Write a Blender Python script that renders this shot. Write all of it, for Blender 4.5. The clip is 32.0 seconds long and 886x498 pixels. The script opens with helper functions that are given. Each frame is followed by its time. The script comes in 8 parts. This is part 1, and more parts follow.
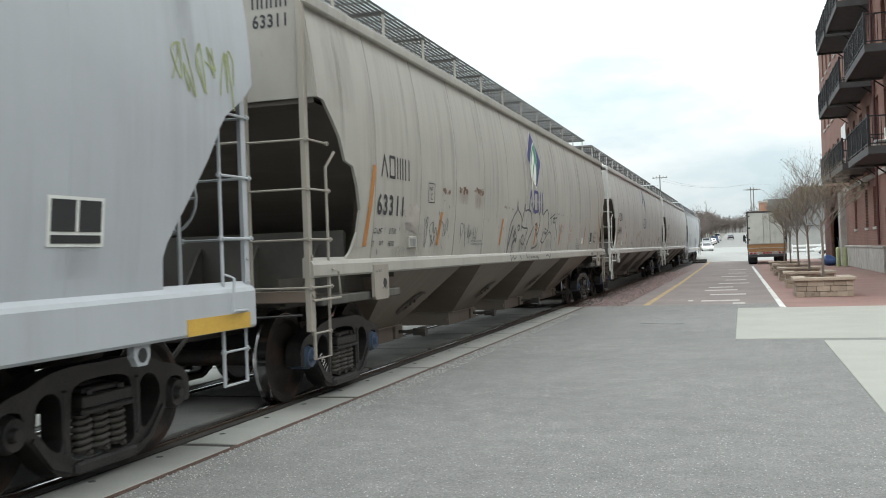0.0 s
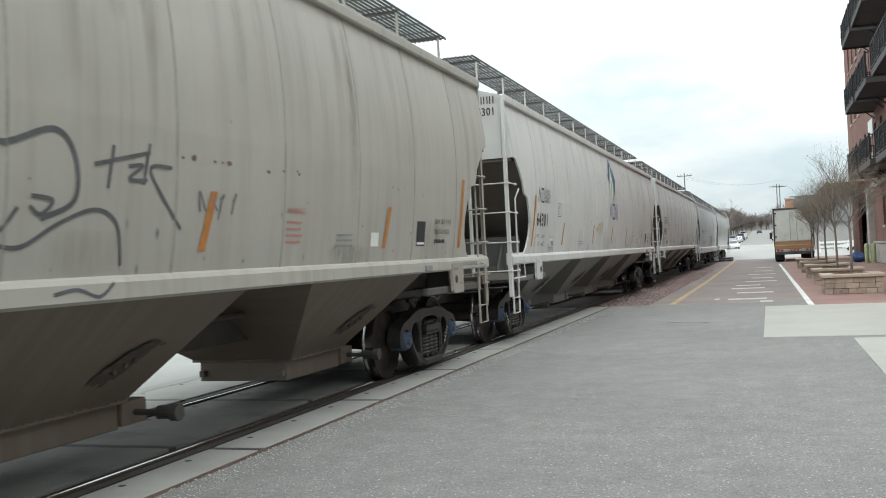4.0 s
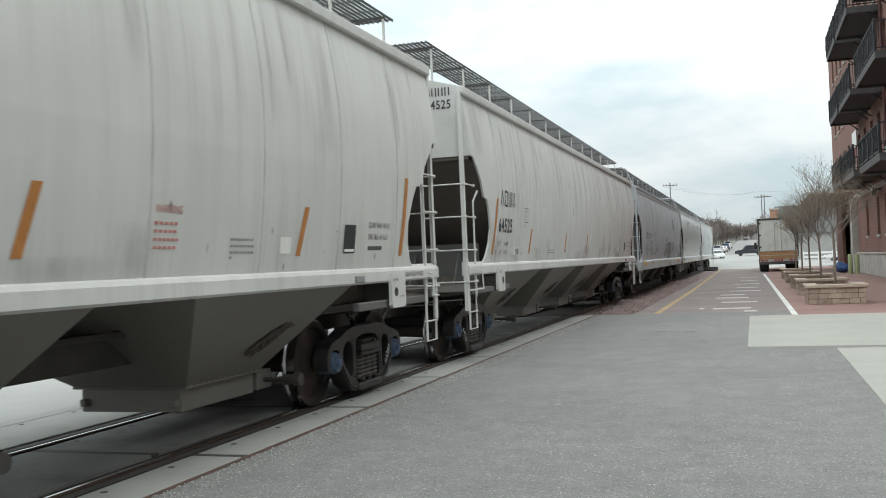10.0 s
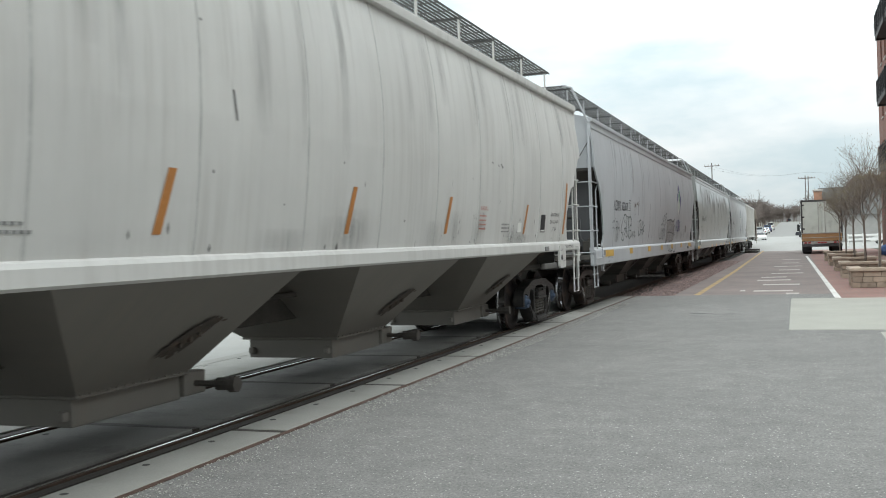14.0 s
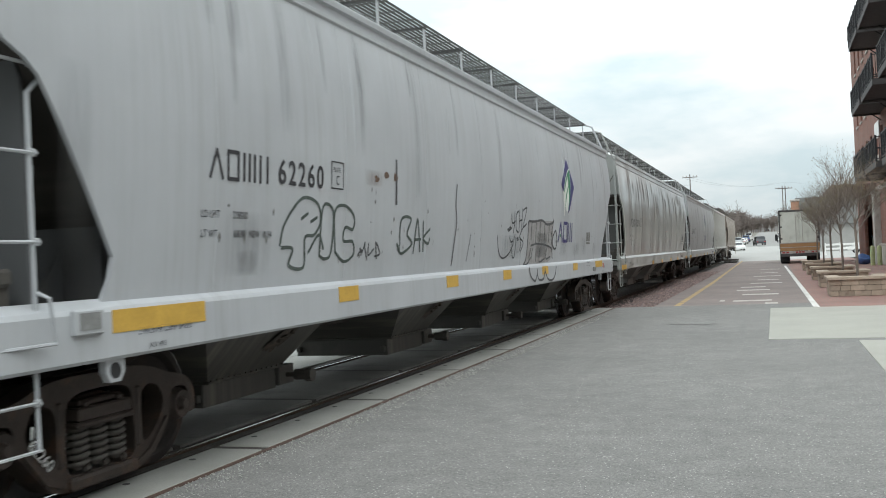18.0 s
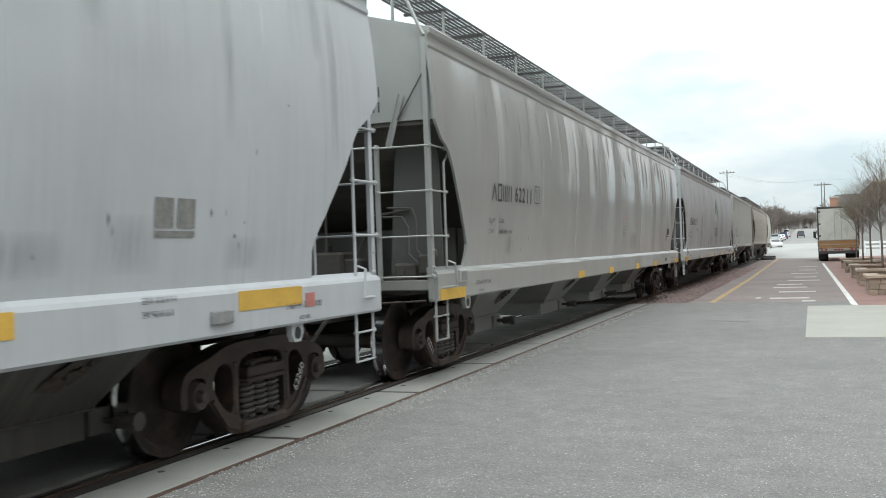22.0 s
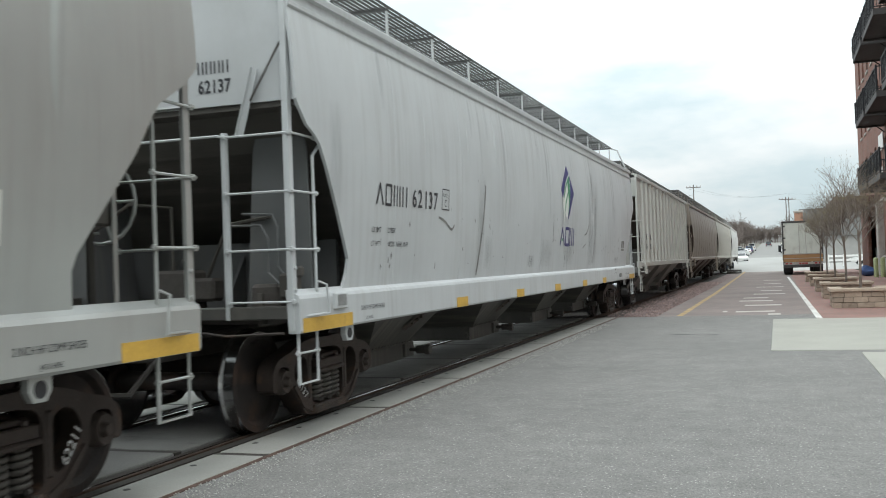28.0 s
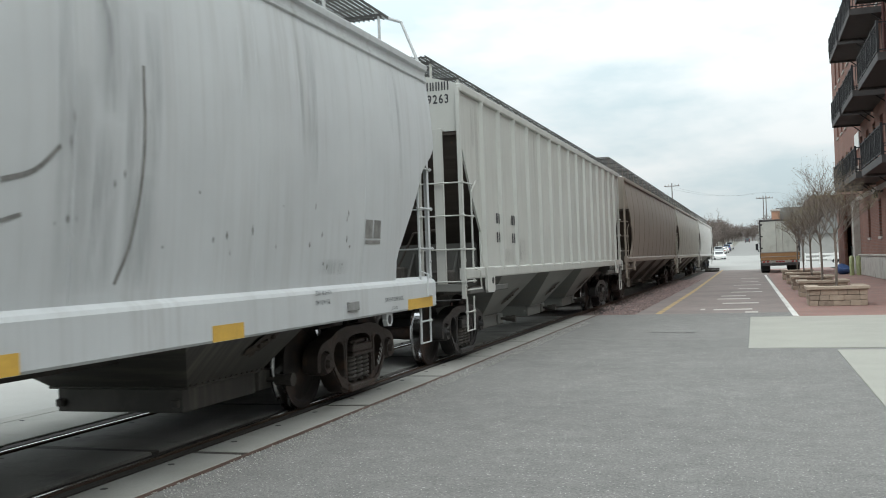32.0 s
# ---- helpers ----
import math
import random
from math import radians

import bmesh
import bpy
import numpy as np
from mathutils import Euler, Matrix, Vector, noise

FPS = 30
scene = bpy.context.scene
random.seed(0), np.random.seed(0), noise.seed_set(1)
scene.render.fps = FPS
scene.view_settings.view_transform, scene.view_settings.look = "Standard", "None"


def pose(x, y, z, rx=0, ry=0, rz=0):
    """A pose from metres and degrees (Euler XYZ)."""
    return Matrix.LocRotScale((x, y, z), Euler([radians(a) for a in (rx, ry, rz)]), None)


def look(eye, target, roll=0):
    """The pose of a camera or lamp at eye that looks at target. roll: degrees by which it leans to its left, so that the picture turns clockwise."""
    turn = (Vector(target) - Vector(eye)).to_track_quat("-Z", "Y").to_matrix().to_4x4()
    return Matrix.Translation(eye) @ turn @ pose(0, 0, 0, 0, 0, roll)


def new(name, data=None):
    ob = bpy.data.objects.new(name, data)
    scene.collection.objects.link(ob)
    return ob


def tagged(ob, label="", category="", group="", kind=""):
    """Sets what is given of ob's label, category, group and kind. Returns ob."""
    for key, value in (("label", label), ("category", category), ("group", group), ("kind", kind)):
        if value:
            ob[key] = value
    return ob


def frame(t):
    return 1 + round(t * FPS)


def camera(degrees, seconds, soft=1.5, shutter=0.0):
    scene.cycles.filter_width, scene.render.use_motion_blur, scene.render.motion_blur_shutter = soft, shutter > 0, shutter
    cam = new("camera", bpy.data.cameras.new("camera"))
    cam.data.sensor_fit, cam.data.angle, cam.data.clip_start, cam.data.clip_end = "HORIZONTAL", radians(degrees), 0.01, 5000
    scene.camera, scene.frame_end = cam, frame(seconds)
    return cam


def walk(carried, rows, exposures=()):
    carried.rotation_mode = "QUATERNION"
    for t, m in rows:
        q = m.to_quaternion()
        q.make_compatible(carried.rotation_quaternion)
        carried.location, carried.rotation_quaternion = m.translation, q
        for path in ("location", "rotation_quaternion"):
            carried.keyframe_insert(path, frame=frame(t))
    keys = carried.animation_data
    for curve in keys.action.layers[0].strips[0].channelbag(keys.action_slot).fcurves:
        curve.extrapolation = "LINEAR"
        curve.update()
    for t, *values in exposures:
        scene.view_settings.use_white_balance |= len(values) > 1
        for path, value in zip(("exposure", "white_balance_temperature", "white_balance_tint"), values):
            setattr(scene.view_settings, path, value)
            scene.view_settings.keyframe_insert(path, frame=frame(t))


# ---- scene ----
SECONDS = 32.0
cam = camera(49.1, SECONDS, soft=0.95, shutter=0.25)
EYE = (0.0, 0.0, 1.454)
# seconds, yaw to the left of the track, pitch, roll (degrees): a hand-held camera that only turns
TURNS = [
    (0, 17.15, 0.33, -2.10), (0.5, 17.43, 0.12, -2.26), (1, 17.85, 0.37, -2.11), (1.5, 18.10, 0.53, -2.06),
    (2, 18.40, 0.37, -1.96), (2.5, 18.56, 0.03, -2.30), (3, 18.61, 0.06, -2.80), (3.5, 18.55, 0.40, -2.89),
    (5.5, 19.30, 0.50, -2.31), (6, 19.97, 0.41, -1.99), (6.5, 20.25, 0.17, -1.73), (7, 20.27, -0.33, -1.92),
    (7.5, 20.02, -0.47, -1.76), (8, 19.24, -0.23, -1.74), (8.5, 18.79, 0.18, -1.94), (9, 18.59, 0.69, -2.11),
    (9.5, 18.09, 0.97, -2.18), (10, 17.73, 0.89, -2.41), (10.5, 17.53, 0.97, -2.26), (11, 17.76, 0.91, -2.50),
    (11.5, 18.73, 0.51, -2.08), (12, 19.29, 0.37, -2.03), (12.5, 19.59, 0.24, -1.90), (13, 20.14, 0.16, -1.79),
    (13.5, 20.27, -0.04, -1.86), (15.5, 18.77, -0.52, -2.16), (16, 18.98, -0.18, -2.11), (16.5, 19.08, 0.07, -2.18),
    (17, 19.13, 0.11, -2.16), (17.5, 18.95, 0.19, -2.63), (18, 18.86, 0.52, -2.58), (18.5, 18.74, 0.75, -2.42),
    (19, 18.90, 0.62, -2.28), (19.5, 19.29, 0.50, -1.89), (20, 19.77, 0.34, -1.70), (20.5, 20.35, 0.29, -1.83),
    (21, 20.97, 0.25, -1.78), (21.5, 21.09, 0.26, -2.12), (22, 20.86, 0.21, -1.96), (22.5, 20.31, 0.43, -1.80),
    (23, 20.07, 0.49, -1.95), (23.5, 20.11, 0.26, -1.56), (24, 19.86, -0.07, -1.58), (24.5, 19.70, -0.40, -1.73),
    (26.5, 20.66, -0.55, -2.09), (27, 20.45, 0.04, -2.21), (27.5, 19.60, 0.66, -2.30), (28, 19.01, 1.00, -2.07),
    (28.5, 18.74, 1.11, -1.72), (29, 18.52, 1.11, -1.55), (29.5, 18.08, 0.94, -1.52), (30, 17.67, 0.72, -1.95),
    (30.5, 17.55, 0.71, -2.45), (31, 17.47, 0.87, -2.35), (31.5, 17.45, 0.77, -2.35), (32, 17.81, 0.84, -2.03),
]


def aim(yaw, pitch, roll):
    y, p = radians(yaw), radians(pitch)
    ahead = Vector((-math.sin(y) * math.cos(p), math.cos(y) * math.cos(p), math.sin(p)))
    return look(EYE, Vector(EYE) + ahead, roll)


# the clip's camera opens and closes a little on the way
STOPS = ((0, -0.01), (3, 0.01), (7, -0.09), (9, -0.18), (13, -0.14), (16, -0.05), (19, -0.13), (20.5, -0.11), (22, 0.03), (24, 0.09), (26.5, -0.01), (28, -0.11), (29, -0.21), (32, -0.23))
walk(cam, [(t, aim(y, p, r)) for t, y, p, r in TURNS], STOPS)

# ---- light: a bright overcast sky and a faint, very wide sun ----
SUN_ELEV, SUN_AZ = 52.0, 150.0
world = bpy.data.worlds.new("overcast_sky")
scene.world = world
world.use_nodes = True
wn, wl = world.node_tree.nodes, world.node_tree.links
wn.clear()
w_out = wn.new("ShaderNodeOutputWorld")
w_bg = wn.new("ShaderNodeBackground")
w_sky = wn.new("ShaderNodeTexSky")
w_sky.sky_type, w_sky.sun_disc = "NISHITA", False
w_sky.sun_elevation, w_sky.sun_rotation = radians(SUN_ELEV), radians(SUN_AZ)
w_co = wn.new("ShaderNodeTexCoord")
w_map = wn.new("ShaderNodeMapping")
w_map.inputs["Scale"].default_value = (1.0, 1.0, 3.0)
w_n1 = wn.new("ShaderNodeTexNoise")
w_n1.inputs["Scale"].default_value, w_n1.inputs["Detail"].default_value, w_n1.inputs["Roughness"].default_value = 4.2, 6.0, 0.55
w_ramp = wn.new("ShaderNodeValToRGB")
w_ramp.color_ramp.elements[0].position, w_ramp.color_ramp.elements[0].color = 0.38, (0.68, 0.81, 0.85, 1)
w_ramp.color_ramp.elements[1].position, w_ramp.color_ramp.elements[1].color = 0.58, (0.95, 1.0, 1.005, 1)
w_sep = wn.new("ShaderNodeSeparateXYZ")
w_zen = wn.new("ShaderNodeMapRange")
w_zen.inputs["From Min"].default_value, w_zen.inputs["From Max"].default_value = 0.0, 1.0
w_zen.inputs["To Min"].default_value, w_zen.inputs["To Max"].default_value = 0.86, 3.5
w_mul = wn.new("ShaderNodeMix")
w_mul.data_type, w_mul.blend_type = "RGBA", "MULTIPLY"
w_mul.inputs["Factor"].default_value = 1.0
w_sc = wn.new("ShaderNodeMix")
w_sc.data_type, w_sc.blend_type = "RGBA", "MULTIPLY"
w_sc.inputs["Factor"].default_value = 1.0
w_sc.inputs[7].default_value = (0.07, 0.07, 0.07, 1)
w_mix = wn.new("ShaderNodeMix")
w_mix.data_type = "RGBA"
w_mix.inputs["Factor"].default_value = 0.94
wl.new(w_co.outputs["Generated"], w_map.inputs["Vector"])
wl.new(w_map.outputs["Vector"], w_n1.inputs["Vector"])
wl.new(w_n1.outputs["Fac"], w_ramp.inputs["Fac"])
wl.new(w_co.outputs["Generated"], w_sep.inputs["Vector"])
wl.new(w_sep.outputs["Z"], w_zen.inputs["Value"])
wl.new(w_ramp.outputs["Color"], w_mul.inputs[6])
wl.new(w_zen.outputs["Result"], w_mul.inputs[7])
wl.new(w_sky.outputs["Color"], w_sc.inputs[6])
wl.new(w_sc.outputs[2], w_mix.inputs[6])
wl.new(w_mul.outputs[2], w_mix.inputs[7])
wl.new(w_mix.outputs[2], w_bg.inputs["Color"])
wl.new(w_bg.outputs["Background"], w_out.inputs["Surface"])
w_bg.inputs["Strength"].default_value = 1.0

sun = new("sun", bpy.data.lights.new("sun", "SUN"))
sun.data.energy, sun.data.angle, sun.data.color = 0.7, radians(18), (1.0, 0.985, 0.96)
_e, _a = radians(SUN_ELEV), radians(SUN_AZ)
sun.matrix_world = look((math.sin(_a) * 50, math.cos(_a) * 50, 60), (0, 0, 60 - 50 * math.tan(_e)))
scene.view_settings.exposure = 0.0


# ---- materials ----
def nodes_of(m):
    m.use_nodes = True
    nt = m.node_tree
    return nt, nt.nodes["Principled BSDF"]


def noise_fac(nt, scale, detail=5.0, rough=0.6, stretch=(1, 1, 1), space="Object"):
    co, mp, nz = nt.nodes.new("ShaderNodeTexCoord"), nt.nodes.new("ShaderNodeMapping"), nt.nodes.new("ShaderNodeTexNoise")
    mp.inputs["Scale"].default_value = stretch
    nz.inputs["Scale"].default_value, nz.inputs["Detail"].default_value, nz.inputs["Roughness"].default_value = scale, detail, rough
    nt.links.new(co.outputs[space], mp.inputs["Vector"])
    nt.links.new(mp.outputs["Vector"], nz.inputs["Vector"])
    return nz.outputs["Fac"]


def ramp(nt, fac, lo, hi, c0=(0, 0, 0, 1), c1=(1, 1, 1, 1)):
    r = nt.nodes.new("ShaderNodeValToRGB")
    r.color_ramp.elements[0].position, r.color_ramp.elements[1].position = lo, hi
    r.color_ramp.elements[0].color, r.color_ramp.elements[1].color = c0, c1
    nt.links.new(fac, r.inputs["Fac"])
    return r.outputs["Color"]


def mix(nt, fac, a, b, mode="MIX"):
    m = nt.nodes.new("ShaderNodeMix")
    m.data_type, m.blend_type = "RGBA", mode
    for sock, v in ((m.inputs["Factor"], fac), (m.inputs[6], a), (m.inputs[7], b)):
        if isinstance(v, (int, float)):
            sock.default_value = v
        elif isinstance(v, tuple):
            sock.default_value = v if len(v) == 4 else (*v, 1)
        else:
            nt.links.new(v, sock)
    return m.outputs[2]


def bump(nt, bsdf, fac, strength, dist=0.02):
    b = nt.nodes.new("ShaderNodeBump")
    b.inputs["Strength"].default_value, b.inputs["Distance"].default_value = strength, dist
    nt.links.new(fac, b.inputs["Height"])
    nt.links.new(b.outputs["Normal"], bsdf.inputs["Normal"])


def surface(name, base, rough=0.8, metal=0.0, vary=0.12, scale=6.0, fine=90.0, bumpy=0.15, spot=None, spot_at=(0.6, 0.72), spot_scale=2.0, stretch=(1, 1, 1), space="Object", island=0.0):
    """A surface with broad and fine variation, and stains of another colour where spot is given."""
    m = bpy.data.materials.new(name)
    nt, b = nodes_of(m)
    broad, grain = noise_fac(nt, scale, 4, 0.6, stretch, space), noise_fac(nt, fine, 3, 0.7, (1, 1, 1), space)
    lo, hi = tuple(max(0, c * (1 - vary)) for c in base), tuple(min(1, c * (1 + vary)) for c in base)
    col = ramp(nt, broad, 0.3, 0.7, (*lo, 1), (*hi, 1))
    g = ramp(nt, grain, 0.25, 0.75, (1 - vary, 1 - vary, 1 - vary, 1), (1 + vary * 0.3, 1 + vary * 0.3, 1 + vary * 0.3, 1))
    col = mix(nt, 1.0, col, g, "MULTIPLY")
    if spot:
        s = ramp(nt, noise_fac(nt, spot_scale, 6, 0.65, stretch, space), *spot_at)
        col = mix(nt, s, col, spot)
    if island:
        oi = nt.nodes.new("ShaderNodeObjectInfo")
        v = ramp(nt, oi.outputs["Random"], 0, 1, (1 - island,) * 3 + (1,), (1 + island,) * 3 + (1,))
        col = mix(nt, 1.0, col, v, "MULTIPLY")
    nt.links.new(col, b.inputs["Base Color"])
    b.inputs["Roughness"].default_value, b.inputs["Metallic"].default_value = rough, metal
    if bumpy:
        bump(nt, b, grain, bumpy)
    return m


def car_paint(name, base, streak=(0.2, 0.18, 0.155), amount=0.35, rust=0.0, rough=0.48, shine=0.0, seed=0.0):
    """Weathered paint of a hopper car: broad fading, rain streaks down the sides, grime and rust."""
    m = bpy.data.materials.new(name)
    nt, b = nodes_of(m)
    broad = noise_fac(nt, 0.9, 5, 0.6)
    lo, hi = tuple(c * 0.93 for c in base), tuple(min(1, c * 1.05) for c in base)
    col = ramp(nt, broad, 0.3, 0.7, (*lo, 1), (*hi, 1))
    st = noise_fac(nt, 5.0 + seed, 6, 0.65, (0.1, 1.0, 0.06))
    st2 = noise_fac(nt, 0.7, 3, 0.5)
    k = mix(nt, 1.0, ramp(nt, st, 0.46, 0.72), ramp(nt, st2, 0.32, 0.66), "MULTIPLY")
    k = mix(nt, 1.0, k, (amount, amount, amount), "MULTIPLY")
    col = mix(nt, k, col, streak)
    film = noise_fac(nt, 6.5 + seed, 6, 0.7, (0.1, 1.0, 0.05))
    film = ramp(nt, film, 0.4, 0.7, (1.005, 1.005, 1.005, 1), (0.982, 0.98, 0.975, 1))
    col = mix(nt, 1.0, col, film, "MULTIPLY")
    grit = noise_fac(nt, 38.0, 5, 0.75)
    col = mix(nt, ramp(nt, grit, 0.66, 0.78, (0, 0, 0, 1), (0.28, 0.28, 0.28, 1)), col, (0.16, 0.13, 0.1))
    if rust:
        r = ramp(nt, noise_fac(nt, 2.6 + seed, 7, 0.7, (1, 1, 0.45)), 0.74 - 0.2 * rust, 0.86 - 0.15 * rust)
        col = mix(nt, r, col, (0.16, 0.075, 0.04))
    nt.links.new(col, b.inputs["Base Color"])
    b.inputs["Roughness"].default_value = rough
    b.inputs["Specular IOR Level"].default_value = 0.4
    if shine:
        # buckled sheet: long upright waves that catch the sky
        bump(nt, b, noise_fac(nt, 0.85, 1.5, 0.4, (0.2, 1.0, 0.1)), shine, 0.16)
        b.inputs["Coat Weight"].default_value, b.inputs["Coat Roughness"].default_value = 0.8, 0.2
        b.inputs["Coat IOR"].default_value = 1.5
        b.inputs["Metallic"].default_value = 0.25
        nt.links.new(b.inputs["Normal"].links[0].from_socket, b.inputs["Coat Normal"])
    else:
        bump(nt, b, noise_fac(nt, 1.6, 2, 0.4), 0.25, 0.03)
    return m


def plain(name, col, rough=0.6, metal=0.0):
    return surface(name, col, rough, metal, 0.08, 8.0, 60.0, 0.05)


M = {}
def asphalt():
    """Old asphalt: grey binder, pale chips, broad patches and a fine gritty relief."""
    m = bpy.data.materials.new("old_grey_asphalt")
    nt, b = nodes_of(m)
    broad = ramp(nt, noise_fac(nt, 0.35, 5, 0.6), 0.3, 0.7, (0.158, 0.154, 0.148, 1), (0.196, 0.191, 0.183, 1))
    fine = noise_fac(nt, 55.0, 4, 0.8)
    col = mix(nt, 1.0, broad, ramp(nt, fine, 0.36, 0.64, (0.62, 0.62, 0.62, 1), (1.3, 1.29, 1.27, 1)), "MULTIPLY")
    chips = noise_fac(nt, 40.0, 2, 0.6)
    col = mix(nt, ramp(nt, chips, 0.66, 0.71), col, (0.42, 0.41, 0.38))
    worn = noise_fac(nt, 3.0, 6, 0.75)
    col = mix(nt, 1.0, col, ramp(nt, worn, 0.35, 0.65, (0.86, 0.86, 0.86, 1), (1.1, 1.1, 1.1, 1)), "MULTIPLY")
    tar = noise_fac(nt, 0.8, 6, 0.7, (1.6, 0.5, 1))
    col = mix(nt, ramp(nt, tar, 0.62, 0.8, (0, 0, 0, 1), (0.35, 0.35, 0.35, 1)), col, (0.11, 0.108, 0.105))
    nt.links.new(col, b.inputs["Base Color"])
    b.inputs["Roughness"].default_value = 0.93
    bump(nt, b, fine, 0.7, 0.01)
    return m


M["asphalt"] = asphalt()
M["far_road"] = surface("far_concrete_road", (0.215, 0.21, 0.20), 0.9, 0, 0.08, 0.3, 20.0, 0.2)
M["slab"] = surface("light_concrete", (0.305, 0.30, 0.265), 0.9, 0, 0.07, 0.8, 45.0, 0.25, (0.27, 0.265, 0.235), (0.58, 0.75), 0.6)
M["panel"] = surface("crossing_concrete", (0.262, 0.257, 0.237), 0.85, 0, 0.12, 1.2, 50.0, 0.25, (0.2, 0.19, 0.17), (0.58, 0.78), 1.6)
# centre panels: the train's shade put into darker concrete, with random dark stains
M["shaded_panel"] = surface("shaded_stained_concrete", (0.15, 0.146, 0.137), 0.85, 0, 0.2, 0.9, 50.0, 0.25, (0.07, 0.065, 0.06), (0.52, 0.7), 1.1)
M["rubber"] = surface("black_rubber_filler", (0.035, 0.029, 0.025), 0.8, 0, 0.2, 4.0, 60.0, 0.2)
M["rust_strip"] = surface("rusty_steel_edging", (0.1, 0.06, 0.045), 0.75, 0.3, 0.25, 6.0, 60.0, 0.2)
M["rail_side"] = surface("rusty_rail", (0.07, 0.045, 0.033), 0.8, 0.4, 0.2, 5.0, 50.0, 0.2)
M["rail_top"] = surface("polished_rail_head", (0.62, 0.62, 0.63), 0.2, 1.0, 0.08, 4.0, 40.0, 0.02)
M["ground"] = surface("dull_worn_ground", (0.15, 0.14, 0.115), 0.95, 0, 0.14, 0.08, 9.0, 0.3, (0.11, 0.115, 0.07), (0.5, 0.7), 0.05)
M["far_street"] = surface("pale_concrete_street", (0.30, 0.296, 0.28), 0.9, 0, 0.08, 0.4, 40.0, 0.2)


# ---- mesh helpers ----
def finish(me, smooth=None):
    if smooth:
        me.polygons.foreach_set("use_smooth", [True] * len(me.polygons))
        me.set_sharp_from_angle(angle=radians(smooth))
    return me


def to_mesh(name, bm, smooth=None):
    bmesh.ops.recalc_face_normals(bm, faces=bm.faces)
    me = bpy.data.meshes.new(name)
    bm.to_mesh(me)
    bm.free()
    me.materials.append(None)
    return finish(me, smooth)


def link(name, me, material, parent=None, label="", m=None):
    """One mesh object; its material sits on the object, so that meshes can be shared."""
    ob = new(name, me)
    if not me.materials:
        me.materials.append(None)
    ob.material_slots[0].link = "OBJECT"
    ob.material_slots[0].material = material
    if parent is not None:
        ob.parent = parent
    if m is not None:
        ob.matrix_basis = m
    if label:
        tagged(ob, label)
    return ob


def part(name, bm, material, parent, label="", m=None, smooth=None):
    return link(name, to_mesh(name, bm, smooth), material, parent, label, m)


CACHE = {}


def cached(key, build, smooth=None):
    if key not in CACHE:
        CACHE[key] = to_mesh(str(key[0] if isinstance(key, tuple) else key), build(), smooth)
    return CACHE[key]


def thing(name, label, category, group="", m=None):
    ob = new(name)
    ob.empty_display_size = 0.2
    if m is not None:
        ob.matrix_basis = m
    return tagged(ob, label, category, group)


def box(bm, x0, x1, y0, y1, z0, z1, bevel=0.0):
    vs = [bm.verts.new((x, y, z)) for x in (x0, x1) for y in (y0, y1) for z in (z0, z1)]
    fs = [bm.faces.new([vs[i] for i in q]) for q in ((0, 1, 3, 2), (4, 6, 7, 5), (0, 4, 5, 1), (2, 3, 7, 6), (0, 2, 6, 4), (1, 5, 7, 3))]
    if bevel:
        es = list({e for f in fs for e in f.edges})
        bmesh.ops.bevel(bm, geom=es, offset=bevel, segments=1, affect="EDGES")
    return bm


def boxes(*items, bevel=0.0):
    bm = bmesh.new()
    for it in items:
        box(bm, *it, bevel=bevel)
    return bm


def prism(bm, poly, a0, a1, axis="x"):
    """A polygon extruded along an axis; poly is (y, z) for x, (x, z) for y, (x, y) for z."""
    def at(p, a):
        return {"x": (a, p[0], p[1]), "y": (p[0], a, p[1]), "z": (p[0], p[1], a)}[axis]
    v0, v1 = [bm.verts.new(at(p, a0)) for p in poly], [bm.verts.new(at(p, a1)) for p in poly]
    bm.faces.new(v0), bm.faces.new(v1[::-1])
    n = len(poly)
    for i in range(n):
        bm.faces.new((v0[i], v0[(i + 1) % n], v1[(i + 1) % n], v1[i]))
    return bm


def tube(bm, pts, r, n=6, r1=None):
    """A round bar along points; r1: the radius at its end."""
    pts = [Vector(p) for p in pts]
    rings = []
    for i, p in enumerate(pts):
        d = (pts[min(i + 1, len(pts) - 1)] - pts[max(i - 1, 0)]).normalized()
        u = d.cross(Vector((0.31, 0.17, 0.93))).normalized()
        if u.length < 0.1:
            u = Vector((1, 0, 0))
        v = d.cross(u)
        rr = r if r1 is None else r + (r1 - r) * i / (len(pts) - 1)
        rings.append([bm.verts.new(p + rr * (math.cos(2 * math.pi * k / n) * u + math.sin(2 * math.pi * k / n) * v)) for k in range(n)])
    for a, b in zip(rings, rings[1:]):
        for k in range(n):
            bm.faces.new((a[k], a[(k + 1) % n], b[(k + 1) % n], b[k]))
    bm.faces.new(rings[0][::-1]), bm.faces.new(rings[-1])
    return bm


def tubes(*items, r=0.015, n=6):
    bm = bmesh.new()
    for pts in items:
        tube(bm, pts, r, n)
    return bm


def lathe(bm, prof, n=32, cx=0.0, cy=0.0, cz=0.0, axis="x"):
    """A closed profile of (along, radius) turned round an axis."""
    rings = []
    for a, r in prof:
        ring = []
        for k in range(n):
            c, s = r * math.cos(2 * math.pi * k / n), r * math.sin(2 * math.pi * k / n)
            p = (a, c, s) if axis == "x" else ((c, a, s) if axis == "y" else (c, s, a))
            ring.append(bm.verts.new((p[0] + cx, p[1] + cy, p[2] + cz)))
        rings.append(ring)
    for a, b in zip(rings, rings[1:]):
        for k in range(n):
            bm.faces.new((a[k], a[(k + 1) % n], b[(k + 1) % n], b[k]))
    bm.faces.new(rings[0][::-1]), bm.faces.new(rings[-1])
    return bm


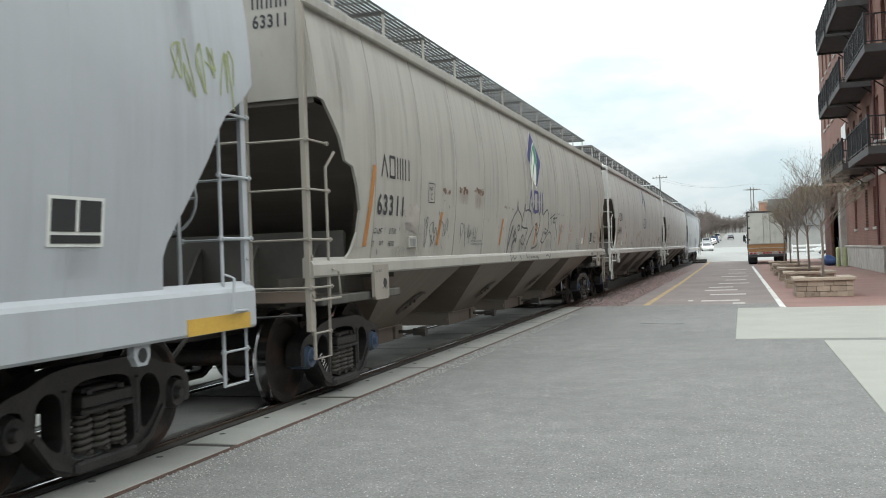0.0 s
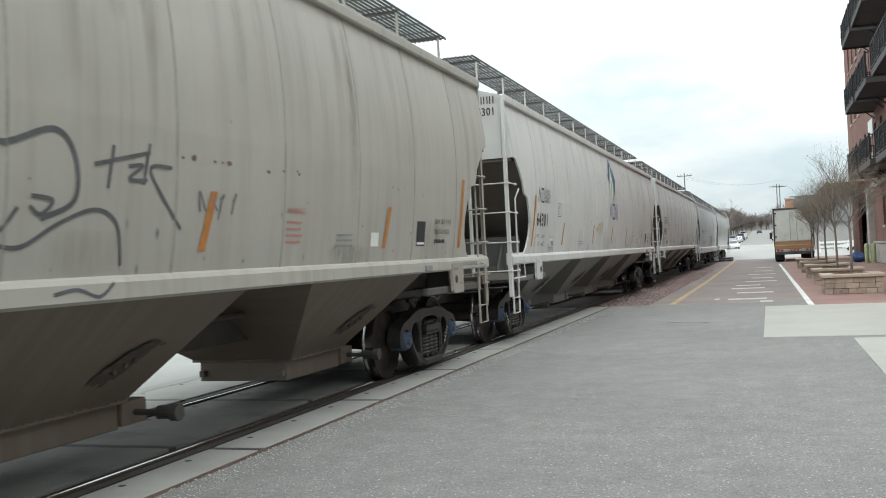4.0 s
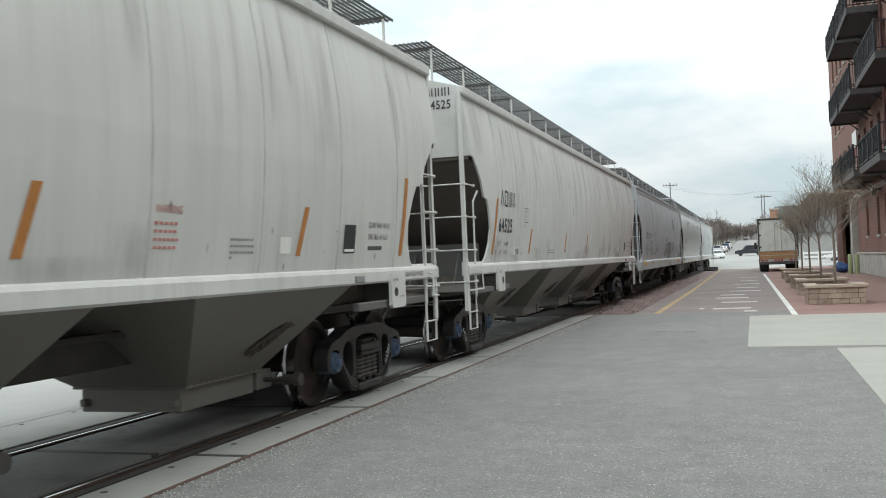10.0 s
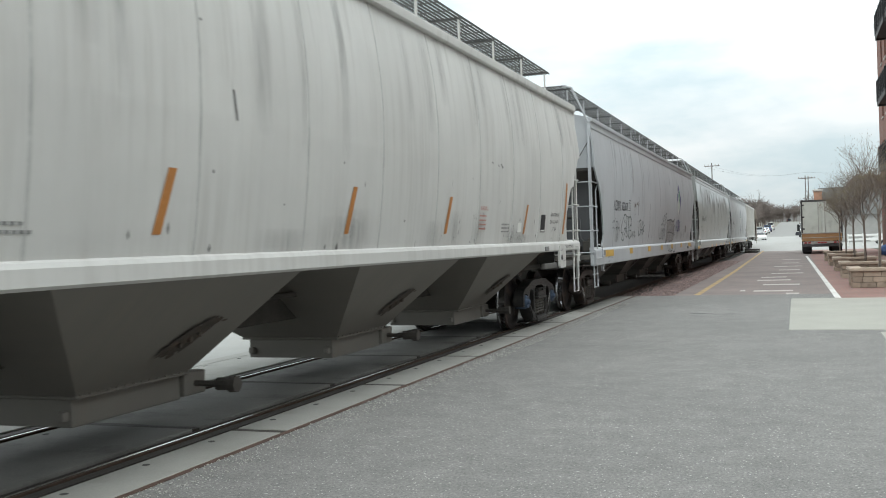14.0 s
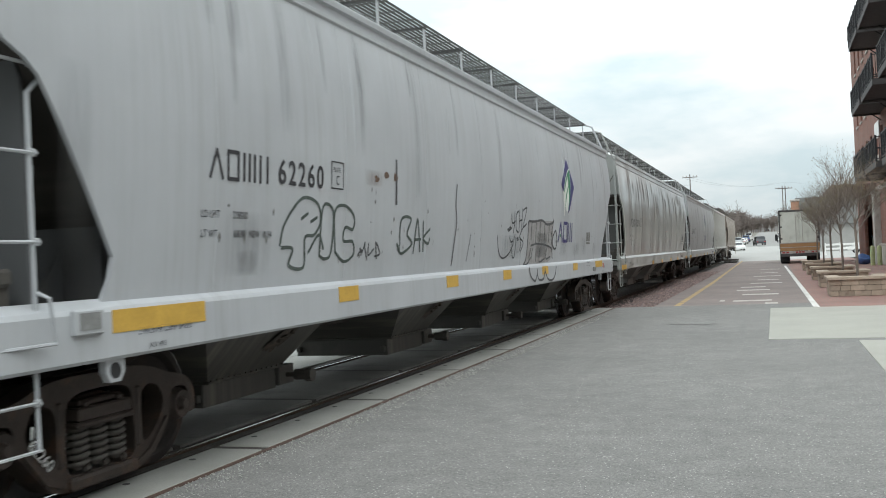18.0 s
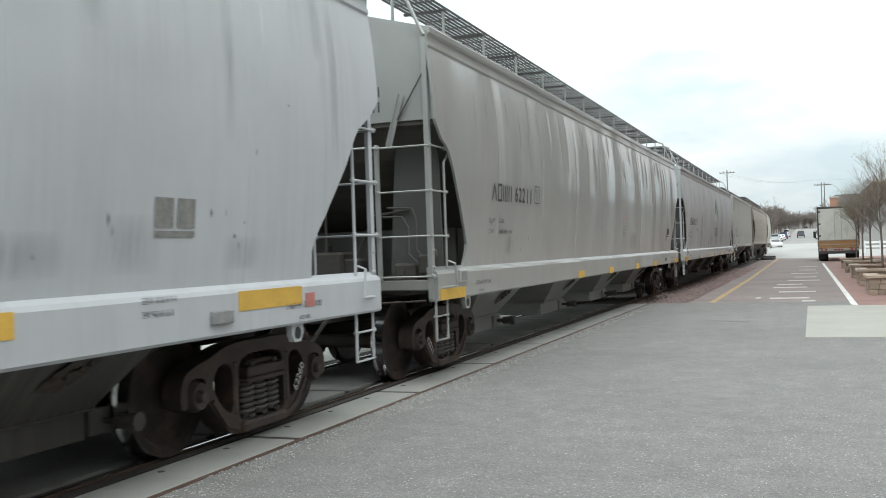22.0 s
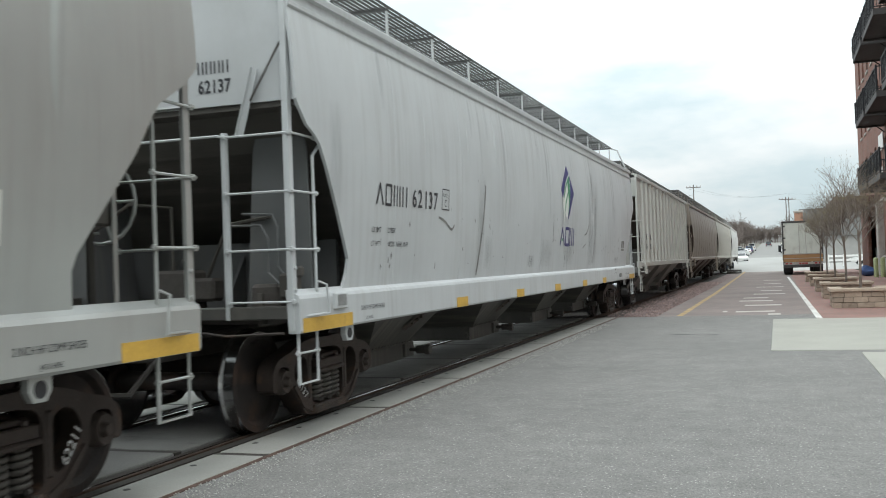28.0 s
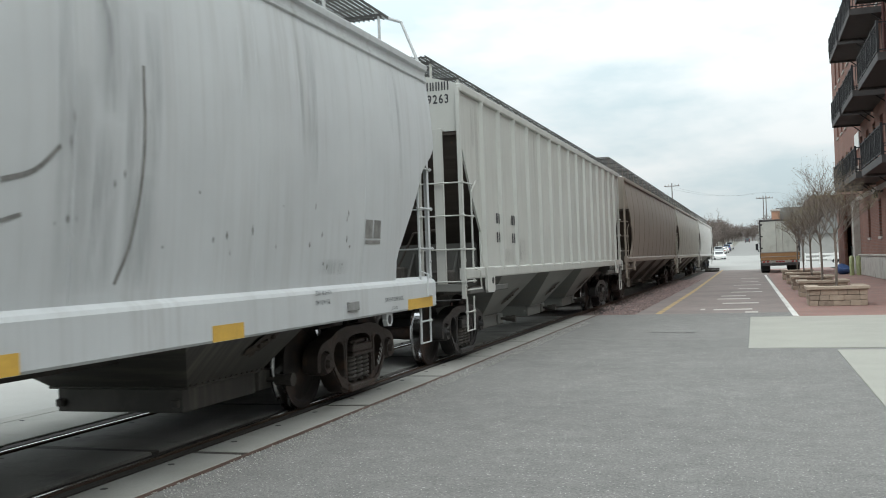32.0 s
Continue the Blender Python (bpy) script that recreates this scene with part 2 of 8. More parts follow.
def curve_pts(pts, n=7):
    """A smooth line through points."""
    out = []
    for i in range(len(pts) - 1):
        p0, p1, p2, p3 = (Vector(pts[max(0, min(len(pts) - 1, j))]) for j in (i - 1, i, i + 1, i + 2))
        for k in range(n):
            t = k / n
            out.append(tuple(0.5 * (2 * p1 + (p2 - p0) * t + (2 * p0 - 5 * p1 + 4 * p2 - p3) * t * t + (3 * p1 - p0 - 3 * p2 + p3) * t ** 3)))
    return out + [tuple(pts[-1])]


def lerp_table(tab, x):
    for (x0, y0), (x1, y1) in zip(tab, tab[1:]):
        if x <= x1:
            return y0 + (y1 - y0) * max(0.0, (x - x0) / (x1 - x0)) if x1 > x0 else y1
    return tab[-1][1]


# ---- the train: speed, track and cars ----
RAIL_X, GAUGE = -4.595, 1.505
TRACK_X = RAIL_X - GAUGE / 2
SPEED_T = [0, 4, 8, 12, 16, 20, 24, 28, 32]
SPEED = [3.65, 3.80, 3.88, 3.765, 3.866, 3.891, 4.019, 3.967, 3.955]
WHEEL_R = 0.457
BEND_Y, BEND_R = 101.0, 95.0


def gone(t):
    """Metres that the train has rolled by t."""
    s = 0.0
    for i in range(8):
        t0, t1, v0, v1 = SPEED_T[i], SPEED_T[i + 1], SPEED[i], SPEED[i + 1]
        d = min(max(t - t0, 0), t1 - t0)
        s += v0 * d + 0.5 * (v1 - v0) / (t1 - t0) * d * d
    return s


def on_track(s):
    if s < BEND_Y:
        return Vector((TRACK_X, s, 0))
    a = (s - BEND_Y) / BEND_R
    return Vector((TRACK_X - BEND_R * (1 - math.cos(a)), BEND_Y + BEND_R * math.sin(a), 0))


def car_pose(s, half):
    a, b = on_track(s - half), on_track(s + half)
    mid, d = (a + b) / 2, b - a
    return pose(mid.x, mid.y, 0, 0, 0, math.degrees(math.atan2(-d.x, d.y)))


KINDS = {
    # length between corner posts, side profile (z, half width), where the side sheet starts (z, from the post), sill
    "round": dict(L=20.0, truck=1.33, lead=1.72, prof=[(1.30, 1.485), (1.6, 1.535), (2.0, 1.585), (2.4, 1.615), (2.8, 1.62), (3.1, 1.605), (3.4, 1.57), (3.7, 1.52), (3.9, 1.475)],
                  cut=[(1.30, 0.80), (1.42, 0.82), (1.52, 0.98), (1.72, 1.11), (1.95, 1.14), (2.2, 1.03), (2.38, 0.90), (2.42, 0.70), (2.64, 0.58), (2.96, 0.22), (2.975, 0.08), (3.9, 0.08)], eave=3.9, shelf=2.97, knee=(0.68, 0.34)),
    "deep": dict(L=20.0, truck=1.34, lead=1.47, prof=[(1.26, 1.50), (1.6, 1.54), (2.0, 1.575), (2.4, 1.60), (2.8, 1.605), (3.1, 1.595), (3.4, 1.57), (3.7, 1.53), (3.86, 1.50)],
                 cut=[(1.26, 0.98), (1.42, 1.06), (1.55, 1.08), (1.9, 0.86), (2.3, 0.60), (2.55, 0.43), (2.63, 0.33), (2.70, 0.18), (2.85, 0.03), (2.90, 0.0), (3.86, 0.0)],
                 cut2=[(1.26, 1.20), (1.50, 1.23), (1.60, 1.19), (2.23, 0.68), (2.48, 0.52), (2.57, 0.44), (2.74, 0.16), (2.88, 0.0), (3.86, 0.0)], eave=3.86, shelf=2.91, knee=(0.54, 0.32)),
    "ribbed": dict(L=16.4, truck=1.2, lead=1.3, prof=[(1.30, 1.50), (2.5, 1.50), (3.86, 1.50)],
                   cut=[(1.30, 0.95), (1.9, 0.95), (2.4, 0.55), (3.1, 0.1), (3.4, 0.05), (3.86, 0.05)], eave=3.9, shelf=3.3),
}


def hw(kind, z):
    return lerp_table(KINDS[kind]["prof"], z)


def side_sheet(kind, sign):
    k = KINDS[kind]
    cut, cut2 = k["cut"], k.get("cut2", k["cut"])
    L, zs = k["L"], sorted({z for z, _ in k["prof"]} | {z for z, _ in cut} | {z for z, _ in cut2})
    nu = 24
    bm = bmesh.new()
    lay = []
    for inset in (0.0, 0.03):
        rows = []
        for z in zs:
            s, e = lerp_table(cut, z), lerp_table(cut2, z)
            x = hw(kind, z) - inset
            rows.append([bm.verts.new((sign * x, -L / 2 + s + (L - s - e) * i / nu, z)) for i in range(nu + 1)])
        lay.append(rows)
    for rows in lay:
        for a, b in zip(rows, rows[1:]):
            for i in range(nu):
                bm.faces.new((a[i], a[i + 1], b[i + 1], b[i]))
    o, n = lay
    for a, b in zip(range(len(zs) - 1), range(1, len(zs))):
        for i in (0, nu):
            bm.faces.new((o[a][i], o[b][i], n[b][i], n[a][i]))
    for r in (0, -1):
        for i in range(nu):
            bm.faces.new((o[r][i], o[r][i + 1], n[r][i + 1], n[r][i]))
    return bm


def seam(kind, sign, y, w=0.03, proud=0.006, z0=None, z1=None):
    """A welded seam or post that follows the side's curve."""
    k = KINDS[kind]
    zs = [z for z, _ in k["prof"]]
    z0, z1 = z0 or zs[0], z1 or zs[-1]
    zs = [z0] + [z for z in zs if z0 < z < z1] + [z1]
    bm = bmesh.new()
    rows = []
    for z in zs:
        x = hw(kind, z)
        rows.append([bm.verts.new((sign * (x + d), y + e, z)) for d, e in ((-0.004, -w / 2), (proud, -w / 4), (proud, w / 4), (-0.004, w / 2))])
    for a, b in zip(rows, rows[1:]):
        for i in range(3):
            bm.faces.new((a[i], a[i + 1], b[i + 1], b[i]))
    return bm


def decal(kind, poly, lift=0.005):
    """A flat patch of (y, z) laid on the near side's curve."""
    bm = bmesh.new()
    f = bm.faces.new([bm.verts.new((0, y, z)) for y, z in poly])
    bmesh.ops.triangulate(bm, faces=[f])
    for z in [p[0] for p in KINDS[kind]["prof"]]:
        bmesh.ops.bisect_plane(bm, geom=bm.verts[:] + bm.edges[:] + bm.faces[:], plane_co=(0, 0, z), plane_no=(0, 0, 1))
    for v in bm.verts:
        v.co.x = hw(kind, v.co.z) + lift
    return bm


def text_mesh(body, size, squeeze=0.8, bold=0.0):
    key = ("text", body, size, squeeze, bold)
    if key not in CACHE:
        cu = bpy.data.curves.new("letters", "FONT")
        cu.body, cu.size, cu.resolution_u, cu.offset = body, size, 3, bold
        ob = new("letters", cu)
        me = bpy.data.meshes.new_from_object(ob.evaluated_get(bpy.context.evaluated_depsgraph_get()))
        bpy.data.objects.remove(ob)
        bpy.data.curves.remove(cu)
        me.name = "letters"
        for v in me.vertices:
            v.co.x *= squeeze
        me.materials.clear()
        me.materials.append(None)
        CACHE[key] = me
    return CACHE[key]


def letter_side(parent, kind, body, y, z, height, material, name="lettering", squeeze=0.8, lift=0.006, flat_x=None, bold=0.0):
    """Writing on the near side: y is where it starts, z its foot, height that of a capital."""
    def lay(me, y):
        for v in me.vertices:
            u, w = v.co.x, v.co.y
            zz = z + w
            v.co = ((hw(kind, zz) if flat_x is None else flat_x) + lift, y + u, zz)
        return link(name, me, material, parent)
    if height < 0.12:
        return tagged(lay(text_mesh(body, height / 0.69, squeeze, bold).copy(), y), "", "", "", "stuff")
    step = 0.615 * height / 0.69 * squeeze
    for i, c in enumerate(body):
        lay(text_mesh(c, height / 0.69, squeeze, bold).copy(), y + i * step + (0.12 * step if c == "1" else 0))


def bars_side(parent, kind, y, z, width, height, n, material, name="lettering", fill=0.62, flat_x=None):
    """Plain bars in place of writing."""
    bm = bmesh.new()
    step = width / n
    for i in range(n):
        y0, y1 = y + i * step, y + (i + fill) * step
        vs = [bm.verts.new(((hw(kind, q) if flat_x is None else flat_x) + 0.005, p, q)) for p, q in ((y0, z), (y1, z), (y1, z + height), (y0, z + height))]
        bm.faces.new(vs)
        if height > 0.12:
            part(name, bm, material, parent)
            bm = bmesh.new()
    if height > 0.12:
        return bm.free()
    return tagged(part(name, bm, material, parent), "", "", "", "stuff")


def mark_bars(parent, kind, y, z, width, height, material):
    """Plain shapes for the owner's mark: an open wedge, a hollow block and upright bars."""
    step = width / 4
    for pts in ([(0.04, 0.0), (0.4, 1.0), (0.76, 0.0)], [(1.08, 0.0), (1.08, 1.0), (1.7, 1.0), (1.7, 0.0), (1.08, 0.0)], [(2.06, 0.0), (2.06, 1.0)], [(2.4, 0.0), (2.4, 1.0)], [(2.74, 0.0), (2.74, 1.0)], [(3.12, 0.0), (3.12, 1.0)], [(3.6, 0.0), (3.6, 1.0)]):
        bm = bmesh.new()
        stroke(bm, kind, [(y + u * step, z + v * height) for u, v in pts], height * 0.15, 0.005)
        part("lettering", bm, material, parent)


def stroke(bm, kind, pts, w, lift=0.005):
    """A brushed line of (y, z) points on the near side."""
    for (y0, z0), (y1, z1) in zip(pts, pts[1:]):
        dy, dz = y1 - y0, z1 - z0
        n = math.hypot(dy, dz) or 1
        ox, oz = -dz / n * w / 2, dy / n * w / 2
        ex, ez = dy / n * w * 0.3, dz / n * w * 0.3
        vs = []
        for y, z in ((y0 + ox - ex, z0 + oz - ez), (y0 - ox - ex, z0 - oz - ez), (y1 - ox + ex, z1 - oz + ez), (y1 + ox + ex, z1 + oz + ez)):
            vs.append(bm.verts.new((hw(kind, z) + lift, y, z)))
        bm.faces.new(vs)


def coil(r=0.068, h=0.27, turns=6, wire=0.0175):
    """A coil spring with its inner coil as a plain core."""
    pts = [(r * math.cos(a), r * math.sin(a), h * a / (2 * math.pi * turns)) for a in [2 * math.pi * i / 12 for i in range(turns * 12 + 1)]]
    bm = tube(bmesh.new(), pts, wire, 6)
    return lathe(bm, [(0.0, 0.046), (h, 0.046)], 12, axis="z")


def ring_of(pts, n=4):
    """A closed smooth loop through points."""
    return curve_pts([pts[-1], *pts, pts[0], pts[1]], n)[n:-n - 1]


def side_frame():
    """A cast truck side frame in one piece: arched top, pedestals over the bearings, two side windows and the spring opening."""
    half = [(0.0, 0.80), (0.30, 0.805), (0.55, 0.775), (0.74, 0.715), (0.92, 0.675), (1.03, 0.625), (1.085, 0.54), (1.09, 0.42), (1.075, 0.385), (1.015, 0.385), (1.005, 0.50), (0.975, 0.57), (0.89, 0.59), (0.805, 0.57), (0.775, 0.50), (0.765, 0.40), (0.72, 0.35), (0.62, 0.245), (0.52, 0.145), (0.42, 0.095), (0.25, 0.085), (0.0, 0.085)]
    outer = curve_pts(half, 3)
    outer = outer + [(-y, z) for y, z in outer[-2:0:-1]]
    side = ring_of([(0.44, 0.60), (0.53, 0.655), (0.63, 0.62), (0.685, 0.53), (0.66, 0.43), (0.55, 0.31), (0.46, 0.265), (0.425, 0.33), (0.425, 0.48)])
    mid = ring_of([(-0.31, 0.64), (-0.2, 0.69), (0.0, 0.70), (0.2, 0.69), (0.31, 0.64), (0.335, 0.5), (0.345, 0.3), (0.30, 0.185), (0.0, 0.175), (-0.30, 0.185), (-0.345, 0.3), (-0.335, 0.5)])
    bm = bmesh.new()
    for loop in (outer, side, [(-y, z) for y, z in side], mid):
        vs = [bm.verts.new((-0.085, y, z)) for y, z in loop]
        for a, b in zip(vs, vs[1:] + vs[:1]):
            bm.edges.new((a, b))
    bmesh.ops.triangle_fill(bm, edges=bm.edges[:], use_beauty=True)
    rim = [e for e in bm.edges if len(e.link_faces) == 1]
    got = bmesh.ops.extrude_face_region(bm, geom=bm.faces[:])
    for v in got["geom"]:
        if isinstance(v, bmesh.types.BMVert):
            v.co.x = 0.085
    bmesh.ops.recalc_face_normals(bm, faces=bm.faces)
    sharp = [e for e in bm.edges if len(e.link_faces) == 2 and e.calc_face_angle(0) > 1.2 and abs(e.verts[0].co.x - e.verts[1].co.x) < 0.001]
    bmesh.ops.bevel(bm, geom=sharp, offset=0.014, segments=2, affect="EDGES", clamp_overlap=True)
    # flanges along the lower chord and round the pedestals
    box(bm, -0.13, 0.13, -0.34, 0.34, 0.085, 0.17, bevel=0.02)
    for s in (-1, 1):
        prism(bm, [(s * 0.36, 0.115), (s * 0.36, 0.15), (s * 0.5, 0.205), (s * 0.70, 0.40), (s * 0.725, 0.38), (s * 0.54, 0.17)], -0.105, 0.105)
        box(bm, -0.1, 0.1, s * 0.395 - 0.03, s * 0.395 + 0.03, 0.24, 0.66, bevel=0.015)
    return bm


def wheel_mesh(sign):
    # outer face at +x for the near wheel
    prof = [(-0.09, 0.10), (-0.09, 0.15), (-0.02, 0.19), (0.0, 0.30), (-0.055, 0.385), (-0.06, 0.48), (-0.035, 0.487), (-0.02, 0.46), (0.075, 0.452), (0.08, 0.395), (0.035, 0.36), (0.045, 0.24), (0.095, 0.17), (0.105, 0.10)]
    if sign < 0:
        prof = [(-a, r) for a, r in prof]
    return lathe(bmesh.new(), prof, 40)


def axle_mesh():
    return lathe(bmesh.new(), [(-1.0, 0.05), (-1.0, 0.085), (-0.86, 0.09), (-0.84, 0.105), (-0.6, 0.105), (-0.3, 0.085), (0.3, 0.085), (0.6, 0.105), (0.84, 0.105), (0.86, 0.09), (1.0, 0.085), (1.0, 0.05)], 14)


def tread_ring(sign):
    prof = [(-0.058, 0.4795), (-0.035, 0.4905), (-0.021, 0.4635), (0.0735, 0.4555), (0.0735, 0.448), (-0.02, 0.45), (-0.058, 0.47)]
    return lathe(bmesh.new(), [(a * sign, r) for a, r in prof], 40)


def bearing_mesh(sign):
    prof = [(0.90, 0.05), (0.90, 0.12), (1.07, 0.12), (1.09, 0.105), (1.115, 0.10), (1.10, 0.05), (1.13, 0.04), (1.145, 0.035), (1.145, 0.0)]
    return lathe(bmesh.new(), [(a * sign, r) for a, r in prof], 18)


def truck_parts(car, y, mats, wheelsets):
    fr, cap = mats["truck"], mats["cap"]
    for sx in (1, -1):
        link("side_frame", cached("side_frame", side_frame, 30), fr, car, m=pose(sx * 1.0, y, 0))
        for dy in (-0.185, 0.0, 0.185):
            link("spring", cached("spring", coil, 60), mats["spring"], car, m=pose(sx * 1.03, y + dy, 0.2))
        link("spring_seat", cached("spring_seat", lambda: boxes((-0.12, 0.12, -0.29, 0.29, 0.47, 0.51), (-0.10, 0.115, -0.27, 0.27, 0.51, 0.60), (-0.10, 0.075, -0.22, 0.22, 0.60, 0.645), (0.075, 0.10, -0.2, -0.14, 0.52, 0.64), (0.075, 0.10, 0.14, 0.2, 0.52, 0.64), bevel=0.012)), fr, car, m=pose(sx * 1.02, y, 0))
    link("bolster", cached("bolster", lambda: boxes((-1.0, 1.0, -0.2, 0.2, 0.46, 0.66), (-0.35, 0.35, -0.25, 0.25, 0.62, 0.74), bevel=0.03)), fr, car, m=pose(0, y, 0))
    for sy in (-1, 1):
        ws = link("wheelset", cached("axle", axle_mesh, 40), mats["wheel"], car, m=pose(0, y + sy * 0.889, WHEEL_R))
        for sx in (1, -1):
            link("wheel", cached(("wheel", sx), lambda: wheel_mesh(sx), 40), mats["wheel"], ws, m=pose(sx * GAUGE / 2, 0, 0))
            link("tread", cached(("tread", sx), lambda: tread_ring(sx), 40), mats["tread"], ws, m=pose(sx * GAUGE / 2, 0, 0))
            link("bearing", cached(("bearing", sx), lambda: bearing_mesh(sx), 40), cap, ws)
            link("brake_shoe", cached("brake_shoe", lambda: boxes((-0.06, 0.06, -0.04, 0.04, -0.16, 0.16), bevel=0.02)), fr, car, m=pose(sx * GAUGE / 2, y + sy * 0.36, 0.48, sy * 8))
        wheelsets.append((ws, y + sy * 0.889))


def ladder_rung(length):
    """A round rung with a bolted lug at each end."""
    bm = tubes(((-length / 2, 0, 0), (length / 2, 0, 0)), r=0.011)
    for s in (-1, 1):
        box(bm, s * length / 2 - 0.02, s * length / 2 + 0.02, -0.012, 0.012, -0.022, 0.022, bevel=0.005)
        lathe(bm, [(-0.024, 0.012), (0.024, 0.012)], 6, s * length / 2, 0, 0, "y")
    return bm


def corner(car, kind, sy, mats, L):
    """Posts, ladders, steps and grab irons at both corners of one end."""
    paint = mats.get("trim", mats["paint"])
    e = sy * L / 2
    top = KINDS[kind]["eave"]
    foot = 0.78 if kind == "round" else 0.95
    for sx in (1, -1):
        x = sx * 1.52
        a = abs(x)
        pm = cached(("corner_post", kind), lambda: boxes((-0.055, 0.0, -0.015, 0.028, foot, top), (-0.012, 0.0, 0.0, 0.058, foot, top), bevel=0.004))
        link("corner_post", pm, paint, car, m=Matrix.Translation((x, e, 0)) @ Matrix.Diagonal((sx, -sy, 1, 1)))
        lad_z = [1.19, 1.64, 2.11, 2.57] if kind != "deep" else [1.20, 1.64, 2.13, 2.62]
        # side ladder
        d = -sy * 0.42
        rail_top = 2.5 if kind == "round" else 2.62
        kink = [(x, e + d, 0.98 if kind == "round" else 1.16), (x, e + d, rail_top - 0.16), (x + sx * 0.03, e + d * 1.35, rail_top)]
        part("ladder_rail", tubes(kink, r=0.015), paint, car)
        for i, z in enumerate(lad_z):
            m = Matrix.Translation((x + sx * 0.01, e + d / 2, z)) @ pose(0, 0, 0, 0, 0, 90)
            link("rung", cached(("rung", 0.46), lambda: ladder_rung(0.46)), paint, car, m=m)
        # stirrup steps under the sill
        zs0, zs1 = (1.3, 0.52) if kind == "round" else (0.97, 0.50)
        part("stirrup_step", tubes(((x - sx * 0.01, e - sy * 0.07, zs0), (x - sx * 0.01, e - sy * 0.07, zs1), (x - sx * 0.01, e + d, zs1), (x - sx * 0.01, e + d, zs0)), r=0.016), paint, car)
        link("rung", cached(("rung", 0.36), lambda: ladder_rung(0.36)), paint, car, m=Matrix.Translation((x - sx * 0.01, e + d / 2 - sy * 0.03, 0.76)) @ pose(0, 0, 0, 0, 0, 90))
        # end ladder
        xi = x - sx * 0.62
        rt = 3.07 if kind != "deep" else 2.66
        part("ladder_rail", boxes((min(xi, xi - sx * 0.036), max(xi, xi - sx * 0.036), e - 0.008, e + 0.008, 1.05, rt), (xi - 0.006, xi + 0.006, min(e, e - sy * 0.05), max(e, e - sy * 0.05), 1.05, rt), bevel=0.003), paint, car)
        for z in lad_z:
            link("rung", cached(("rung", 0.62), lambda: ladder_rung(0.62)), paint, car, m=pose(x - sx * 0.31, e + sy * 0.012, z))
        for z in (1.12, 1.30, 1.48):
            link("bolt", cached("post_bolt", lambda: lathe(bmesh.new(), [(0.0, 0.018), (0.012, 0.018), (0.016, 0.01)], 6)), paint, car, m=pose(x, e - sy * 0.028, z, 0, 0, 0 if sx > 0 else 180))
        # grab iron
        part("grab_iron", tubes(((x + sx * 0.02, e + d, 1.36), (x + sx * 0.1, e + d, 1.33), (x + sx * 0.1, e + d - sy * 0.04, 1.08), (x + sx * 0.02, e, 1.07)), r=0.012), paint, car)


def end_handhold(car, kind, sy, mats, L):
    """A long rail across the end between the two ladders."""
    e, z = sy * L / 2, 2.57 if kind != "deep" else 2.62
    part("end_handhold", tubes(((-0.9, e + sy * 0.012, z), (-0.86, e + sy * 0.05, z + 0.01), (0.86, e + sy * 0.05, z + 0.01), (0.9, e + sy * 0.012, z)), r=0.012), mats.get("trim", mats["paint"]), car)


def hopper_mesh(length, half_top, ztop, foot=0.70):
    """A funnel with a long leading slope and a steep trailing one, meeting its neighbour at a ridge inside the body."""
    bm = bmesh.new()
    rings = []
    for w, y0, y1, z in ((foot, -0.65, 0.65, 0.47), (half_top, -1.85, 1.10, ztop), (half_top + 0.02, -length / 2 - 0.3, length / 2 - 0.35, ztop + 0.45)):
        rings.append([bm.verts.new(p) for p in ((-w, y0, z), (w, y0, z), (w, y1, z), (-w, y1, z))])
    for a, b in zip(rings, rings[1:]):
        for i in range(4):
            bm.faces.new((a[i], a[(i + 1) % 4], b[(i + 1) % 4], b[i]))
    bm.faces.new(rings[0]), bm.faces.new(rings[-1][::-1])
    return bm


def outlet_mesh(w=0.64):
    bm = boxes((-w - 0.08, w + 0.08, -0.67, 0.67, 0.455, 0.48), (-w, w, -0.64, 0.64, 0.25, 0.455), (-w + 0.02, -w + 0.08, -0.7, 0.92, 0.30, 0.37), (w - 0.08, w - 0.02, -0.7, 0.92, 0.30, 0.37), (w - 0.12, w + 0.04, 0.64, 0.95, 0.27, 0.46), bevel=0.008)
    for i in range(14):
        y = -0.63 + i * 0.097
        box(bm, w + 0.075, w + 0.09, y - 0.014, y + 0.014, 0.48, 0.508)
    return bm


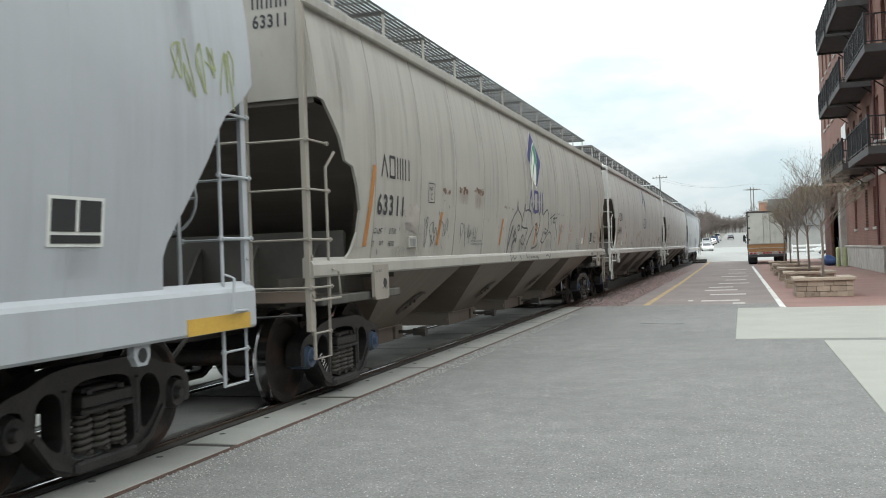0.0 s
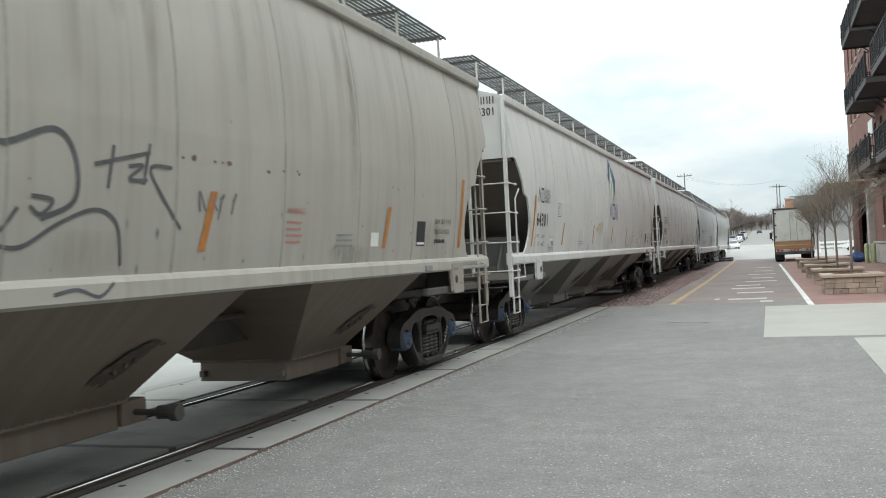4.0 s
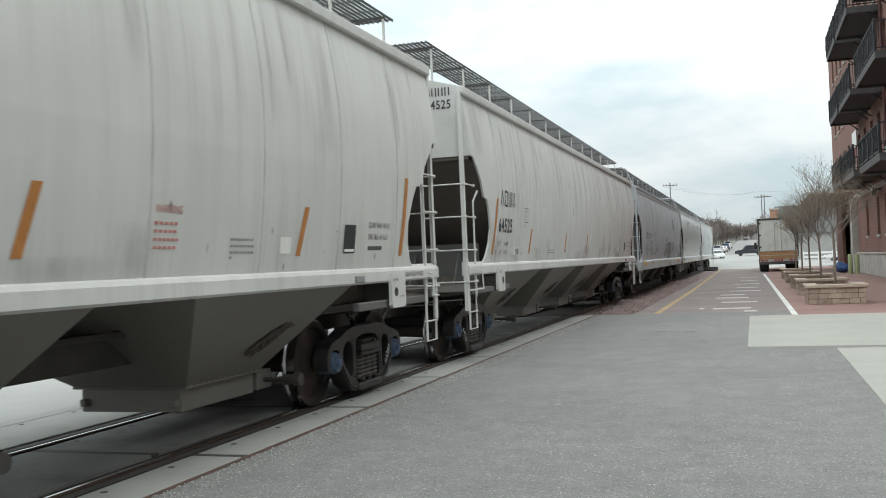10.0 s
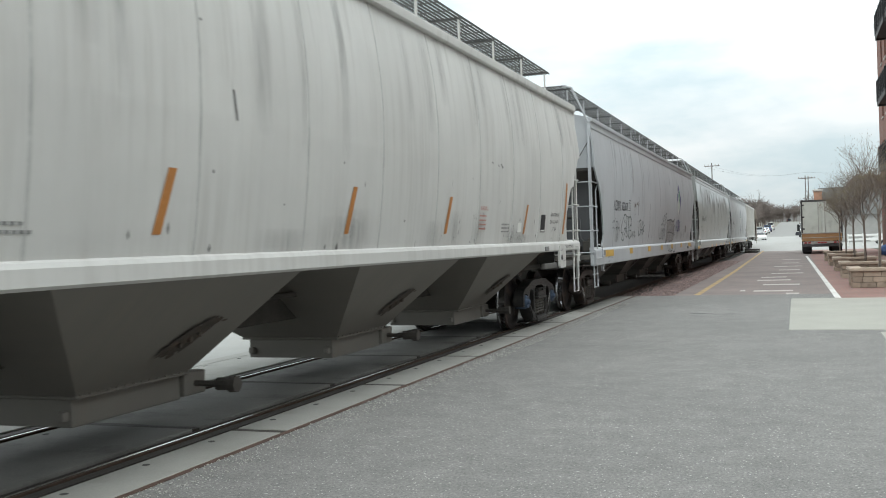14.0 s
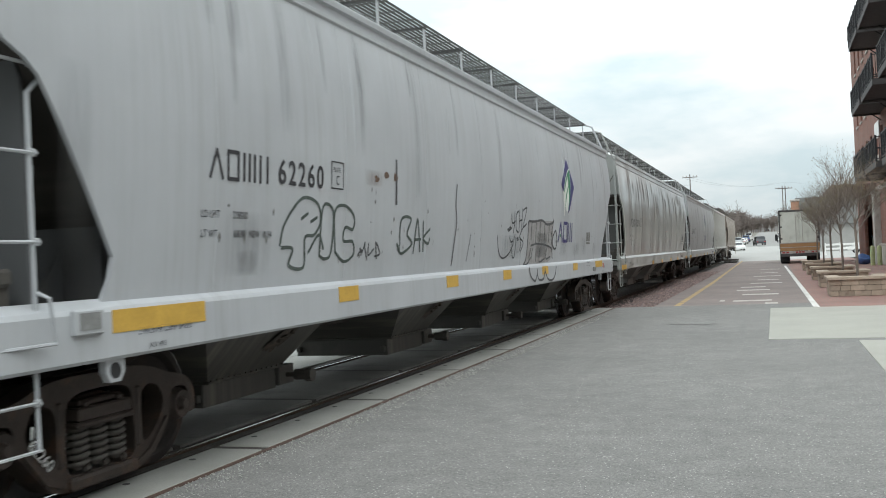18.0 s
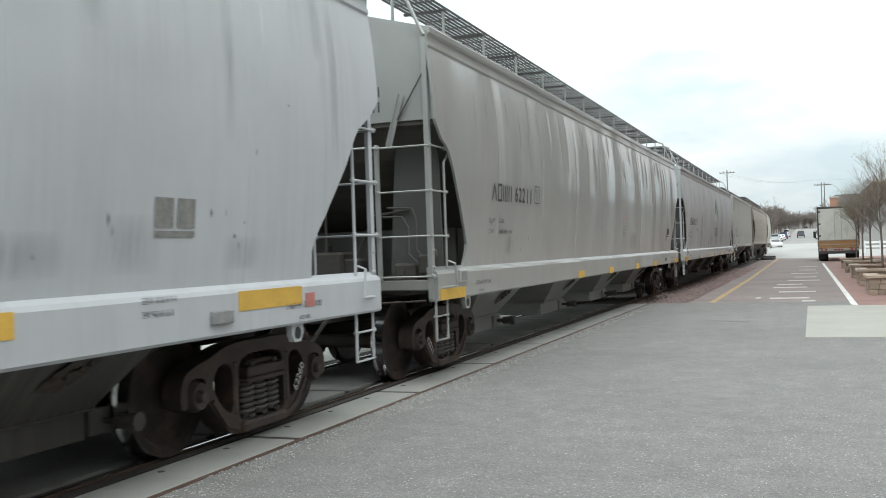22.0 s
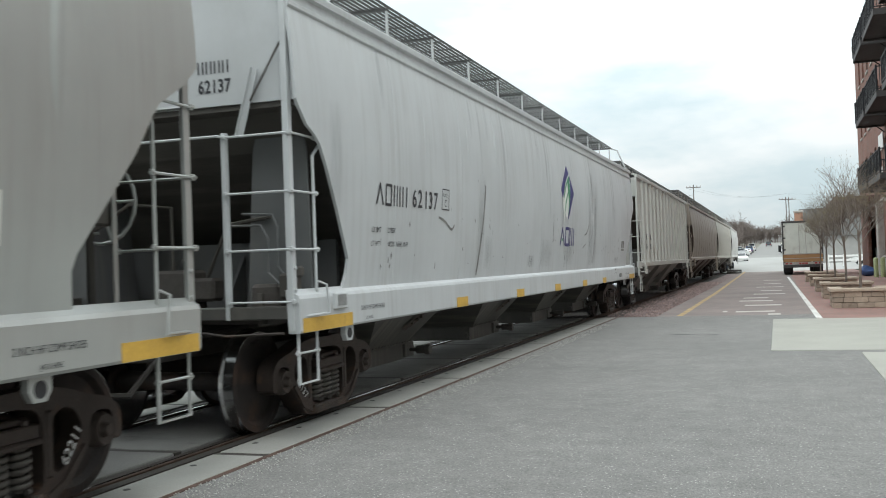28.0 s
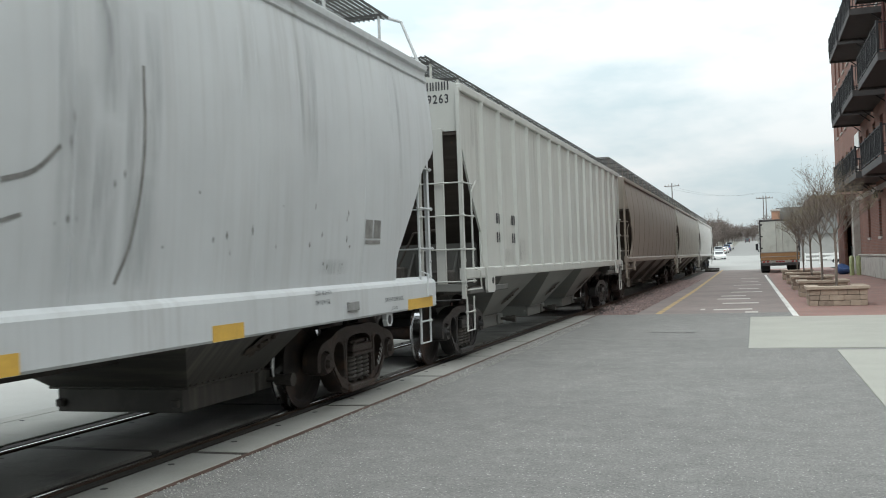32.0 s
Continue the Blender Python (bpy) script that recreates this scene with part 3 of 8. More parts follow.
def vibrator(sx, foot=0.70):
    """A small worn bracket on the hopper's sloping side, with a ragged soot-dark smear round it."""
    bm = bmesh.new()
    r = random.Random(12)

    def on(u, w, lift):
        z = 0.80 + w * 0.77
        return (sx * (foot + (z - 0.47) * ((1.465 - foot) / 0.83) + lift), u, z - lift * 0.6)
    for cu, cw, a, b, n in ((0.0, 0.0, 0.17, 0.17, 22), (0.12, 0.09, 0.12, 0.15, 18), (-0.13, -0.08, 0.10, 0.08, 14), (0.26, 0.17, 0.05, 0.04, 10), (0.36, 0.16, 0.04, 0.015, 8), (-0.02, -0.15, 0.05, 0.04, 9)):
        bm.faces.new([bm.verts.new(on(cu + a * r.uniform(0.7, 1.1) * math.cos(2 * math.pi * i / n) + 0.3 * b * math.sin(2 * math.pi * i / n), cw + b * r.uniform(0.65, 1.1) * math.sin(2 * math.pi * i / n), 0.005 + 0.0006 * n)) for i in range(n)])
    for u, w in ((0.03, 0.02), (-0.05, -0.03), (0.1, 0.06)):
        p = on(u, w, 0.03)
        lathe(bm, [(p[0] - 0.02, 0.022), (p[0] + 0.012, 0.02)], 8, 0, p[1], p[2])
    box(bm, *sorted((sx * (foot + 0.30), sx * (foot + 0.36))), -0.05, 0.06, 0.785, 0.80, bevel=0.004)
    return bm


def shaft_mesh():
    bm = lathe(bmesh.new(), [(-0.95, 0.025), (0.95, 0.025)], 8)
    for s in (-1, 1):
        lathe(bm, [(s * 0.78, 0.03), (s * 0.78, 0.055), (s * 0.9, 0.05), (s * 0.9, 0.068), (s * 0.97, 0.068), (s * 0.97, 0.02)], 10)
    return bm


def freight_car(kind, mats, label, front):
    k = KINDS[kind]
    L, eave = k["L"], k["eave"]
    paint, dark = mats["paint"], mats["under"]
    car = thing("hopper_car", label, "freight car", "cars of the train")
    wheelsets = []
    for sx in (1, -1):
        link("side_sheet", cached(("side_sheet", kind, sx), lambda: side_sheet(kind, sx), 25), paint, car)
    # roof, eaves and ends
    link("roof", cached(("roof", kind), lambda: prism(bmesh.new(), [(1.50, eave - 0.05), (1.53, eave + 0.05), (0.62, eave + 0.30), (-0.62, eave + 0.30), (-1.53, eave + 0.05), (-1.50, eave - 0.05)], -L / 2 + 0.06, L / 2 - 0.06, "y")), paint, car)
    for sx in (1, -1):
        def eaves():
            if kind == "deep":
                return prism(bmesh.new(), [(1.48, eave - 0.17), (1.535, eave - 0.17), (1.55, eave - 0.155), (1.55, eave - 0.12), (1.528, eave - 0.105), (1.528, eave - 0.035), (1.56, eave - 0.02), (1.565, eave + 0.04), (1.55, eave + 0.055), (1.48, eave + 0.055)], -L / 2 + 0.02, L / 2 - 0.02, "y")
            return boxes((1.46, 1.55, -L / 2 + 0.02, L / 2 - 0.02, eave - 0.06, eave + 0.06), bevel=0.015)
        link("top_chord", cached(("top_chord", kind), eaves), paint, car, m=pose(0, 0, 0, 0, 0, 0 if sx > 0 else 180))
    for sy in (-1, 1):
        e = sy * L / 2
        sh = k["shelf"]
        w1 = hw(kind, sh) - 0.02
        bm = bmesh.new()
        y0, y1 = sorted((e - sy * 0.10, e - sy * 0.06))
        prism(bm, [(1.49, eave), (w1, sh), (-w1, sh), (-1.49, eave), (-0.62, eave + 0.3), (0.62, eave + 0.3)], y0, y1, "y")
        part("end_sheet", bm, paint, car)
        # slope sheet, from the end sheet's foot down to the first hopper
        yin, zin = L / 2 - 2.42, 1.27
        bm = bmesh.new()
        knee = k.get("knee", (0.42, 0.30))
        pts = [(L / 2 - 0.08, sh), (L / 2 - knee[0] * 0.5, sh - 0.012), (L / 2 - knee[0], sh - knee[1]), (yin, zin)]
        lo = [[bm.verts.new((s * (hw(kind, max(1.31, z)) - 0.035), sy * y, z - d)) for s in (-1, 1)] for d in (0, 0.05) for y, z in pts]
        for i, j in ((0, 1), (1, 2), (2, 3), (4, 5), (5, 6), (6, 7), (0, 4), (3, 7)):
            bm.faces.new((lo[i][0], lo[i][1], lo[j][1], lo[j][0]))
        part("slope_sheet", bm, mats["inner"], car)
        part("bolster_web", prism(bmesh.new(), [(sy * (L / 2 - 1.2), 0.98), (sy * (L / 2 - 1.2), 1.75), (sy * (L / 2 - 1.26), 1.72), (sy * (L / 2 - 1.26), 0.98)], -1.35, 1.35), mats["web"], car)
        y0, y1 = sorted((e, e - sy * 0.16))
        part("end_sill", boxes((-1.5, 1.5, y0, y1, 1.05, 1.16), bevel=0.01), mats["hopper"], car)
        y0, y1 = sorted((e - sy * 0.3, e - sy * 2.5))
        # the dark colours of these parts carry the shade below the car end
        part("shear_plate", boxes((-1.1, 1.1, y0, y1, 1.0, 1.06)), mats["under"], car)
        for sx in (-1, 1):
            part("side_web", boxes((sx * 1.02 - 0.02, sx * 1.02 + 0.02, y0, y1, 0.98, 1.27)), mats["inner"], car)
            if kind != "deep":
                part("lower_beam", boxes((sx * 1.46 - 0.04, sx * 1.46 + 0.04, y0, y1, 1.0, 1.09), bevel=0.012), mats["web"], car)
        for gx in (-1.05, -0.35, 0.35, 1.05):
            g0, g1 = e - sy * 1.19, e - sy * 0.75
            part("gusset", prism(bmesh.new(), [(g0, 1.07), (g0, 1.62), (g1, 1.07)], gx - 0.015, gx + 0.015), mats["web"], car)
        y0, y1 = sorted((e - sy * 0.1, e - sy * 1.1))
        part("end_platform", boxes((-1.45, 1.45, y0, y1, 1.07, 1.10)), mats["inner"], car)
        y0, y1 = sorted((e + sy * 0.12, e - sy * 2.4))
        part("draft_sill", boxes((-0.26, 0.26, y0, y1, 0.70, 1.02), bevel=0.015), dark, car)
        # coupler
        bm = bmesh.new()
        y0, y1 = sorted((e + sy * 0.1, e + sy * 0.52))
        box(bm, -0.07, 0.07, y0, y1, 0.79, 0.95, bevel=0.02)
        y0, y1 = sorted((e + sy * 0.46, e + sy * 0.74))
        box(bm, -0.16, 0.05, y0, y1, 0.74, 1.0, bevel=0.05)
        y0, y1 = sorted((e + sy * 0.5, e + sy * 0.66))
        box(bm, 0.05, 0.17, y0, y1, 0.76, 0.98, bevel=0.04)
        part("coupler", bm, mats["truck"], car)
        part("air_hose", tubes(((0.3, e - sy * 0.05, 0.85), (0.32, e + sy * 0.3, 0.7), (0.26, e + sy * 0.55, 0.48), (0.16, e + sy * 0.72, 0.5)), r=0.025), M["rubber"], car)
        part("uncoupling_lever", tubes(((1.45, e + sy * 0.06, 0.94), (0.9, e + sy * 0.06, 0.92), (0.3, e + sy * 0.1, 1.0), (0.1, e + sy * 0.3, 0.98)), r=0.012), mats["truck"], car)
        corner(car, kind, sy, mats, L)
        end_handhold(car, kind, sy, mats, L)
        truck_parts(car, sy * (L / 2 - k["truck" if sy > 0 else "lead"]), mats, wheelsets)
    # side sills
    for sx in (1, -1):
        if kind == "round":
            pf = [(1.44, 1.28), (1.53, 1.28), (1.55, 1.30), (1.55, 1.40), (1.535, 1.43), (1.46, 1.47), (1.44, 1.47)]
        elif kind == "deep":
            pf = [(1.46, 0.93), (1.555, 0.93), (1.57, 0.95), (1.57, 1.22), (1.555, 1.25), (1.47, 1.30), (1.44, 1.30)]
        else:
            pf = [(1.44, 1.22), (1.53, 1.22), (1.54, 1.24), (1.54, 1.36), (1.50, 1.38), (1.44, 1.38)]
        link("side_sill", cached(("side_sill", kind), lambda: prism(bmesh.new(), pf, -L / 2, L / 2, "y")), paint, car, m=pose(0, 0, 0, 0, 0, 0 if sx > 0 else 180))
        if kind != "deep":
            for sy in (-1, 1):
                y = sy * (L / 2 - (1.51 if sy > 0 else 1.72)) if kind == "round" else sy * (L / 2 - 1.2)
                bm = prism(bmesh.new(), [(y - 0.215, 1.37), (y - 0.215, 1.03), (y - 0.18, 0.995), (y + 0.18, 0.995), (y + 0.215, 1.03), (y + 0.215, 1.37)], sx * 1.55 - 0.02, sx * 1.55 + 0.02)
                jp = part("jack_pad", bm, mats.get("trim", paint), car)
                link("jack_hole", cached("jack_hole", lambda: lathe(bmesh.new(), [(-0.003, 0.05), (0.003, 0.05)], 14)), M["black"], jp, m=pose(sx * 1.573, y - sy * 0.09, 1.17))
        else:
            for sy in (-1, 1):
                y = sy * (L / 2 - (1.5 if sy > 0 else 1.07))
                bm = bmesh.new()
                prism(bm, [(y - 0.09, 0.95), (y - 0.09, 0.85), (y - 0.05, 0.79), (y + 0.05, 0.79), (y + 0.09, 0.85), (y + 0.09, 0.95)], sx * 1.5 - 0.025, sx * 1.5 + 0.025)
                pad = part("towing_plate", bm, paint, car)
                link("jack_hole", cached("jack_hole", lambda: lathe(bmesh.new(), [(-0.003, 0.05), (0.003, 0.05)], 14)), M["black"], pad, m=pose(sx * 1.526, y, 0.86))
    link("center_sill", cached(("center_sill", kind), lambda: boxes((-0.3, 0.3, -L / 2 + 2.3, L / 2 - 2.3, 0.72, 0.98))), dark, car)
    # hoppers and their gates
    mids = {"round": (-5.80, -1.75, 2.33, 6.38), "deep": (-6.0, -1.8, 2.4, 6.45), "ribbed": (-3.9, 0.0, 3.9)}[kind]
    pitch = {"round": 4.0, "deep": 4.12, "ribbed": 3.9}[kind]
    foot = 0.58 if kind == "round" else 0.70
    for y in mids:
        # funnels and gates in the hopper colour that carries underside shade
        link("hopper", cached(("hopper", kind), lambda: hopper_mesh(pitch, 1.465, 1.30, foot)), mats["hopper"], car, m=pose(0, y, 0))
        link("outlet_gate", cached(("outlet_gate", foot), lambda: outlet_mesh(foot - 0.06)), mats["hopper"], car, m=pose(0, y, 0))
        link("gate_shaft", cached("gate_shaft", shaft_mesh), mats["under"], car, m=pose(0, y + 0.80, 0.36))
        for sx in (1, -1):
            link("vibrator_bracket", cached(("vibrator", sx, foot), lambda: vibrator(sx, foot), 40), M["bracket"], car, m=pose(0, y + 0.12, 0))
    link("train_pipe", cached(("train_pipe", kind), lambda: tubes(((0.45, -L / 2, 0.9), (0.5, -L / 2 + 3, 1.0), (0.5, L / 2 - 3, 1.0), (0.45, L / 2, 0.9)), r=0.03)), dark, car)
    # seams and ribs
    if kind == "ribbed":
        for sx in (1, -1):
            for sy in (1, -1):
                y0, y1 = sorted((sy * (L / 2 - 0.02), sy * (L / 2 - 0.06)))
                part("end_post", boxes((min(sx * 1.10, sx * 1.24), max(sx * 1.10, sx * 1.24), y0, y1, 1.1, 3.34), bevel=0.006), paint, car)
        for i in range(15):
            y = -L / 2 + 1.1 + i * (L - 2.2) / 14
            for sx in (1, -1):
                link("side_post", cached(("side_post", sx), lambda: prism(bmesh.new(), [(sx * 1.495, -0.06), (sx * 1.555, -0.032), (sx * 1.555, 0.032), (sx * 1.495, 0.06)], 1.32, 3.86, "z")), paint, car, m=pose(0, y, 0))
    else:
        ns = 13 if kind == "round" else 9
        for i in range(1, ns):
            y = -L / 2 + i * L / ns
            if abs(y) < L / 2 - 1.3:
                link("seam", cached(("seam", kind), lambda: seam(kind, 1, 0.0, 0.036 if kind == "round" else 0.03, 0.005 if kind == "round" else 0.003)), mats["seam"] if kind == "round" else paint, car, m=pose(0, y, 0))
    # running board on its brackets
    zb = eave + (0.72 if kind != "ribbed" else 0.46)
    for sx in (1, -1):
        def board():
            bm = bmesh.new()
            for j in range(9):
                x = 0.52 + j * 0.066
                box(bm, x, x + 0.012, -L / 2 - 0.05, L / 2 + 0.05, zb - 0.02, zb + 0.012)
            for j in range(41):
                y = -L / 2 + j * L / 40
                box(bm, 0.52, 1.06, y - 0.01, y + 0.01, zb - 0.012, zb + 0.004)
            for j in range(13):
                y = -L / 2 + 0.25 + j * (L - 0.5) / 12
                box(bm, 0.5, 1.06, y - 0.03, y + 0.03, zb - 0.05, zb - 0.022)
            return bm
        link("running_board", cached(("running_board", kind), board), mats["grate"], car, m=pose(0, 0, 0, 0, 0, 0 if sx > 0 else 180))
        nb = 13
        for j in range(nb):
            y = -L / 2 + 0.25 + j * (L - 0.5) / (nb - 1)
            link("board_bracket", cached(("board_bracket", kind), lambda: boxes((1.025, 1.045, -0.025, 0.025, eave + 0.14, zb + 0.012))), paint, car, m=pose(0, y, 0, 0, 0, 0 if sx > 0 else 180))
    for sy in (-1, 1):
        e = sy * L / 2
        y0, y1 = sorted((e - sy * 0.05, e - sy * 0.55))
        bm = bmesh.new()
        for j in range(8):
            y = y0 + j * 0.066
            box(bm, -0.52, 0.52, y, y + 0.012, zb - 0.02, zb + 0.012)
        part("running_board", bm, mats["grate"], car)
        if kind == "deep":
            for sx in (1, -1):
                part("roof_handrail", tubes(((sx * 1.0, e - sy * 0.3, zb), (sx * 1.02, e + sy * 0.02, zb), (sx * 1.2, e + sy * 0.1, zb - 0.06), (sx * 1.5, e + sy * 0.02, eave - 0.05)), r=0.022), paint, car)
    # hand brake at the trailing end
    e = L / 2
    bw = part("brake_wheel", tube(bmesh.new(), [(0.30 * math.cos(a), 0, 0.30 * math.sin(a)) for a in [2 * math.pi * i / 20 for i in range(21)]], 0.014, 6), paint, car, m=pose(0.72, e + 0.06, 2.0))
    part("spoke", tubes(*[((0, 0.0, 0), (0.3 * math.cos(a), 0, 0.3 * math.sin(a))) for a in [2 * math.pi * i / 5 for i in range(5)]], r=0.012), paint, bw)
    part("brake_housing", boxes((0.56, 0.88, e - 0.22, e - 0.02, 1.82, 2.2), (0.69, 0.75, e - 0.1, e - 0.04, 1.1, 1.85), bevel=0.02), mats["inner"], car)
    part("brake_post", boxes((0.42, 0.54, e - 0.16, e - 0.08, 1.08, 2.62), (0.40, 0.56, e - 0.10, e - 0.07, 1.08, 2.62), bevel=0.006), mats["inner"], car)
    part("air_reservoir", lathe(bmesh.new(), [(-0.75, 0.05), (-0.7, 0.17), (0.35, 0.17), (0.4, 0.05)], 18, 0, e - 0.75, 1.32), mats["inner"], car)
    if kind == "round":
        CARS.append((car, front + L / 2, L / 2 - k["truck"], wheelsets))
        return car
    part("brake_valve", boxes((-0.2, 0.18, -e + 0.5, -e + 0.8, 1.1, 1.5), (0.15, 0.4, -e + 0.55, -e + 0.75, 1.2, 1.42), bevel=0.03), mats["under"], car)
    for sx in (-1, 1) if kind == "deep" else ():
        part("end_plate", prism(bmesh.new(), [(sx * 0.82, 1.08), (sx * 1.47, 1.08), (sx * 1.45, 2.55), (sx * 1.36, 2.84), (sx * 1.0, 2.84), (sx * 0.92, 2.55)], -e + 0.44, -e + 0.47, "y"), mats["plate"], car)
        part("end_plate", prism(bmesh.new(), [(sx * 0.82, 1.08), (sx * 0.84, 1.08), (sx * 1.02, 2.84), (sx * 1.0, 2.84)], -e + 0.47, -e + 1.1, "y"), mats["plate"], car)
    sy = -1
    if kind == "deep":
        for sx in (-1, 1):
            part("end_brace", boxes((-0.032, 0.032, -0.006, 0.006, 0.0, 0.60), (-0.032, -0.022, -0.03, 0.0, 0.0, 0.60)), paint, car, m=pose(sx * 1.03, sy * (e - 0.03), 2.62, 0, sx * 16.5, 0))
            part("brace_rod", tubes(((sx * 1.15, sy * (e - 0.02), 2.92), (sx * 1.50, sy * (e - 0.01), 3.46)), r=0.01), mats["inner"], car)
            part("valve_body", boxes((sx * 1.33 - 0.08, sx * 1.33 + 0.08, sy * (e - 0.3) - 0.07, sy * (e - 0.3) + 0.07, 1.22, 1.44), (sx * 1.40 - 0.05, sx * 1.40 + 0.05, sy * (e - 0.3) - 0.05, sy * (e - 0.3) + 0.05, 1.40, 1.50), bevel=0.02), mats["inner"], car)
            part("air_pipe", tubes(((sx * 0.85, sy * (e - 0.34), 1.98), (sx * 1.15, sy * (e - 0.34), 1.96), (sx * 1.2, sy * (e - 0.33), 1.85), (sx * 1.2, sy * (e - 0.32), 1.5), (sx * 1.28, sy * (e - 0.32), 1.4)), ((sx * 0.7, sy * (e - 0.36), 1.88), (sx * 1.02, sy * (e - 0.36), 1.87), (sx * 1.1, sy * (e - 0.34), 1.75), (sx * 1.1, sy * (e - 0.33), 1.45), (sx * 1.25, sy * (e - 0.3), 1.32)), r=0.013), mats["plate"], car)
    part("release_valve", boxes((0.9, 1.2, -e + 0.35, -e + 0.6, 1.1, 1.35), bevel=0.03), mats["under"], car)
    part("brake_pipe", tubes(((-0.1, -e + 0.65, 1.5), (-0.1, -e + 0.65, 2.1), (-0.5, -e + 0.55, 2.15), (-0.9, -e + 0.5, 1.9)), ((0.3, -e + 0.6, 1.4), (0.6, -e + 0.5, 1.9), (1.1, -e + 0.4, 1.95)), r=0.018), mats["inner"], car)
    CARS.append((car, front + L / 2, L / 2 - k["truck"], wheelsets))
    return car


CARS = []


M["black"] = plain("black_paint", (0.02, 0.02, 0.022), 0.6)
M["letters"] = plain("dark_stencil_paint", (0.035, 0.035, 0.04), 0.65)
M["grate"] = surface("dull_steel_grating", (0.07, 0.07, 0.068), 0.75, 0.0, 0.15, 3.0, 40.0, 0.1)
M["spring"] = surface("greasy_spring_steel", (0.075, 0.066, 0.058), 0.6, 0.1, 0.2, 10.0, 60.0, 0.1)
M["wheel"] = surface("dark_cast_wheel", (0.027, 0.021, 0.019), 0.7, 0.2, 0.3, 4.0, 40.0, 0.2, (0.07, 0.04, 0.028), (0.5, 0.7), 3.0)
M["tread"] = surface("bright_wheel_tread", (0.42, 0.42, 0.43), 0.15, 1.0, 0.15, 6.0, 40.0, 0.03)
M["truck_black"] = surface("sooty_cast_steel", (0.028, 0.026, 0.025), 0.45, 0.1, 0.25, 5.0, 50.0, 0.3, (0.05, 0.044, 0.039), (0.55, 0.72), 4.0)
M["truck_brown"] = surface("rusty_cast_steel", (0.04, 0.029, 0.024), 0.55, 0.1, 0.25, 5.0, 50.0, 0.3, (0.09, 0.05, 0.03), (0.55, 0.72), 4.0)
M["cap_blue"] = surface("faded_blue_paint", (0.065, 0.1, 0.165), 0.6, 0.0, 0.2, 9.0, 50.0, 0.1, (0.05, 0.05, 0.05), (0.55, 0.7), 9.0)
M["yellow"] = surface("faded_yellow_reflective", (0.56, 0.34, 0.06), 0.5, 0, 0.1, 5.0, 40.0, 0.03, (0.4, 0.25, 0.06), (0.6, 0.75), 6.0)
M["rust_stripe"] = surface("orange_brown_reflective", (0.42, 0.17, 0.04), 0.6, 0, 0.15, 5.0, 40.0, 0.05, (0.25, 0.1, 0.03), (0.55, 0.72), 5.0)


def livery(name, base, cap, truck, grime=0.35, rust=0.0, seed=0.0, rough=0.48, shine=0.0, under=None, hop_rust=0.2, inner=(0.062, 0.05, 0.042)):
    p = car_paint(name + "_paint", base, amount=grime, rust=rust, seed=seed, rough=rough, shine=shine)
    # hopper colour: darkened for the shade under the body, grime and rust on top
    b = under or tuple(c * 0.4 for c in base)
    return dict(paint=p, hopper=car_paint(name + "_shaded_hopper_paint", b, amount=0.8, rust=hop_rust, seed=seed + 0.3, rough=0.6),
                # inner: grime and the recess's shade are both put into this dark colour
                inner=car_paint(name + "_shaded_end_paint", inner, amount=0.3, rust=0.3, seed=seed, rough=0.7), seam=surface(name + "_seam_dirt", tuple(c * 0.83 for c in base), 0.8, 0, 0.2, 2.0, 30.0, 0.1),
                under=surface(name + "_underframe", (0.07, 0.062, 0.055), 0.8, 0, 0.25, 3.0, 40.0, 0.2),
                # web, plate: body colour at a fifth, darkened for the recess's shade
                web=car_paint(name + "_shaded_bulkhead_paint", tuple(c * 0.2 for c in base), amount=0.6, rust=0.2, seed=seed + 0.5, rough=0.7),
                plate=car_paint(name + "_shaded_plate_paint", tuple(c * 0.22 for c in base), amount=0.6, rust=0.15, seed=seed + 0.8, rough=0.7),
                truck=truck, cap=cap, spring=M["spring"], wheel=M["wheel"], tread=M["tread"], grate=M["grate"])


TAN, WHITE, BLUE, GREY = (0.362, 0.344, 0.308), (0.53, 0.522, 0.498), (0.42, 0.432, 0.448), (0.345, 0.355, 0.34)
# grimy end colour with the recess's shade put in
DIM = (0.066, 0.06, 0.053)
bk, br, bl = M["truck_black"], M["truck_brown"], M["cap_blue"]
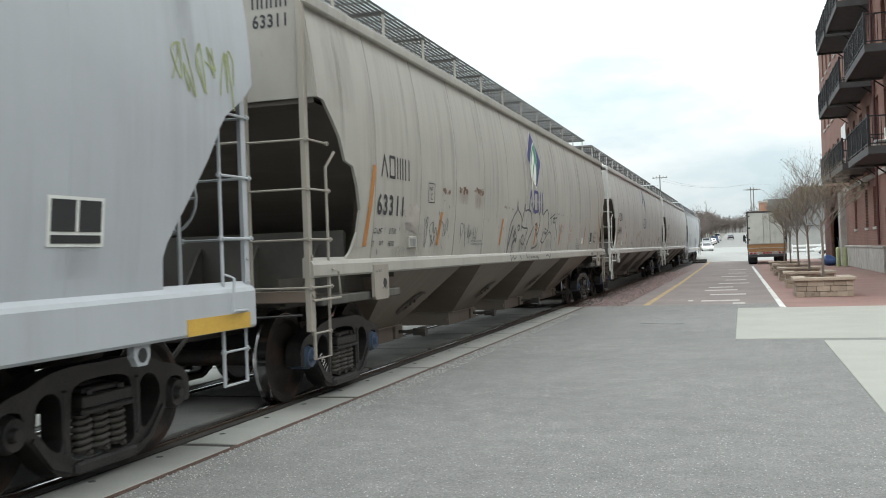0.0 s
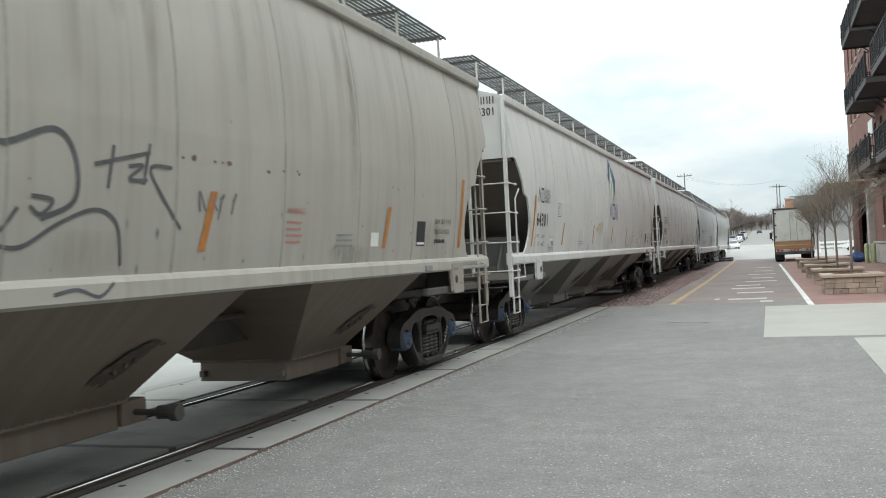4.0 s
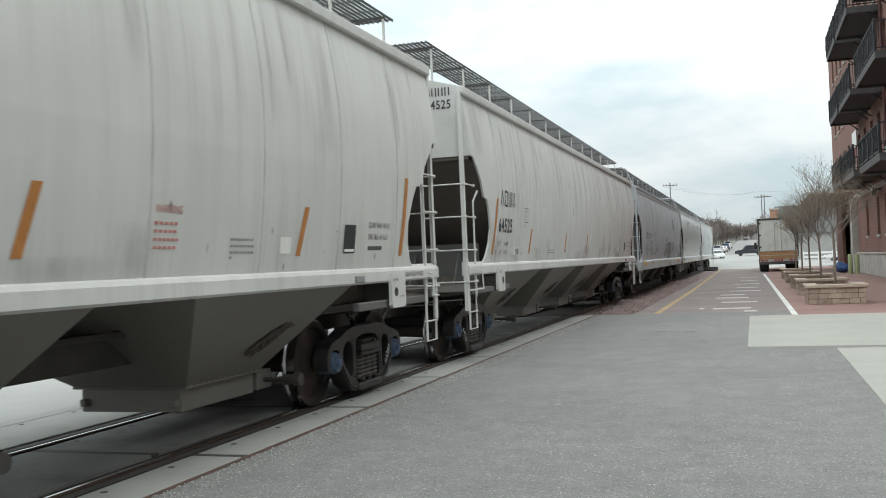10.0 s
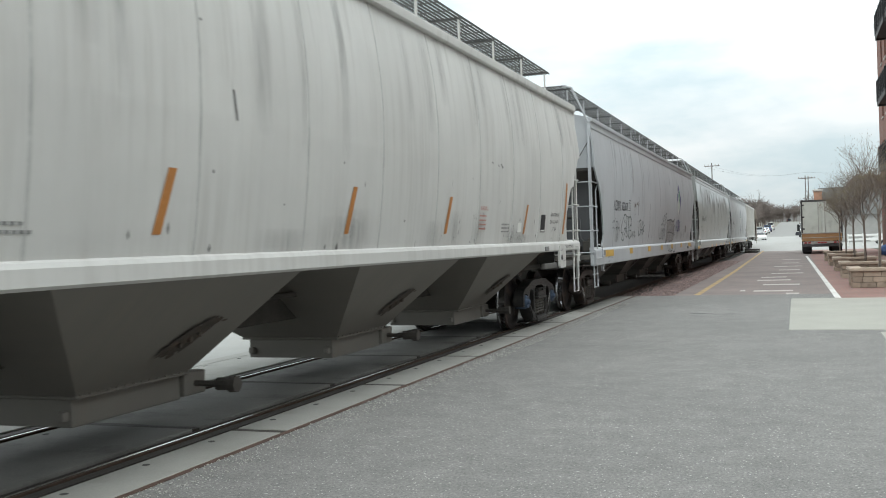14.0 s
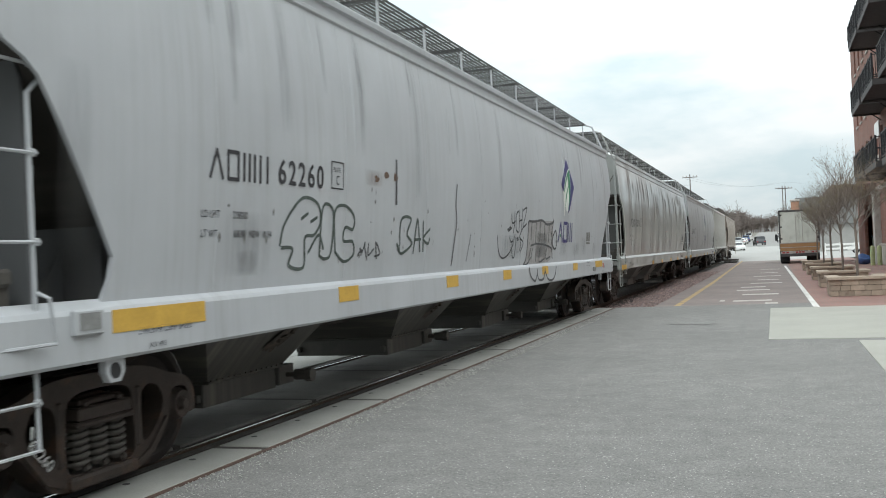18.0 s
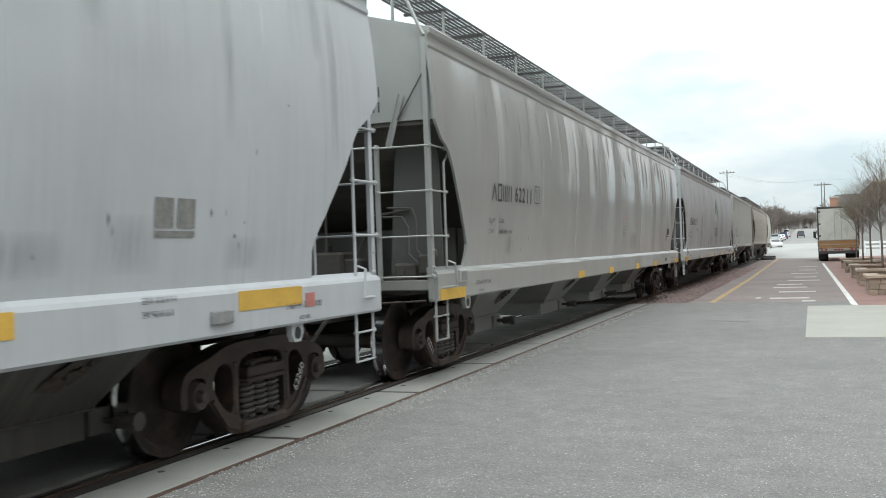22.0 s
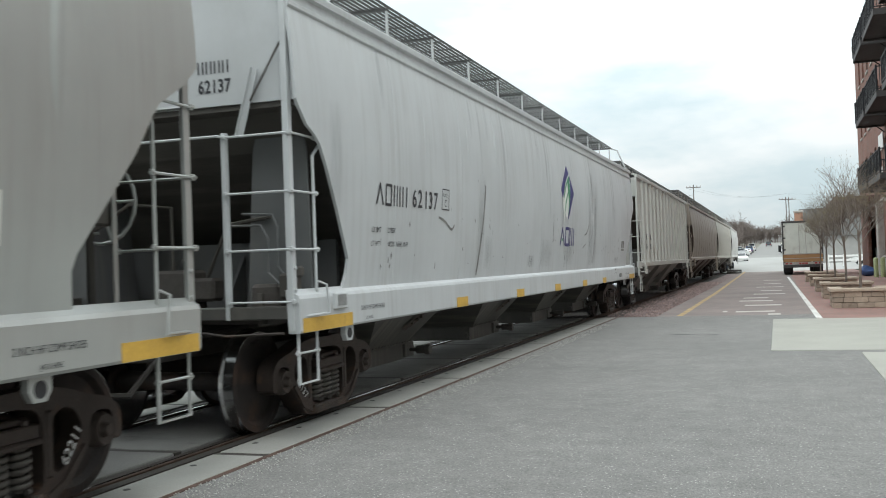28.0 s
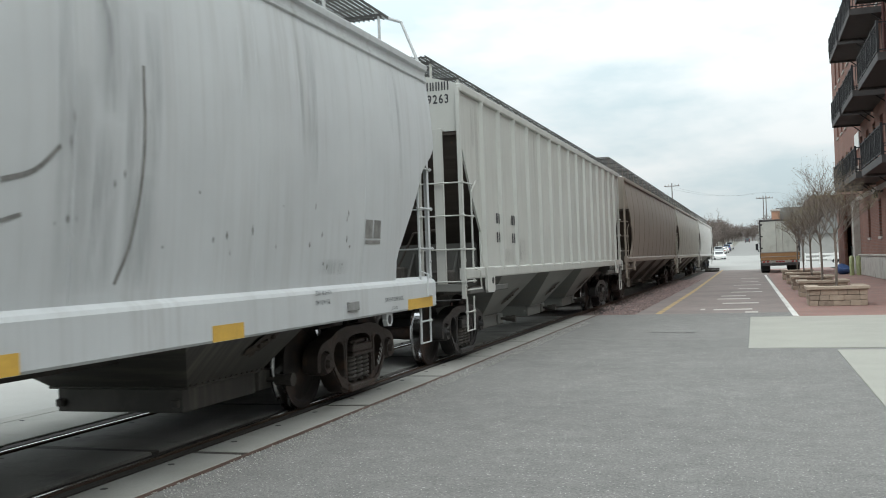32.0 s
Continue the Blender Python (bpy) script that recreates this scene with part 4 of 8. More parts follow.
LIV = {
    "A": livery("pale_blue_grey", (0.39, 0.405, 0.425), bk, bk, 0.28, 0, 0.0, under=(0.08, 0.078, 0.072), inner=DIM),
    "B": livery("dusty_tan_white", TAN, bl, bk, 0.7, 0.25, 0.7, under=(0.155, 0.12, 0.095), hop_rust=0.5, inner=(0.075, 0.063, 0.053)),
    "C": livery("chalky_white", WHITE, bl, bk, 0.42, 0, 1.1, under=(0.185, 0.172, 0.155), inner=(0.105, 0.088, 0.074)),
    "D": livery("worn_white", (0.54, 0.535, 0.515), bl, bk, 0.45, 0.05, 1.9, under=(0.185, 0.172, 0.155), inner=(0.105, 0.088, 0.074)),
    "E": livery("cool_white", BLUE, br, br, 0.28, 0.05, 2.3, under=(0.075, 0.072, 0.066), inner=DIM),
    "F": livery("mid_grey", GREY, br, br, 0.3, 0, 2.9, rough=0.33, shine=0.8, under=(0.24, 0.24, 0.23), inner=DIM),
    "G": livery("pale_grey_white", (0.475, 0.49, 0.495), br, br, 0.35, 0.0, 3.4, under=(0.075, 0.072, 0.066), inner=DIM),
    "H": livery("cream_white", (0.46, 0.462, 0.435), bk, bk, 0.35, 0, 4.1),
    "I": livery("rusty_brown_tan", (0.24, 0.20, 0.165), br, br, 0.8, 0.6, 4.7),
    "J": livery("beige", (0.38, 0.36, 0.31), br, br, 0.5, 0.1, 5.2),
}
TRAIN = [
    ("A", "deep", -12.95, LIV["A"], "pale blue-grey covered hopper car with green graffiti"),
    ("B", "round", 8.22, LIV["B"], "dusty tan covered hopper car with rounded sides and graffiti"),
    ("C", "round", 29.62, LIV["C"], "chalky white covered hopper car with blue bearing caps"),
    ("D", "round", 51.02, LIV["D"], "worn white covered hopper car with rounded sides and orange stripes"),
    ("E", "deep", 72.42, LIV["E"], "cool white covered hopper car with black graffiti and deep sill"),
    ("F", "deep", 93.9, LIV["F"], "mid grey covered hopper car with glossy dented sides"),
    ("G", "deep", 115.37, LIV["G"], "pale grey-white covered hopper car with dents and scrapes"),
    ("H", "ribbed", 136.85, LIV["H"], "cream white covered hopper car with vertical side ribs"),
    ("I", "round", 154.7, LIV["I"], "rusty brown covered hopper car with rounded sides"),
    ("J", "round", 175.4, LIV["J"], "beige covered hopper car with rounded sides"),
    ("K", "round", 196.4, LIV["C"], "white covered hopper car far down the train"),
    ("L", "round", 217.8, LIV["D"], "grey-white covered hopper car far down the train"),
]
M["bracket"] = surface("sooty_worn_bracket", (0.075, 0.062, 0.052), 0.85, 0, 0.35, 9.0, 50.0, 0.2, (0.14, 0.1, 0.075), (0.5, 0.7), 6.0)
LIV["B"]["trim"] = car_paint("dusty_brown_trim", (0.29, 0.262, 0.225), amount=0.8, rust=0.3, seed=0.9, rough=0.6)
CAR = {}
for key, kind, front, mats, label in TRAIN:
    CAR[key] = freight_car(kind, mats, label, front)


# ---- markings on the cars (y from a car's middle, z above the rail) ----
M["logo_blue"] = surface("deep_violet_blue_paint", (0.046, 0.042, 0.165), 0.5, 0, 0.1, 6.0, 40.0, 0.03)
M["logo_green"] = surface("leaf_green_paint", (0.04, 0.22, 0.11), 0.5, 0, 0.1, 6.0, 40.0, 0.03)
M["decal_white"] = surface("white_decal", (0.7, 0.7, 0.66), 0.5, 0, 0.06, 6.0, 40.0, 0.03)
M["red_paint"] = surface("faded_red_paint", (0.45, 0.17, 0.14), 0.6, 0, 0.1, 6.0, 40.0, 0.03)
M["tag_green"] = surface("dark_green_spray", (0.085, 0.105, 0.095), 0.7, 0, 0.2, 8.0, 40.0, 0.03)
M["tag_black"] = surface("charcoal_spray", (0.09, 0.09, 0.095), 0.7, 0, 0.25, 8.0, 40.0, 0.03)
M["tag_thin"] = surface("thin_grey_spray", (0.17, 0.165, 0.16), 0.75, 0, 0.25, 8.0, 40.0, 0.03)
M["tag_lime"] = surface("lime_spray", (0.31, 0.34, 0.16), 0.7, 0, 0.2, 8.0, 40.0, 0.03)
M["tag_ochre"] = surface("ochre_spray", (0.42, 0.31, 0.12), 0.7, 0, 0.2, 8.0, 40.0, 0.03)
M["stain_rust"] = surface("rust_patch", (0.17, 0.11, 0.08), 0.85, 0, 0.3, 9.0, 40.0, 0.1)
M["scrape"] = surface("dark_scrape", (0.2, 0.195, 0.185), 0.7, 0, 0.3, 9.0, 40.0, 0.1)
M["faint"] = surface("faded_grey_stencil", (0.22, 0.22, 0.215), 0.7, 0, 0.2, 9.0, 40.0, 0.03)
M["overpaint"] = surface("pinkish_grey_overpaint", (0.39, 0.345, 0.315), 0.6, 0, 0.1, 3.0, 40.0, 0.03, (0.27, 0.235, 0.22), (0.5, 0.7), 5.0)
M["spray_fill"] = surface("thin_pinkish_grey_spray", (0.34, 0.33, 0.325), 0.7, 0, 0.1, 6.0, 40.0, 0.03, (0.26, 0.245, 0.235), (0.45, 0.62), 7.0)
INK = M["letters"]


def soft_stain(name, col, strength, grain=5.0):
    """Thin dirt that fades out towards its edges and breaks up into streaks."""
    m = bpy.data.materials.new(name)
    nt, b = nodes_of(m)
    co, sp = nt.nodes.new("ShaderNodeTexCoord"), nt.nodes.new("ShaderNodeSeparateXYZ")
    nt.links.new(co.outputs["Generated"], sp.inputs["Vector"])

    def calc(op, a, c):
        n = nt.nodes.new("ShaderNodeMath")
        n.operation = op
        for k, v in enumerate((a, c)):
            if isinstance(v, (int, float)):
                n.inputs[k].default_value = v
            else:
                nt.links.new(v, n.inputs[k])
        return n.outputs[0]
    fade = []
    for ax in ("Y", "Z"):
        u = sp.outputs[ax]
        fade.append(calc("MULTIPLY", calc("MULTIPLY", u, calc("SUBTRACT", 1.0, u)), 4.0))
    streaks = ramp(nt, noise_fac(nt, grain, 5, 0.7, (0.2, 3.0, 0.35)), 0.28, 0.72)
    a = calc("MULTIPLY", calc("MULTIPLY", fade[0], calc("POWER", fade[1], 0.6)), streaks)
    nt.links.new(calc("MULTIPLY", a, strength), b.inputs["Alpha"])
    b.inputs["Base Color"].default_value = (*col, 1)
    b.inputs["Roughness"].default_value = 0.85
    return m


M["soft_grime"] = soft_stain("thin_brown_grime", (0.13, 0.11, 0.09), 0.24)
M["soft_soot"] = soft_stain("thin_grey_soot", (0.14, 0.138, 0.132), 0.27)
M["soft_rust"] = soft_stain("thin_rust_bleed", (0.19, 0.09, 0.045), 0.4, 8.0)


def patch(key, poly, material, name, lift=0.005):
    kind = dict((k, kd) for k, kd, *_ in TRAIN)[key]
    return part(name, decal(kind, poly, lift), material, CAR[key])


def rect(key, y0, y1, z0, z1, material, name="marking", lean=0.0, lift=0.005):
    return patch(key, [(y0, z0), (y1, z0), (y1 + lean, z1), (y0 + lean, z1)], material, name, lift)


def sill_rect(key, y0, y1, z0, z1, material, name="reflector"):
    bm = boxes((1.569, 1.574, y0, y1, z0, z1))
    return part(name, bm, material, CAR[key])


def spray(key, y0, z0, w, h, lines, width, material, lift=0.005, name="graffiti"):
    """Sprayed lines; each is a list of points in a box of width w and height h."""
    kind = dict((k, kd) for k, kd, *_ in TRAIN)[key]
    bm = bmesh.new()
    for ln in lines:
        stroke(bm, kind, [(y0 + u * w, z0 + v * h) for u, v in curve_pts(ln)], width, lift)
    return tagged(part(name, bm, material, CAR[key]), "", "", "", "stuff")


def squiggles(seed, n, steps=5):
    r = random.Random(seed)
    out = []
    for i in range(n):
        u, v = (i + 0.2) / n, r.random() * 0.3
        ln = []
        for s in range(steps):
            ln.append((u + r.uniform(-0.35, 0.75) / n, v + (1 - v) * abs(math.sin(1.9 * s + r.random()))))
        out.append(ln)
    return out


BUBBLES = [[(0.0, 0.35), (0.05, 0.65), (0.25, 1.0), (0.45, 0.95), (0.5, 0.7), (0.42, 0.5), (0.3, 0.45), (0.3, 0.05), (0.12, 0.08), (0.15, 0.3), (0.02, 0.32)],
           [(0.5, 0.2), (0.52, 0.85), (0.6, 0.95), (0.68, 0.8), (0.66, 0.25), (0.58, 0.15), (0.5, 0.2)],
           [(0.72, 0.25), (0.7, 0.85), (0.85, 0.95), (0.99, 0.8), (0.98, 0.6), (0.86, 0.62), (0.84, 0.42), (0.98, 0.4), (1.0, 0.2), (0.86, 0.1), (0.72, 0.25)],
           [(0.25, 0.72), (0.33, 0.8)], [(0.37, 0.68), (0.45, 0.75)], [(0.35, 0.25), (0.48, 0.5), (0.55, 0.3)]]


def emblem(key, y, z, s=1.0):
    """A slanted blue diamond with a pale leaf on it, and three plain blocks below."""
    def at(pts):
        return [(y + u * s, z + v * s) for u, v in pts]
    rim = [(-0.575, 0.61), (0.02, 1.09), (0.08, 1.08), (0.63, 0.575), (0.615, 0.51), (0.06, 0.0), (0.025, -0.01), (-0.595, 0.525)]
    patch(key, at(rim), M["decal_white"], "emblem_edge", 0.004)
    patch(key, at([(-0.56, 0.60), (0.02, 1.07), (0.07, 1.06), (0.61, 0.57), (0.60, 0.52), (0.06, 0.02), (0.03, 0.01), (-0.58, 0.53)]), M["logo_blue"], "emblem_diamond", 0.007)
    patch(key, at([(0.232, 0.917), (0.015, 0.83), (-0.211, 0.677), (-0.44, 0.42), (-0.45, 0.23), (-0.38, 0.107), (-0.40, -0.048), (-0.355, -0.04), (-0.282, 0.137), (-0.169, 0.061), (-0.022, 0.047), (0.148, 0.275), (0.236, 0.508), (0.25, 0.75)]), M["decal_white"], "emblem_leaf", 0.010)
    patch(key, at([(-0.41, 0.41), (-0.211, 0.65), (0.015, 0.80), (0.21, 0.89), (0.215, 0.51), (0.13, 0.28), (0.0, 0.08), (-0.03, 0.10), (0.09, 0.30), (0.16, 0.52), (0.165, 0.80), (0.0, 0.73), (-0.19, 0.59), (-0.36, 0.40)]), M["logo_green"], "emblem_leaf_edge", 0.013)
    patch(key, at([(0.11, 0.612), (-0.08, 0.48), (-0.225, 0.353), (-0.346, 0.09), (-0.278, 0.168), (-0.12, 0.374), (0.086, 0.555)]), M["logo_green"], "emblem_vein", 0.013)


def emblem_bars(key, y, z, w, h):
    """Plain shapes below the emblem: an open wedge, a hollow block and three bars, and a green dot."""
    kind = dict((k, kd) for k, kd, *_ in TRAIN)[key]
    step, t = w / 3, w * 0.045
    for pts in ([(0.04, 0.0), (0.46, 1.0), (0.88, 0.0)], [(1.12, 0.0), (1.12, 1.0), (1.86, 1.0), (1.86, 0.0), (1.12, 0.0)], [(2.1, 0.0), (2.1, 1.0)], [(2.5, 0.0), (2.5, 1.0)], [(2.9, 0.0), (2.9, 1.0)]):
        bm = bmesh.new()
        stroke(bm, kind, [(y + u * step, z + v * h) for u, v in pts], t, 0.006)
        part("emblem_bar", bm, M["logo_blue"], CAR[key])
    rect(key, y + step * 0.36, y + step * 0.52, z + h * 0.22, z + h * 0.38, M["logo_green"], "emblem_dot", 0.0, 0.008)


def plate_mark(key, y, z, w=0.25, h=0.24):
    kind = dict((k, kd) for k, kd, *_ in TRAIN)[key]
    bm = bmesh.new()
    stroke(bm, kind, [(y, z), (y + w, z), (y + w, z + h), (y, z + h), (y, z)], 0.012)
    part("plate_frame", bm, INK, CAR[key])
    letter_side(CAR[key], kind, "PLATE", y + 0.03, z + h * 0.62, 0.045, INK, squeeze=0.85)
    letter_side(CAR[key], kind, "C", y + w * 0.36, z + h * 0.14, 0.085, INK, squeeze=0.8)


def end_number(key, digits, x=0.62, z=3.03, adv=0.066, h=0.11, small=False):
    """The car's number on its leading end sheet, with bars for the owner's mark and for small print."""
    car = CAR[key]
    kind = dict((k, kd) for k, kd, *_ in TRAIN)[key]
    y = -(KINDS[kind]["L"] / 2 - 0.06) - 0.005
    for i, c in enumerate(digits):
        me = text_mesh(c, h / 0.69, 0.8, 0.004).copy()
        for v in me.vertices:
            v.co = (x + i * adv + v.co.x, y, z + v.co.y)
        tagged(link("lettering", me, INK, car), "", "", "", "stuff")
    bm = bmesh.new()
    for i in range(4):
        for u in (0.0, 0.55):
            x0 = x + (i + u) * adv * len(digits) / 4
            bm.faces.new([bm.verts.new(p) for p in ((x0, y, z + h * 1.5), (x0 + adv * 0.24, y, z + h * 1.5), (x0 + adv * 0.24, y, z + h * 2.5), (x0, y, z + h * 2.5))])
    for i in range(4 if small else 0):
        for j in range(7 - i % 2):
            x0, z0 = 0.42 + j * 0.045, 3.34 - i * 0.055
            bm.faces.new([bm.verts.new(p) for p in ((x0, y, z0), (x0 + 0.026, y, z0), (x0 + 0.026, y, z0 + 0.026), (x0, y, z0 + 0.026))])
    tagged(part("lettering", bm, INK, car), "", "", "", "stuff")


def small_lines(key, y, z, w, n, material, h=0.03, step=0.055, seed=0):
    r = random.Random(seed)
    kind = dict((k, kd) for k, kd, *_ in TRAIN)[key]
    for i in range(n):
        ww = w * r.uniform(0.75, 1.0)
        bars_side(CAR[key], kind, y, z - i * step, ww, h, max(3, int(ww / 0.05)), material, "small_lettering", 0.7)


def round_marks(key, digits, ld, lt, ink=INK):
    car = CAR[key]
    mark_bars(car, "round", -8.30, 2.345, 1.02, 0.225, ink)
    letter_side(car, "round", digits, -8.40, 1.925, 0.21, ink, squeeze=0.98, bold=0.009)
    letter_side(car, "round", "LD LMT", -8.46, 1.71, 0.062, ink, squeeze=0.9)
    letter_side(car, "round", ld, -7.98, 1.71, 0.062, ink, squeeze=0.9)
    letter_side(car, "round", "LT", -8.49, 1.57, 0.062, ink, squeeze=0.9)
    letter_side(car, "round", "WT", -8.26, 1.57, 0.062, ink, squeeze=0.9)
    letter_side(car, "round", lt, -7.98, 1.57, 0.062, ink, squeeze=0.9)
    plate_mark(key, -6.62, 2.12)
    box_bm = boxes((1.53, 1.565, -7.31, -7.05, 1.55, 1.69), bevel=0.008)
    cb = part("card_board", box_bm, LIV[key]["paint"], car)
    part("card", boxes((1.566, 1.569, -7.28, -7.18, 1.57, 1.66)), M["faint"], cb)
    part("card", boxes((1.566, 1.569, -7.16, -7.08, 1.57, 1.66)), M["faint"], cb)
    rs = M["rust_stripe"]
    rect(key, -8.74, -8.64, 1.57, 2.44, rs, "reflector_stripe", 0.19)
    for y, w in ((-6.20, 0.10), (-2.78, 0.09), (-0.02, 0.09), (2.60, 0.09), (6.02, 0.09)):
        rect(key, y, y + w, 1.58, 2.01, rs, "reflector_stripe", 0.13)
    rect(key, 8.60, 8.70, 1.57, 2.45, rs, "reflector_stripe", 0.10)
    small_lines(key, -4.5, 1.63, 0.8, 2, M["faint"], 0.02, 0.045, 3)
    small_lines(key, 3.9, 1.80, 0.36, 4, M["red_paint"], 0.02, 0.055, 4)
    small_lines(key, 4.9, 1.70, 0.4, 3, M["faint"], 0.02, 0.05, 5)
    rect(key, 5.72, 5.92, 1.60, 1.74, M["decal_white"], "label_plate")
    rect(key, 7.05, 7.33, 1.60, 1.88, INK, "dark_label")
    for u0, u1 in ((7.07, 7.18), (7.20, 7.31)):
        rect(key, u0, u1, 1.67, 1.86, M["black"], "dark_label", 0, 0.007)
    rect(key, 7.07, 7.31, 1.615, 1.64, M["decal_white"], "label_line", 0, 0.007)
    letter_side(car, "round", "EXW 10-8  H 9-8" if key == "D" else "EXW 10-8  H 9-3", 7.66, 1.86, 0.06, INK, squeeze=0.95)
    letter_side(car, "round", "EW  8-6  H 15-0", 7.66, 1.74, 0.06, INK, squeeze=0.95)
    if key == "D":
        letter_side(car, "round", "FT 6351", 7.86, 1.62, 0.06, INK, squeeze=0.95)
    else:
        small_lines(key, 7.68, 1.63, 0.42, 1, INK, 0.045, 0.1, 6)
    letter_side(car, "round", "2 INCH HF COMP SHOES", 8.75, 1.33, 0.05, INK, squeeze=0.8, flat_x=1.55, lift=0.003)
    for sy in (-1, 1):
        letter_side(car, "round", "JACK HERE", (8.49 if sy > 0 else -8.28) - 0.19, 1.29, 0.028, INK, squeeze=0.85, flat_x=1.571, lift=0.003)
        letter_side(car, "round", "LIFT HERE", (8.49 if sy > 0 else -8.28) + 0.0, 1.10, 0.028, INK, squeeze=0.85, flat_x=1.571, lift=0.003)
    letter_side(car, "round", "WARNING", 3.9, 1.88, 0.055, M["red_paint"], squeeze=0.85)
    part("defect_card_holder", boxes((1.549, 1.575, 7.3, 7.5, 1.30, 1.37), bevel=0.006), M["faint"], car)
    end_number(key, digits, 0.98, 3.66, 0.078, 0.12, key == "D")


def deep_marks(key, digits, ld, lt, new_date, y0=-7.89, shift=0.0):
    car = CAR[key]
    mark_bars(car, "deep", y0, 2.105, 0.92, 0.20, INK)
    letter_side(car, "deep", digits, y0 + 1.0, 2.115, 0.195, INK, squeeze=1.0, bold=0.004)
    letter_side(car, "deep", "LD LMT", y0 - 0.1, 1.815, 0.055, INK, squeeze=0.9)
    letter_side(car, "deep", ld, y0 + 0.32, 1.815, 0.055, INK, squeeze=0.9)
    letter_side(car, "deep", "LT WT", y0 - 0.1, 1.675, 0.055, INK, squeeze=0.9)
    letter_side(car, "deep", lt + "  NEW " + new_date, y0 + 0.34, 1.675, 0.055, INK, squeeze=0.9)
    plate_mark(key, y0 + 2.0, 2.13)
    letter_side(car, "deep", "2 INCH HF COMP SHOES", -8.75, 1.06, 0.045, INK, squeeze=0.8, flat_x=1.57, lift=0.004)
    letter_side(car, "deep", "2 INCH HF COMP SHOES", 8.25, 1.06, 0.045, INK, squeeze=0.8, flat_x=1.57, lift=0.004)
    for sy in (-1, 1):
        letter_side(car, "deep", "JACK HERE", sy * 8.55 - 0.1, 0.97, 0.03, INK, squeeze=0.85, flat_x=1.57, lift=0.004)
    hold = part("routing_board", boxes((1.56, 1.60, -9.36, -9.10, 1.10, 1.25), bevel=0.01), LIV[key]["paint"], car)
    part("card", boxes((1.60, 1.604, -9.32, -9.14, 1.13, 1.23)), M["faint"], hold)
    part("defect_card_holder", boxes((1.566, 1.60, 7.25, 7.50, 1.02, 1.11), bevel=0.006), M["faint"], car)
    letter_side(car, "deep", "EXW 10-8 H 9-4", 6.55, 1.20, 0.042, INK, squeeze=0.8, flat_x=1.57, lift=0.004)
    letter_side(car, "deep", "EW 9-8 H 15-0", 6.55, 1.115, 0.042, INK, squeeze=0.8, flat_x=1.57, lift=0.004)
    end_number(key, digits)


round_marks("B", "63311", "217500", "68200")
round_marks("C", "64301", "216700", "69300")
round_marks("D", "64525", "216800", "69200")
deep_marks("E", "62260", "218000", "68000", "10-94", -7.89)
deep_marks("F", "62211", "217600", "68400", "10-94", -8.05)
deep_marks("G", "62137", "217800", "68200", "10-94", -8.32)
emblem("B", 0.02, 2.66), emblem_bars("B", -0.62, 2.21, 1.28, 0.37)
emblem("C", 0.28, 2.68, 1.02), emblem_bars("C", -0.36, 2.23, 1.30, 0.35)
emblem("E", 4.72, 2.19), emblem_bars("E", 3.86, 1.67, 1.32, 0.34)
emblem("G", 1.0, 2.24, 0.98), emblem_bars("G", 0.37, 1.77, 1.27, 0.31)
# yellow reflectors on the deep sills
for key, z0, z1, spans in (("E", 1.09, 1.23, ((-9.0, -8.0), (-5.80, -5.36), (-2.72, -2.27), (-0.12, 0.33), (2.4, 2.85), (5.09, 5.55), (7.6, 8.5))),
                           ("F", 0.935, 1.055, ((-9.95, -9.13), (-3.32, -2.84), (-0.6, -0.14), (2.5, 2.96), (5.2, 5.66), (9.14, 9.97))),
                           ("G", 0.935, 1.055, ((-9.95, -8.95), (-5.83, -5.38), (-2.9, -2.45), (-0.2, 0.25), (2.4, 2.85), (4.8, 5.25), (8.98, 9.85))),
                           ("A", 0.935, 1.055, ((-9.95, -8.95), (-5.0, -4.5), (-2.0, -1.5), (2.0, 2.5), (5.0, 5.5), (8.98, 9.9)))):
    for y0, y1 in spans:
        sill_rect(key, y0, y1, z0, z1, M["yellow"])
for key, y, z, hh in (("A", 7.58, 1.58, 0.30), ("F", 7.69, 1.64, 0.29)):
    rect(key, y, y + 0.52, z, z + hh, M["decal_white"], "placard")
    for u0, u1, v0, v1 in ((0.03, 0.25, 0.09, 0.28), (0.28, 0.49, 0.09, 0.28), (0.03, 0.49, 0.02, 0.07)):
        rect(key, y + u0, y + u1, z + v0, z + v1, M["black"], "placard_field", 0, 0.009)
    bars_side(CAR[key], "deep", y + 0.06, z + 0.035, 0.4, 0.02, 9, M["decal_white"], "small_lettering")
for key, y, z in (("E", 6.72, 1.61), ("G", 7.8, 1.68)):
    for u in (0.0, 0.23):
        rect(key, y + u, y + u + 0.19, z + 0.06, z + 0.25, M["scrape"], "dark_label")
    rect(key, y, y + 0.42, z, z + 0.04, M["scrape"], "dark_label")
sill_rect("E", 8.56, 8.71, 1.06, 1.17, M["red_paint"], "red_label")
# graffiti
spray("E", -6.83, 1.40, 1.46, 0.61, BUBBLES, 0.03, M["tag_green"])
spray("E", -5.32, 1.40, 0.62, 0.24, squiggles(5, 4, 4), 0.022, M["tag_black"])
